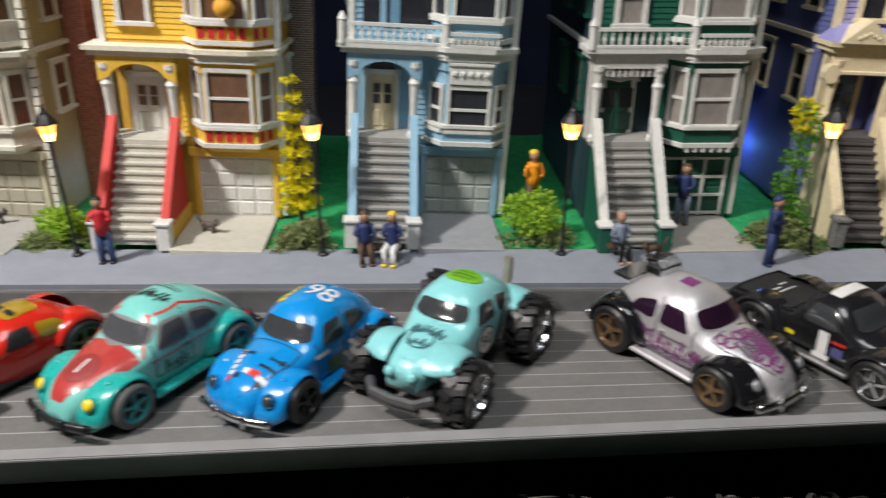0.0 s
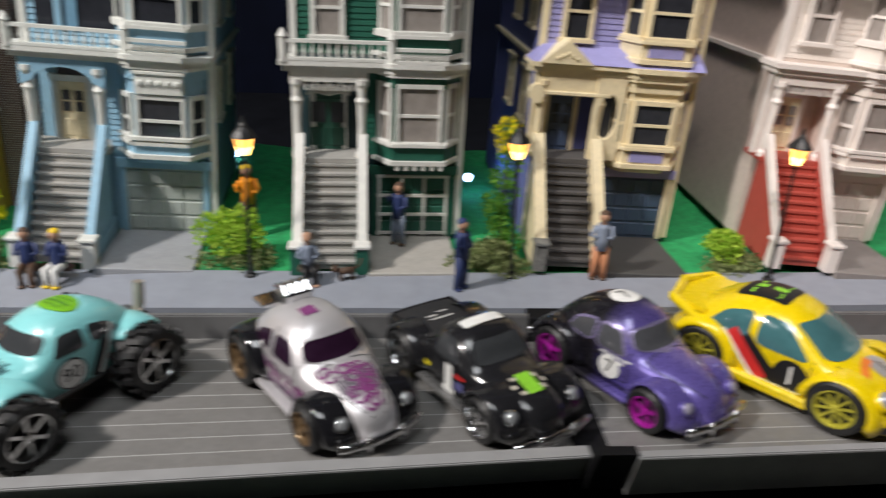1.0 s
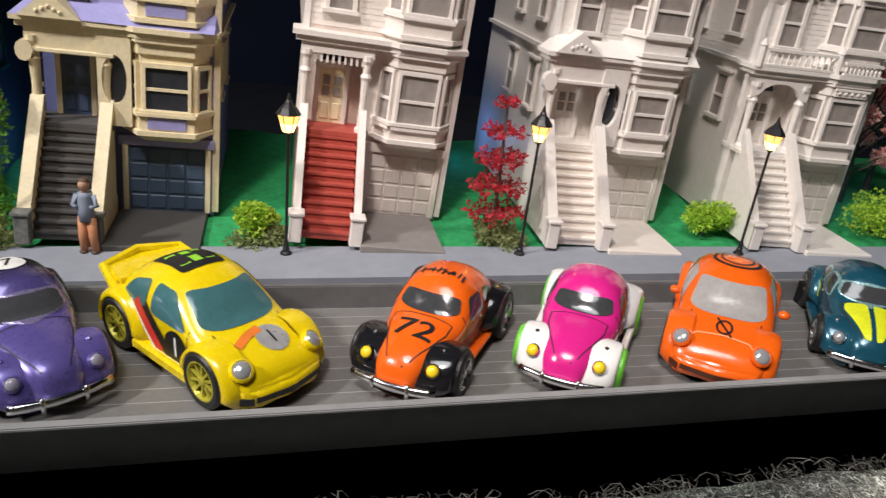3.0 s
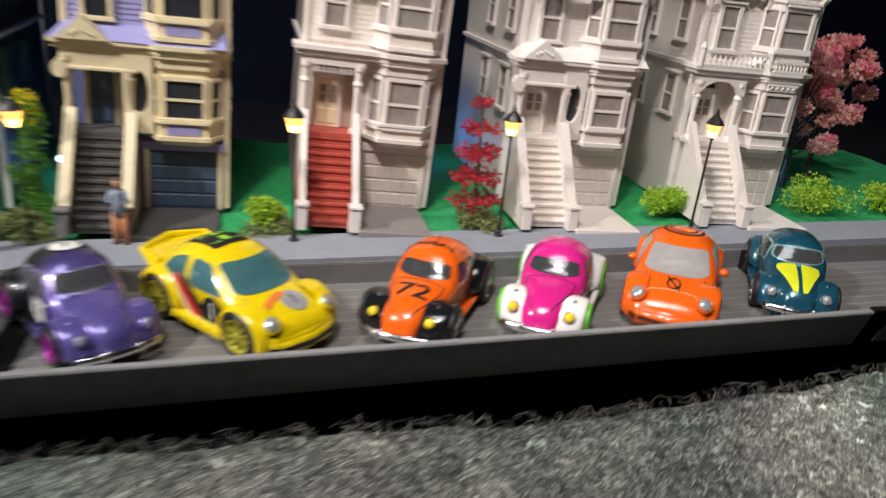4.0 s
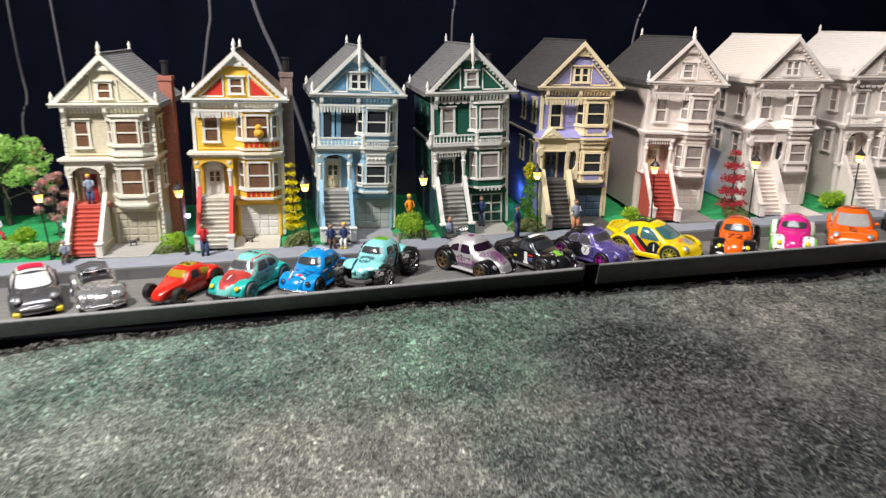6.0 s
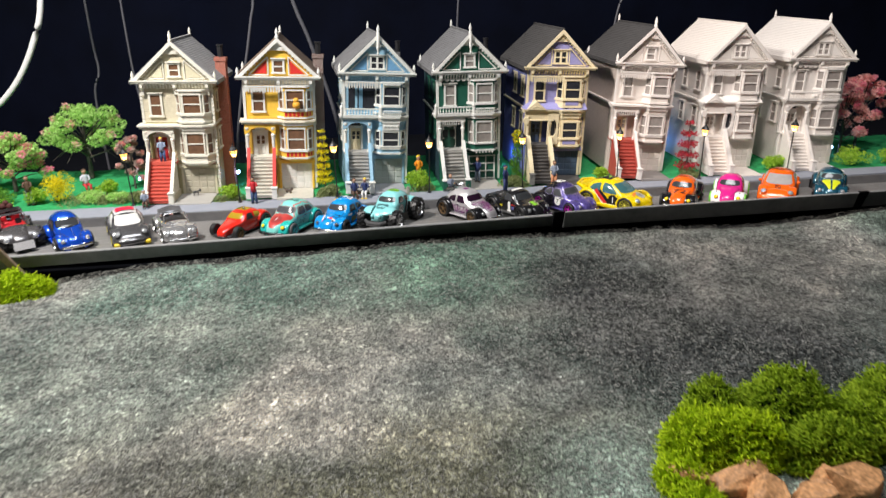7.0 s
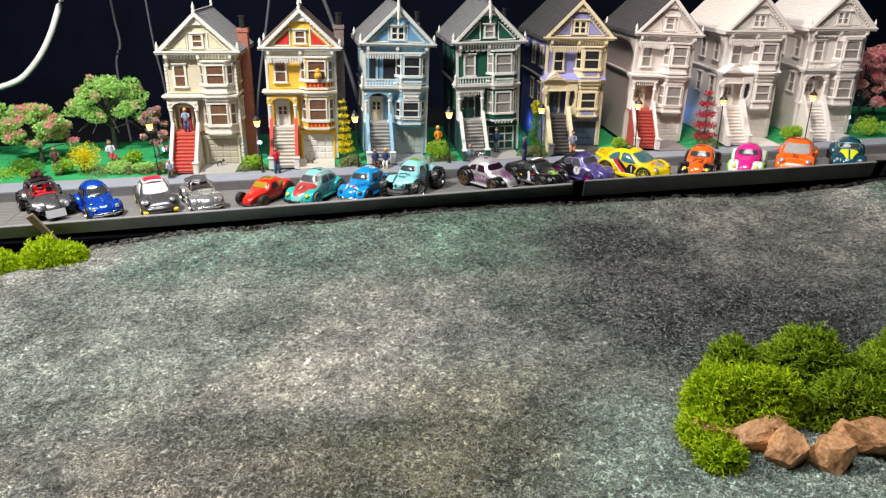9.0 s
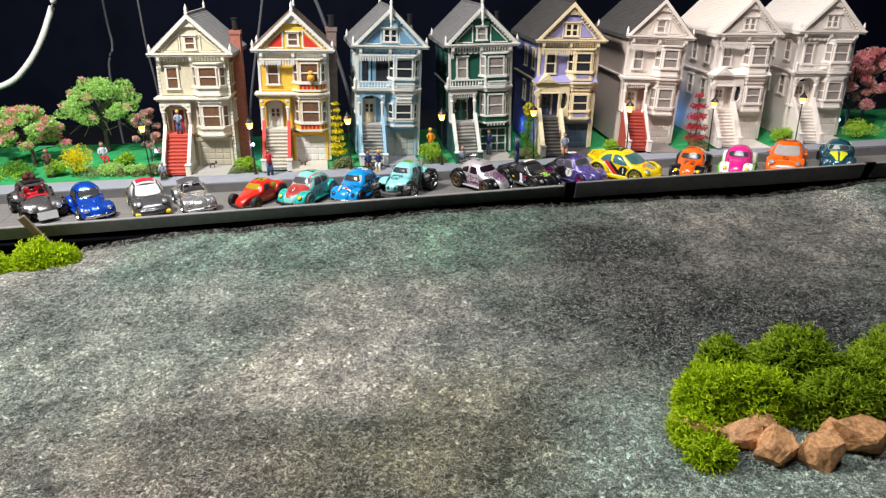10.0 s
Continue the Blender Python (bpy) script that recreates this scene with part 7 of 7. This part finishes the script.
tree(-345, 412, 3, 83, 46, LEAF_GREEN, "tall green model tree with small pink blossoms", 1, PETAL_SALMON, 9000, 0.22, 3.2, 24, 0.42, 8)
tree(-411, 362, 0, 66, 35, LEAF_GREEN, "low spreading model tree with bright pink blossoms", 2, PETAL_PINK, 6500, 0.95, 2.6, 19, 0.32, 3)
tree(-482, 392, 2, 66, 34, LEAF_GREEN, "green model tree with pink blossoms at the lawn's end", 3, PETAL_PINK, 6000, 0.4)
tree(-279, 352, 0, 60, 15, GREY_BLOOM, "thin greyish pink model tree beside the beige house", 4, PETAL_SALMON, 2600, 0.5, 1.4, 14, 0.2)
tree(566, 352, 0, 90, 27, PETAL_SALMON, "salmon pink blossoming model tree beside the last house", 5, PETAL_PINK, 5200, 0.5, 2.2, 17, 0.26)
tree(600, 372, 0, 96, 30, PETAL_SALMON, "second salmon blossoming model tree behind the hedge", 6, PETAL_PINK, 5000, 0.5)


def tiered_tree(x, y, h, tiers, r0, leaf, label, seed, size=2.2, count=850, radii=()):
    root = thing("tree", label, "model tree", pose(x * 0.001, y * 0.001, 0), "model trees")
    rg = random.Random(seed)
    bm = tube(B(), [(0, 0, -1), (0.3, 0, h * 0.5), (0, 0.2, h)], 1.1, 8, 0.4)
    cl = []
    for k in range(tiers):
        t = k / (tiers - 1)
        z = h * (0.2 + 0.78 * t)
        r = r0 * (radii[k] if radii else 1 - 0.62 * t)
        for j in range(7):
            a = 2 * math.pi * j / 7 + k
            cl.append((r * 0.62 * math.cos(a), r * 0.62 * math.sin(a), z + rg.uniform(-0.6, 0.6), r * 0.34, 0.5))
            tube(bm, [(0, 0, z - 1.5), (r * 0.8 * math.cos(a), r * 0.8 * math.sin(a), z - 0.4)], 0.32, 4, 0.5)
        cl.append((0, 0, z, r * 0.4, 0.36))
    part("trunk", bm, BARK, root)
    leafage("crown", cl, count, size, seed, leaf, root, hollow=0.2)


tiered_tree(341, 292, 61, 5, 14.0, LEAF_RED, "small crimson tiered model tree", 21, 2.4, 1300, (1.0, 0.95, 0.85, 0.7, 0.45))
tiered_tree(-65, 299, 68, 8, 9.5, LEAF_GOLD, "narrow golden tiered model shrub", 22, 2.4, 1400)
root = thing("climbing_shrub", "tall ivy-green shrub beside the lavender house", "shrub", pose(0.1455, 0.294, 0), "bushes")
rg = random.Random(23)
cl = [(rg.uniform(-4, 4), rg.uniform(-3, 3), 4 + k * 3.6, 6.0 - 0.12 * k, 0.7) for k in range(15)]
leafage("foliage", cl, 1700, 1.9, 23, LEAF_IVY, root, hollow=0.2)
leafage("golden_tip", [(0, 0, 55, 5, 0.9), (1, 0, 49, 5, 0.8)], 240, 2.0, 24, LEAF_GOLD, root, hollow=0.2)
part("stem", tube(B(), [(0, 0, -1), (0.5, 0, 30), (0, 0.4, 56)], 0.9, 6, 0.4), BARK, root)

BUSHES = [
    (-166, 287, 12, 17, LEAF_LIME, "lime green bush by the beige house", LEAF_SAGE), (-60, 283, 11, 12, LEAF_SAGE, "sage grey undergrowth beneath the golden shrub", LEAF_SAGE),
    (36, 291, 15, 22, LEAF_LIME, "large lime bush beside the blue house", LEAF_SAGE), (140, 283, 13, 12, LEAF_SAGE, "sage tufts beneath the ivy shrub", LEAF_SAGE),
    (243, 288, 12, 14, LEAF_LIME, "low green bush beside the lavender house", LEAF_SAGE), (341, 287, 11, 10, LEAF_SAGE, "sage tuft beneath the crimson tree", LEAF_SAGE),
    (449, 300, 13, 17, LEAF_LIME, "rounded lime bush between white houses", None), (548, 304, 23, 20, LEAF_LIME, "wide lime hedge bush beside the last house", None),
    (600, 306, 20, 17, LEAF_LIME, "lime hedge bush at the street's end", None), (-262, 300, 12, 10, LEAF_SAGE, "low sage tuft beside the red stairs", None),
    (-350, 312, 19, 33, LEAF_GOLD, "golden flowering bush on the lawn", None), (-370, 308, 12, 17, LEAF_LIME, "lime bush beside the golden bush", None), (-303, 330, 12, 17, LEAF_LIME, "round lime bush on the lawn", None), (-318, 312, 20, 10, LEAF_GREEN, "low green ground cover", LEAF_SAGE),
    (-412, 318, 22, 14, LEAF_IVY, "dark green shrub on the lawn", LEAF_LIME), (-452, 300, 18, 20, LEAF_LIME, "bright lime bush at the lawn's edge", LEAF_GOLD), (-285, 306, 14, 9, LEAF_GREEN, "low green ground cover by the lamp", LEAF_SAGE),
]
for k, (x, y, r, h, mt, lb, tf) in enumerate(BUSHES):
    bush(x, y, r, h, mt, lb, 40 + k, tf, 1900)

# ---------------------------------------------------------------- figurines, kept as plain shapes
SKIN = paint("painted_tan", (0.45, 0.26, 0.17), 0.6)


def figurine(x, y, z, h, label, coat, legs, hair, turn=0.0, sit=False, arms=(0.3, 0.3)):
    """A small painted figure in one mesh: legs, torso, arms, head."""
    s = h / 22.0
    bm = B()
    def limb(pts, r, taper, slot):
        n0 = len(bm.faces)
        tube(bm, [tuple(c * s for c in p) for p in pts], r * s, 7, taper)
        bm.faces.ensure_lookup_table()
        for f in bm.faces[n0:]:
            f.material_index = slot
    def lump(c, r, slot, flat=1.0):
        n0 = len(bm.faces)
        ball(bm, tuple(q * s for q in c), r * s, 2, 0, flat)
        bm.faces.ensure_lookup_table()
        for f in bm.faces[n0:]:
            f.material_index = slot
    if sit:
        for q in (-1, 1):
            limb([(q * 1.2, 0, 5.5), (q * 1.5, -4.6, 5.2), (q * 1.5, -4.9, 0.3)], 1.3, 0.8, 1)
            lump((q * 1.5, -5.4, 0.5), 1.1, 3, 0.5)
        base = 5.0
    else:
        for q in (-1, 1):
            limb([(q * 1.1, 0, 10.8), (q * 1.4, -0.3, 5.5), (q * 1.6, 0.2, 0.3)], 1.45, 0.7, 1)
            lump((q * 1.6, -0.6, 0.4), 1.1, 3, 0.5)
        base = 10.4
    limb([(0, 0, base - 0.4), (0, 0, base + 3), (0, 0.2, base + 6.4), (0, 0.2, base + 7.6)], 2.3, 0.85, 0)
    for q, a in zip((-1, 1), arms):
        limb([(q * 2.2, 0.2, base + 6.9), (q * 3.2, -0.4, base + 4.0), (q * (1.2 + a * 2), -2.2 + a, base + 2.6 + 3 * a)], 0.85, 0.8, 0)
    limb([(0, 0.2, base + 7.2), (0, 0, base + 9.0)], 0.8, 1.0, 2)
    lump((0, 0, base + 9.9), 1.55, 2, 1.15)
    lump((0, 0.3, base + 10.7), 1.55, 3, 0.8)
    me = finish(bm, True)
    for mt in (coat, legs, SKIN, hair):
        me.materials.append(mt)
    ob = new("figurine", me)
    ob.matrix_world = pose(x * 0.001, y * 0.001, z * 0.001, 0, 0, turn)
    return tagged(ob, label, "figurine", "street figurines")


NAVY = paint("navy_cloth_paint", (0.02, 0.035, 0.12), 0.6)
DENIM = paint("denim_paint", (0.05, 0.09, 0.20), 0.6)
BROWN = paint("brown_paint", (0.09, 0.05, 0.03), 0.6)
REDC = paint("red_cloth_paint", (0.50, 0.02, 0.03), 0.6)
ORANGE = paint("orange_cloth_paint", (0.85, 0.30, 0.01), 0.6)
YEL = paint("yellow_cap_paint", (0.80, 0.55, 0.02), 0.6)
TANC = paint("orange_tan_paint", (0.55, 0.24, 0.12), 0.6)
GREYC = paint("grey_blue_cloth_paint", (0.22, 0.26, 0.34), 0.6)
PALE_CLOTH = paint("slate_cloth_paint", (0.25, 0.31, 0.42), 0.6)
PALE_TOP = paint("pale_grey_cloth_paint", (0.50, 0.54, 0.60), 0.6)
figurine(-136.7, 264.5, 0.6, 28, "red-jacketed figurine in jeans standing on the sidewalk", REDC, DENIM, INK, 5, False, (0.7, 0.7))
figurine(-33.4, 267, 0.6, 27.5, "seated figurine in navy shirt and brown trousers", NAVY, BROWN, BROWN, 10, True, (0.6, 0.4))
figurine(-22.4, 266.5, 0.6, 27.5, "seated figurine in blue shirt and white trousers with yellow hair", NAVY, PRINT_WHITE, YEL, -12, True, (0.5, 0.6))
solid("bench", box(B(), -9, 9, -1.5, 2.5, 3.2, 5.0, 0.3), BROWN, "low brown seat under two seated figurines", "bench", m=pose(-0.028, 0.2692, 0.0006))
figurine(38.5, 314, 1, 31, "orange-coated figurine with yellow hat behind the bush", ORANGE, BROWN, YEL, 25, False, (1.2, 0.2))
figurine(68.5, 268, 0.6, 26, "seated grey-blue figurine by the green house stairs", GREYC, INK, SKIN, 15, True)
solid("bench", box(B(), -4, 4, -1.5, 2.5, 3.2, 4.8, 0.3), BROWN, "small brown seat under a seated figurine", "bench", m=pose(0.0685, 0.270, 0.0006))
figurine(103, 301, 2, 27.5, "figurine in navy coat and grey trousers on the driveway", NAVY, GREYC, BROWN, -30, False, (1.3, 0.2))
figurine(126.4, 261.5, 0.6, 28.5, "figurine in dark navy uniform standing on the sidewalk", NAVY, NAVY, NAVY, 50, False, (0.6, 0.2))
figurine(182, 271, 0.6, 28.5, "figurine in grey top and orange-tan trousers by dark stairs", GREYC, TANC, BROWN, -10, False, (0.4, 0.4))
figurine(-247.0, 269.5, 0.6, 25, "seated grey figurine by the red stairs", GREYC, BROWN, GREYC, 10, True)
solid("bench", box(B(), -4, 4, -1.5, 2.5, 3.2, 4.8, 0.3), BROWN, "small brown seat at the red stairs", "bench", m=pose(-0.247, 0.2715, 0.0006))
figurine(-373.5, 306, 0, 31, "brown-topped figurine standing on the lawn", BROWN, GREYC, BROWN, 0)
figurine(-331, 350, 0, 34, "figurine in pale grey top and red trousers bending on the lawn", PALE_TOP, REDC, BROWN, 40, True)
figurine(-232.5, 307, 38.4, 27, "doll in grey-blue overalls standing in the red doorway", PALE_CLOTH, DENIM, YEL, 0)


def cat(x, y, z, label, mat, turn):
    bm = B()
    for q in ((-2.2, 0.8), (-2.2, -0.8), (2.4, 0.8), (2.4, -0.8)):
        tube(bm, [(q[0], q[1], 0), (q[0], q[1], 3)], 0.5, 6)
    tube(bm, [(-3, 0, 3.6), (0, 0, 3.9), (3, 0, 3.8)], 1.5, 8, 0.9)
    ball(bm, (4.4, 0, 5.2), 1.5, 2)
    for q in (-0.8, 0.8):
        tube(bm, [(4.4, q, 6.2), (4.4, q * 1.1, 7.4)], 0.5, 5, 0.2)
    tube(bm, [(-3.6, 0, 4.2), (-5.4, 0, 6.0), (-5.8, 0.5, 8.4)], 0.5, 6, 0.6)
    solid("animal_figurine", bm, mat, label, "figurine", "small animal figurines", m=pose(x * 0.001, y * 0.001, z * 0.001, 0, 0, turn), smooth=True)


cat(-203, 303, 2.0, "black and grey cat shape on the driveway", paint("black_grey_fur_paint", (0.05, 0.05, 0.055), 0.6, vary=0.8, scale=300), 10)
cat(-104, 292, 2.0, "brown and white cat shape on the pale driveway", paint("brown_white_fur_paint", (0.13, 0.10, 0.085), 0.6, vary=0.8, scale=300), -25)
cat(83, 269, 0.6, "brown dog shape sitting on the sidewalk", BROWN, 200)
bm = B()
ball(bm, (0, 0, 0), 4.2, 2)
ball(bm, (0, 0, 4.6), 3.0, 2)
solid("toy_bear", bm, paint("golden_plush_paint", (0.75, 0.36, 0.03), 0.6), "round golden toy shape at the bay window", "toy", m=pose(-0.0885, 0.3005, 0.0945), smooth=True)

# ---------------------------------------------------------------- moss, rocks and the lawn's foreground
ROCK = paint("tan_sandstone", (0.54, 0.28, 0.125), 0.55, vary=0.55, scale=130, bump=1.0, fine=4)


def rock(x, y, sx, sy, sz, seed, turn):
    """An angular split pebble: a rough lump cut by flat planes."""
    rg = random.Random(seed)
    bm = B()
    bmesh.ops.create_icosphere(bm, subdivisions=4, radius=1.0)
    cuts = [(Vector((rg.gauss(0, 1), rg.gauss(0, 1), rg.gauss(0, 0.7))).normalized(), rg.uniform(0.55, 0.8)) for _ in range(14)]
    cuts.append((Vector((rg.uniform(-0.2, 0.2), rg.uniform(-0.5, 0.1), 1)).normalized(), rg.uniform(0.45, 0.6)))
    for v in bm.verts:
        v.co *= 1.15
        for nrm, d in cuts:
            k = v.co.dot(nrm) + 0.05 * noise.noise(v.co * 2.5 + Vector((seed * 3, 0, 0)))
            if k > d:
                v.co -= nrm * (k - d)
        v.co *= 1 + 0.035 * noise.noise(v.co * 5 + Vector((seed, 0, 0))) + 0.02 * noise.noise(v.co * 13)
        v.co = Vector((v.co.x * sx, v.co.y * sy, v.co.z * sz))
    solid("rock", bm, ROCK, "rough tan sandstone pebble at the moss bed", "rock", "pebble edging", m=pose(x * 0.001, y * 0.001, (hill_z(x, y) + sz * 0.42) * 0.001, 0, 0, turn))


for k, (x, y, sx, sy, sz, tn) in enumerate(((133, -186, 17, 11, 13, -25), (149, -193, 18, 11, 13, -22), (166, -188, 13, 9, 14, 20), (164, -206, 17, 13, 16, 12), (185, -210, 17, 13, 16, -8), (211, -203, 20, 14, 18, 18), (240, -207, 19, 13, 15, -5), (198, -196, 9, 8, 12, 40))):
    rock(x, y - 3, sx * 0.88, sy * 0.9, sz * 0.85, k + 3, tn)

LICHEN = leaf_paint("lime_reindeer_moss", (0.26, 0.42, 0.008), (0.76, 0.92, 0.03), 0.7)
LICHEN_DARK = leaf_paint("olive_reindeer_moss", (0.15, 0.27, 0.008), (0.50, 0.66, 0.04), 0.7)


def strands(verts, faces, c, d, rg, length, width):
    """One thin forked sprig of moss as bent three-sided bars."""
    def bar(p, q, w0, w1):
        t = (q - p).normalized()
        a = t.cross(Vector((0.3, 0.5, 0.8))).normalized()
        b = t.cross(a)
        k = len(verts)
        for o, w in ((p, w0), (q, w1)):
            for j in range(3):
                an = 2.094 * j
                verts.append(o + (a * math.cos(an) + b * math.sin(an)) * w)
        for j in range(3):
            faces.append((k + j, k + (j + 1) % 3, k + 3 + (j + 1) % 3, k + 3 + j))
    j = lambda: Vector((rg.gauss(0, 1), rg.gauss(0, 1), rg.gauss(0, 1)))
    m = c + (d + 0.9 * j()).normalized() * length * 0.45
    bar(c, m, width, width * 0.9)
    for _ in range(2):
        n = m + (d + 1.0 * j()).normalized() * length * 0.4
        bar(m, n, width * 0.85, width * 0.7)
        if rg.random() < 0.6:
            bar(n, n + (d + 1.3 * j()).normalized() * length * 0.3, width * 0.7, width * 0.45)


def moss_clump(x, y, rx, ry, h, n, mat, seed, label, fine=1.0):
    rg = random.Random(seed)
    root = thing("moss_clump", label, "moss", pose(x * 0.001, y * 0.001, hill_z(x, y) * 0.001), "moss clumps")
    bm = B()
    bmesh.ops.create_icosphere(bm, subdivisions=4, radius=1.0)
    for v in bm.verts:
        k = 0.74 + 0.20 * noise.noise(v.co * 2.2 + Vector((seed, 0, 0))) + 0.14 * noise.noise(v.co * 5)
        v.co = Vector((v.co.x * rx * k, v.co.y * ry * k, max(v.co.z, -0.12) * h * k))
    # filler lump painted near black for the shade deep between sprigs
    part("moss_core", bm, paint("shade_moss_core", (0.02, 0.036, 0.004), 0.95, vary=0.5, scale=250, bump=1.0), root)
    verts, faces = [], []
    for _ in range(n):
        d = Vector((rg.gauss(0, 1), rg.gauss(0, 1), rg.gauss(0, 0.8)))
        d.z = abs(d.z) if rg.random() < 0.85 else -0.1 * abs(d.z)
        d.normalize()
        k = (0.78 + 0.20 * noise.noise(d * 2.2 + Vector((seed, 0, 0))) + 0.14 * noise.noise(d * 5)) * rg.uniform(0.90, 1.06)
        strands(verts, faces, Vector((d.x * rx * k, d.y * ry * k, d.z * h * k)), d, rg, 7.6 * fine, 0.5 * fine)
    ob = new("moss_sprig_mass", from_lists("moss_sprig_mass", verts, faces, mat))
    ob.parent = root


for k, (x, y, rx, ry, h, n, mt, lb) in enumerate((
        (147, -168, 20, 20, 29, 2600, LICHEN, "bright lime reindeer moss heap beside pebbles"), (131, -186, 12, 14, 13, 900, LICHEN, "low lime moss spilling over the mat"),
        (167, -172, 24, 18, 30, 2400, LICHEN, "bright lime reindeer moss mound"), (209, -148, 27, 28, 38, 3000, LICHEN_DARK, "tall olive moss mound in the corner"),
        (212, -182, 24, 16, 30, 2200, LICHEN_DARK, "olive moss tucked behind pebbles"), (243, -165, 26, 24, 29, 2200, LICHEN_DARK, "olive moss mound above pebbles"), (275, -150, 28, 28, 34, 2000, LICHEN_DARK, "olive moss mound at the corner's edge"),
        (168, -136, 14, 13, 28, 800, LICHEN_DARK, "small dark moss tuft behind the mound"), (131, -204, 10, 8, 9, 420, LICHEN, "small lime moss sprig over a pebble"), (-316, 108, 18, 14, 21, 1900, LICHEN, "lime moss clump below the road wall"), (-297, 110, 12, 10, 13, 1000, LICHEN, "small lime moss clump by the road wall"), (-352, 103, 16, 13, 16, 1100, LICHEN, "lime moss clump at the mat's corner"))):
    moss_clump(x, y, rx, ry, h, n, mt, 100 + k, lb)

bm = B()
box(bm, -3.2, 3.2, -1.6, 1.6, -10, 24, 0.4)
solid("wooden_stake", bm, paint("weathered_stake_wood", (0.22, 0.16, 0.11), 0.85, vary=0.4), "short weathered wooden stake leaning on the road wall", "stake", m=pose(-0.3150, 0.1215, -0.005, 12, -26, 0))

# ---------------------------------------------------------------- loose fibres on the mat
rg = random.Random(77)


def fibres(n, lo, hi, mat, edge=False):
    verts, faces = [], []
    for _ in range(n):
        if edge:
            x = rg.uniform(-420, 520)
            y = hill_edge(x) - 2.0 - abs(rg.gauss(0, 6))
        else:
            x, y = rg.uniform(-330, 430), 140 - 430 * rg.random() ** 1.0
        z = hill_z(x, y) + 0.3
        a = rg.uniform(0, 6.28)
        ln, w = rg.uniform(lo, hi), rg.uniform(0.07, 0.15)
        bend = rg.uniform(-2.6, 2.6)
        lift = rg.uniform(0.2, 1.5 if not edge else 3.5)
        k = len(verts)
        for j in range(5):
            t = j / 4
            an = a + bend * (t - 0.5)
            px, py = x + ln * (t - 0.5) * math.cos(an), y + ln * (t - 0.5) * math.sin(an)
            pz = z + lift * math.sin(math.pi * (t * 0.8 + 0.1))
            sx, sy = -math.sin(an) * w, math.cos(an) * w
            verts += [(px + sx, py + sy, pz), (px - sx, py - sy, pz + 0.08)]
        for j in range(4):
            q = k + 2 * j
            faces.append((q, q + 1, q + 3, q + 2))
    return tagged(new("mat_fibres", from_lists("mat_fibres", verts, faces, mat)), "loose curled grey fibres on the felt mat", "fibres", kind="stuff")


fibres(80000, 1.6, 5.0, leaf_paint("grey_fibre", (0.05, 0.055, 0.05), (0.72, 0.72, 0.67), 0.9))
fibres(2200, 3, 9, leaf_paint("dull_edge_fibre", (0.02, 0.022, 0.02), (0.26, 0.25, 0.23), 0.9), True)

# ---------------------------------------------------------------- cables behind the houses


def cable(pts, r, mat, label):
    p = [Vector(q) for q in pts]
    path = []
    for i in range(len(p) - 1):
        a, b, c, d = p[max(i - 1, 0)], p[i], p[i + 1], p[min(i + 2, len(p) - 1)]
        for j in range(8):
            t = j / 8
            path.append(0.5 * ((2 * b) + (c - a) * t + (2 * a - 5 * b + 4 * c - d) * t * t + (3 * b - a - 3 * c + d) * t**3))
    path.append(p[-1])
    solid("cable", tube(B(), path, r, 8), mat, label, "cable", "hanging cables", smooth=True)


GREY_CABLE = paint("dark_grey_cable", (0.10, 0.10, 0.115), 0.5)
cable([(-600, 450, 60), (-479, 450, 74), (-434, 450, 99), (-397, 450, 153), (-375, 450, 220), (-350, 450, 420)], 3.6, paint("white_cable", (0.75, 0.75, 0.75), 0.4), "thick white cable looping up behind the trees")
cable([(-363, 550, 420), (-363, 550, 166), (-361, 550, 112), (-371, 550, 75), (-372, 560, -60)], 1.6, GREY_CABLE, "thin grey cable hanging behind the lawn")
cable([(-322, 550, 420), (-319, 550, 164), (-317, 550, 100), (-313, 550, 54), (-312, 560, -60)], 1.4, GREY_CABLE, "thin grey cable hanging beside the beige house")
cable([(-140, 470, 420), (-101, 470, 215), (-79, 470, 145), (-54, 470, 52), (-40, 470, -60)], 2.4, GREY_CABLE, "grey cable slanting down behind the blue house")
cable([(-146, 500, 420), (-146, 500, 217), (-154, 500, 163), (-184, 500, 28), (-188, 510, -60)], 1.8, GREY_CABLE, "grey cable hanging behind the yellow house")
cable([(118, 500, 420), (114, 500, 212), (110, 500, 175), (100, 510, -60)], 1.4, GREY_CABLE, "thin grey cable hanging behind the green house")
cable([(390, 500, 420), (336, 500, 208), (321, 500, 160), (290, 510, -60)], 1.4, GREY_CABLE, "thin grey cable slanting down behind the white houses")
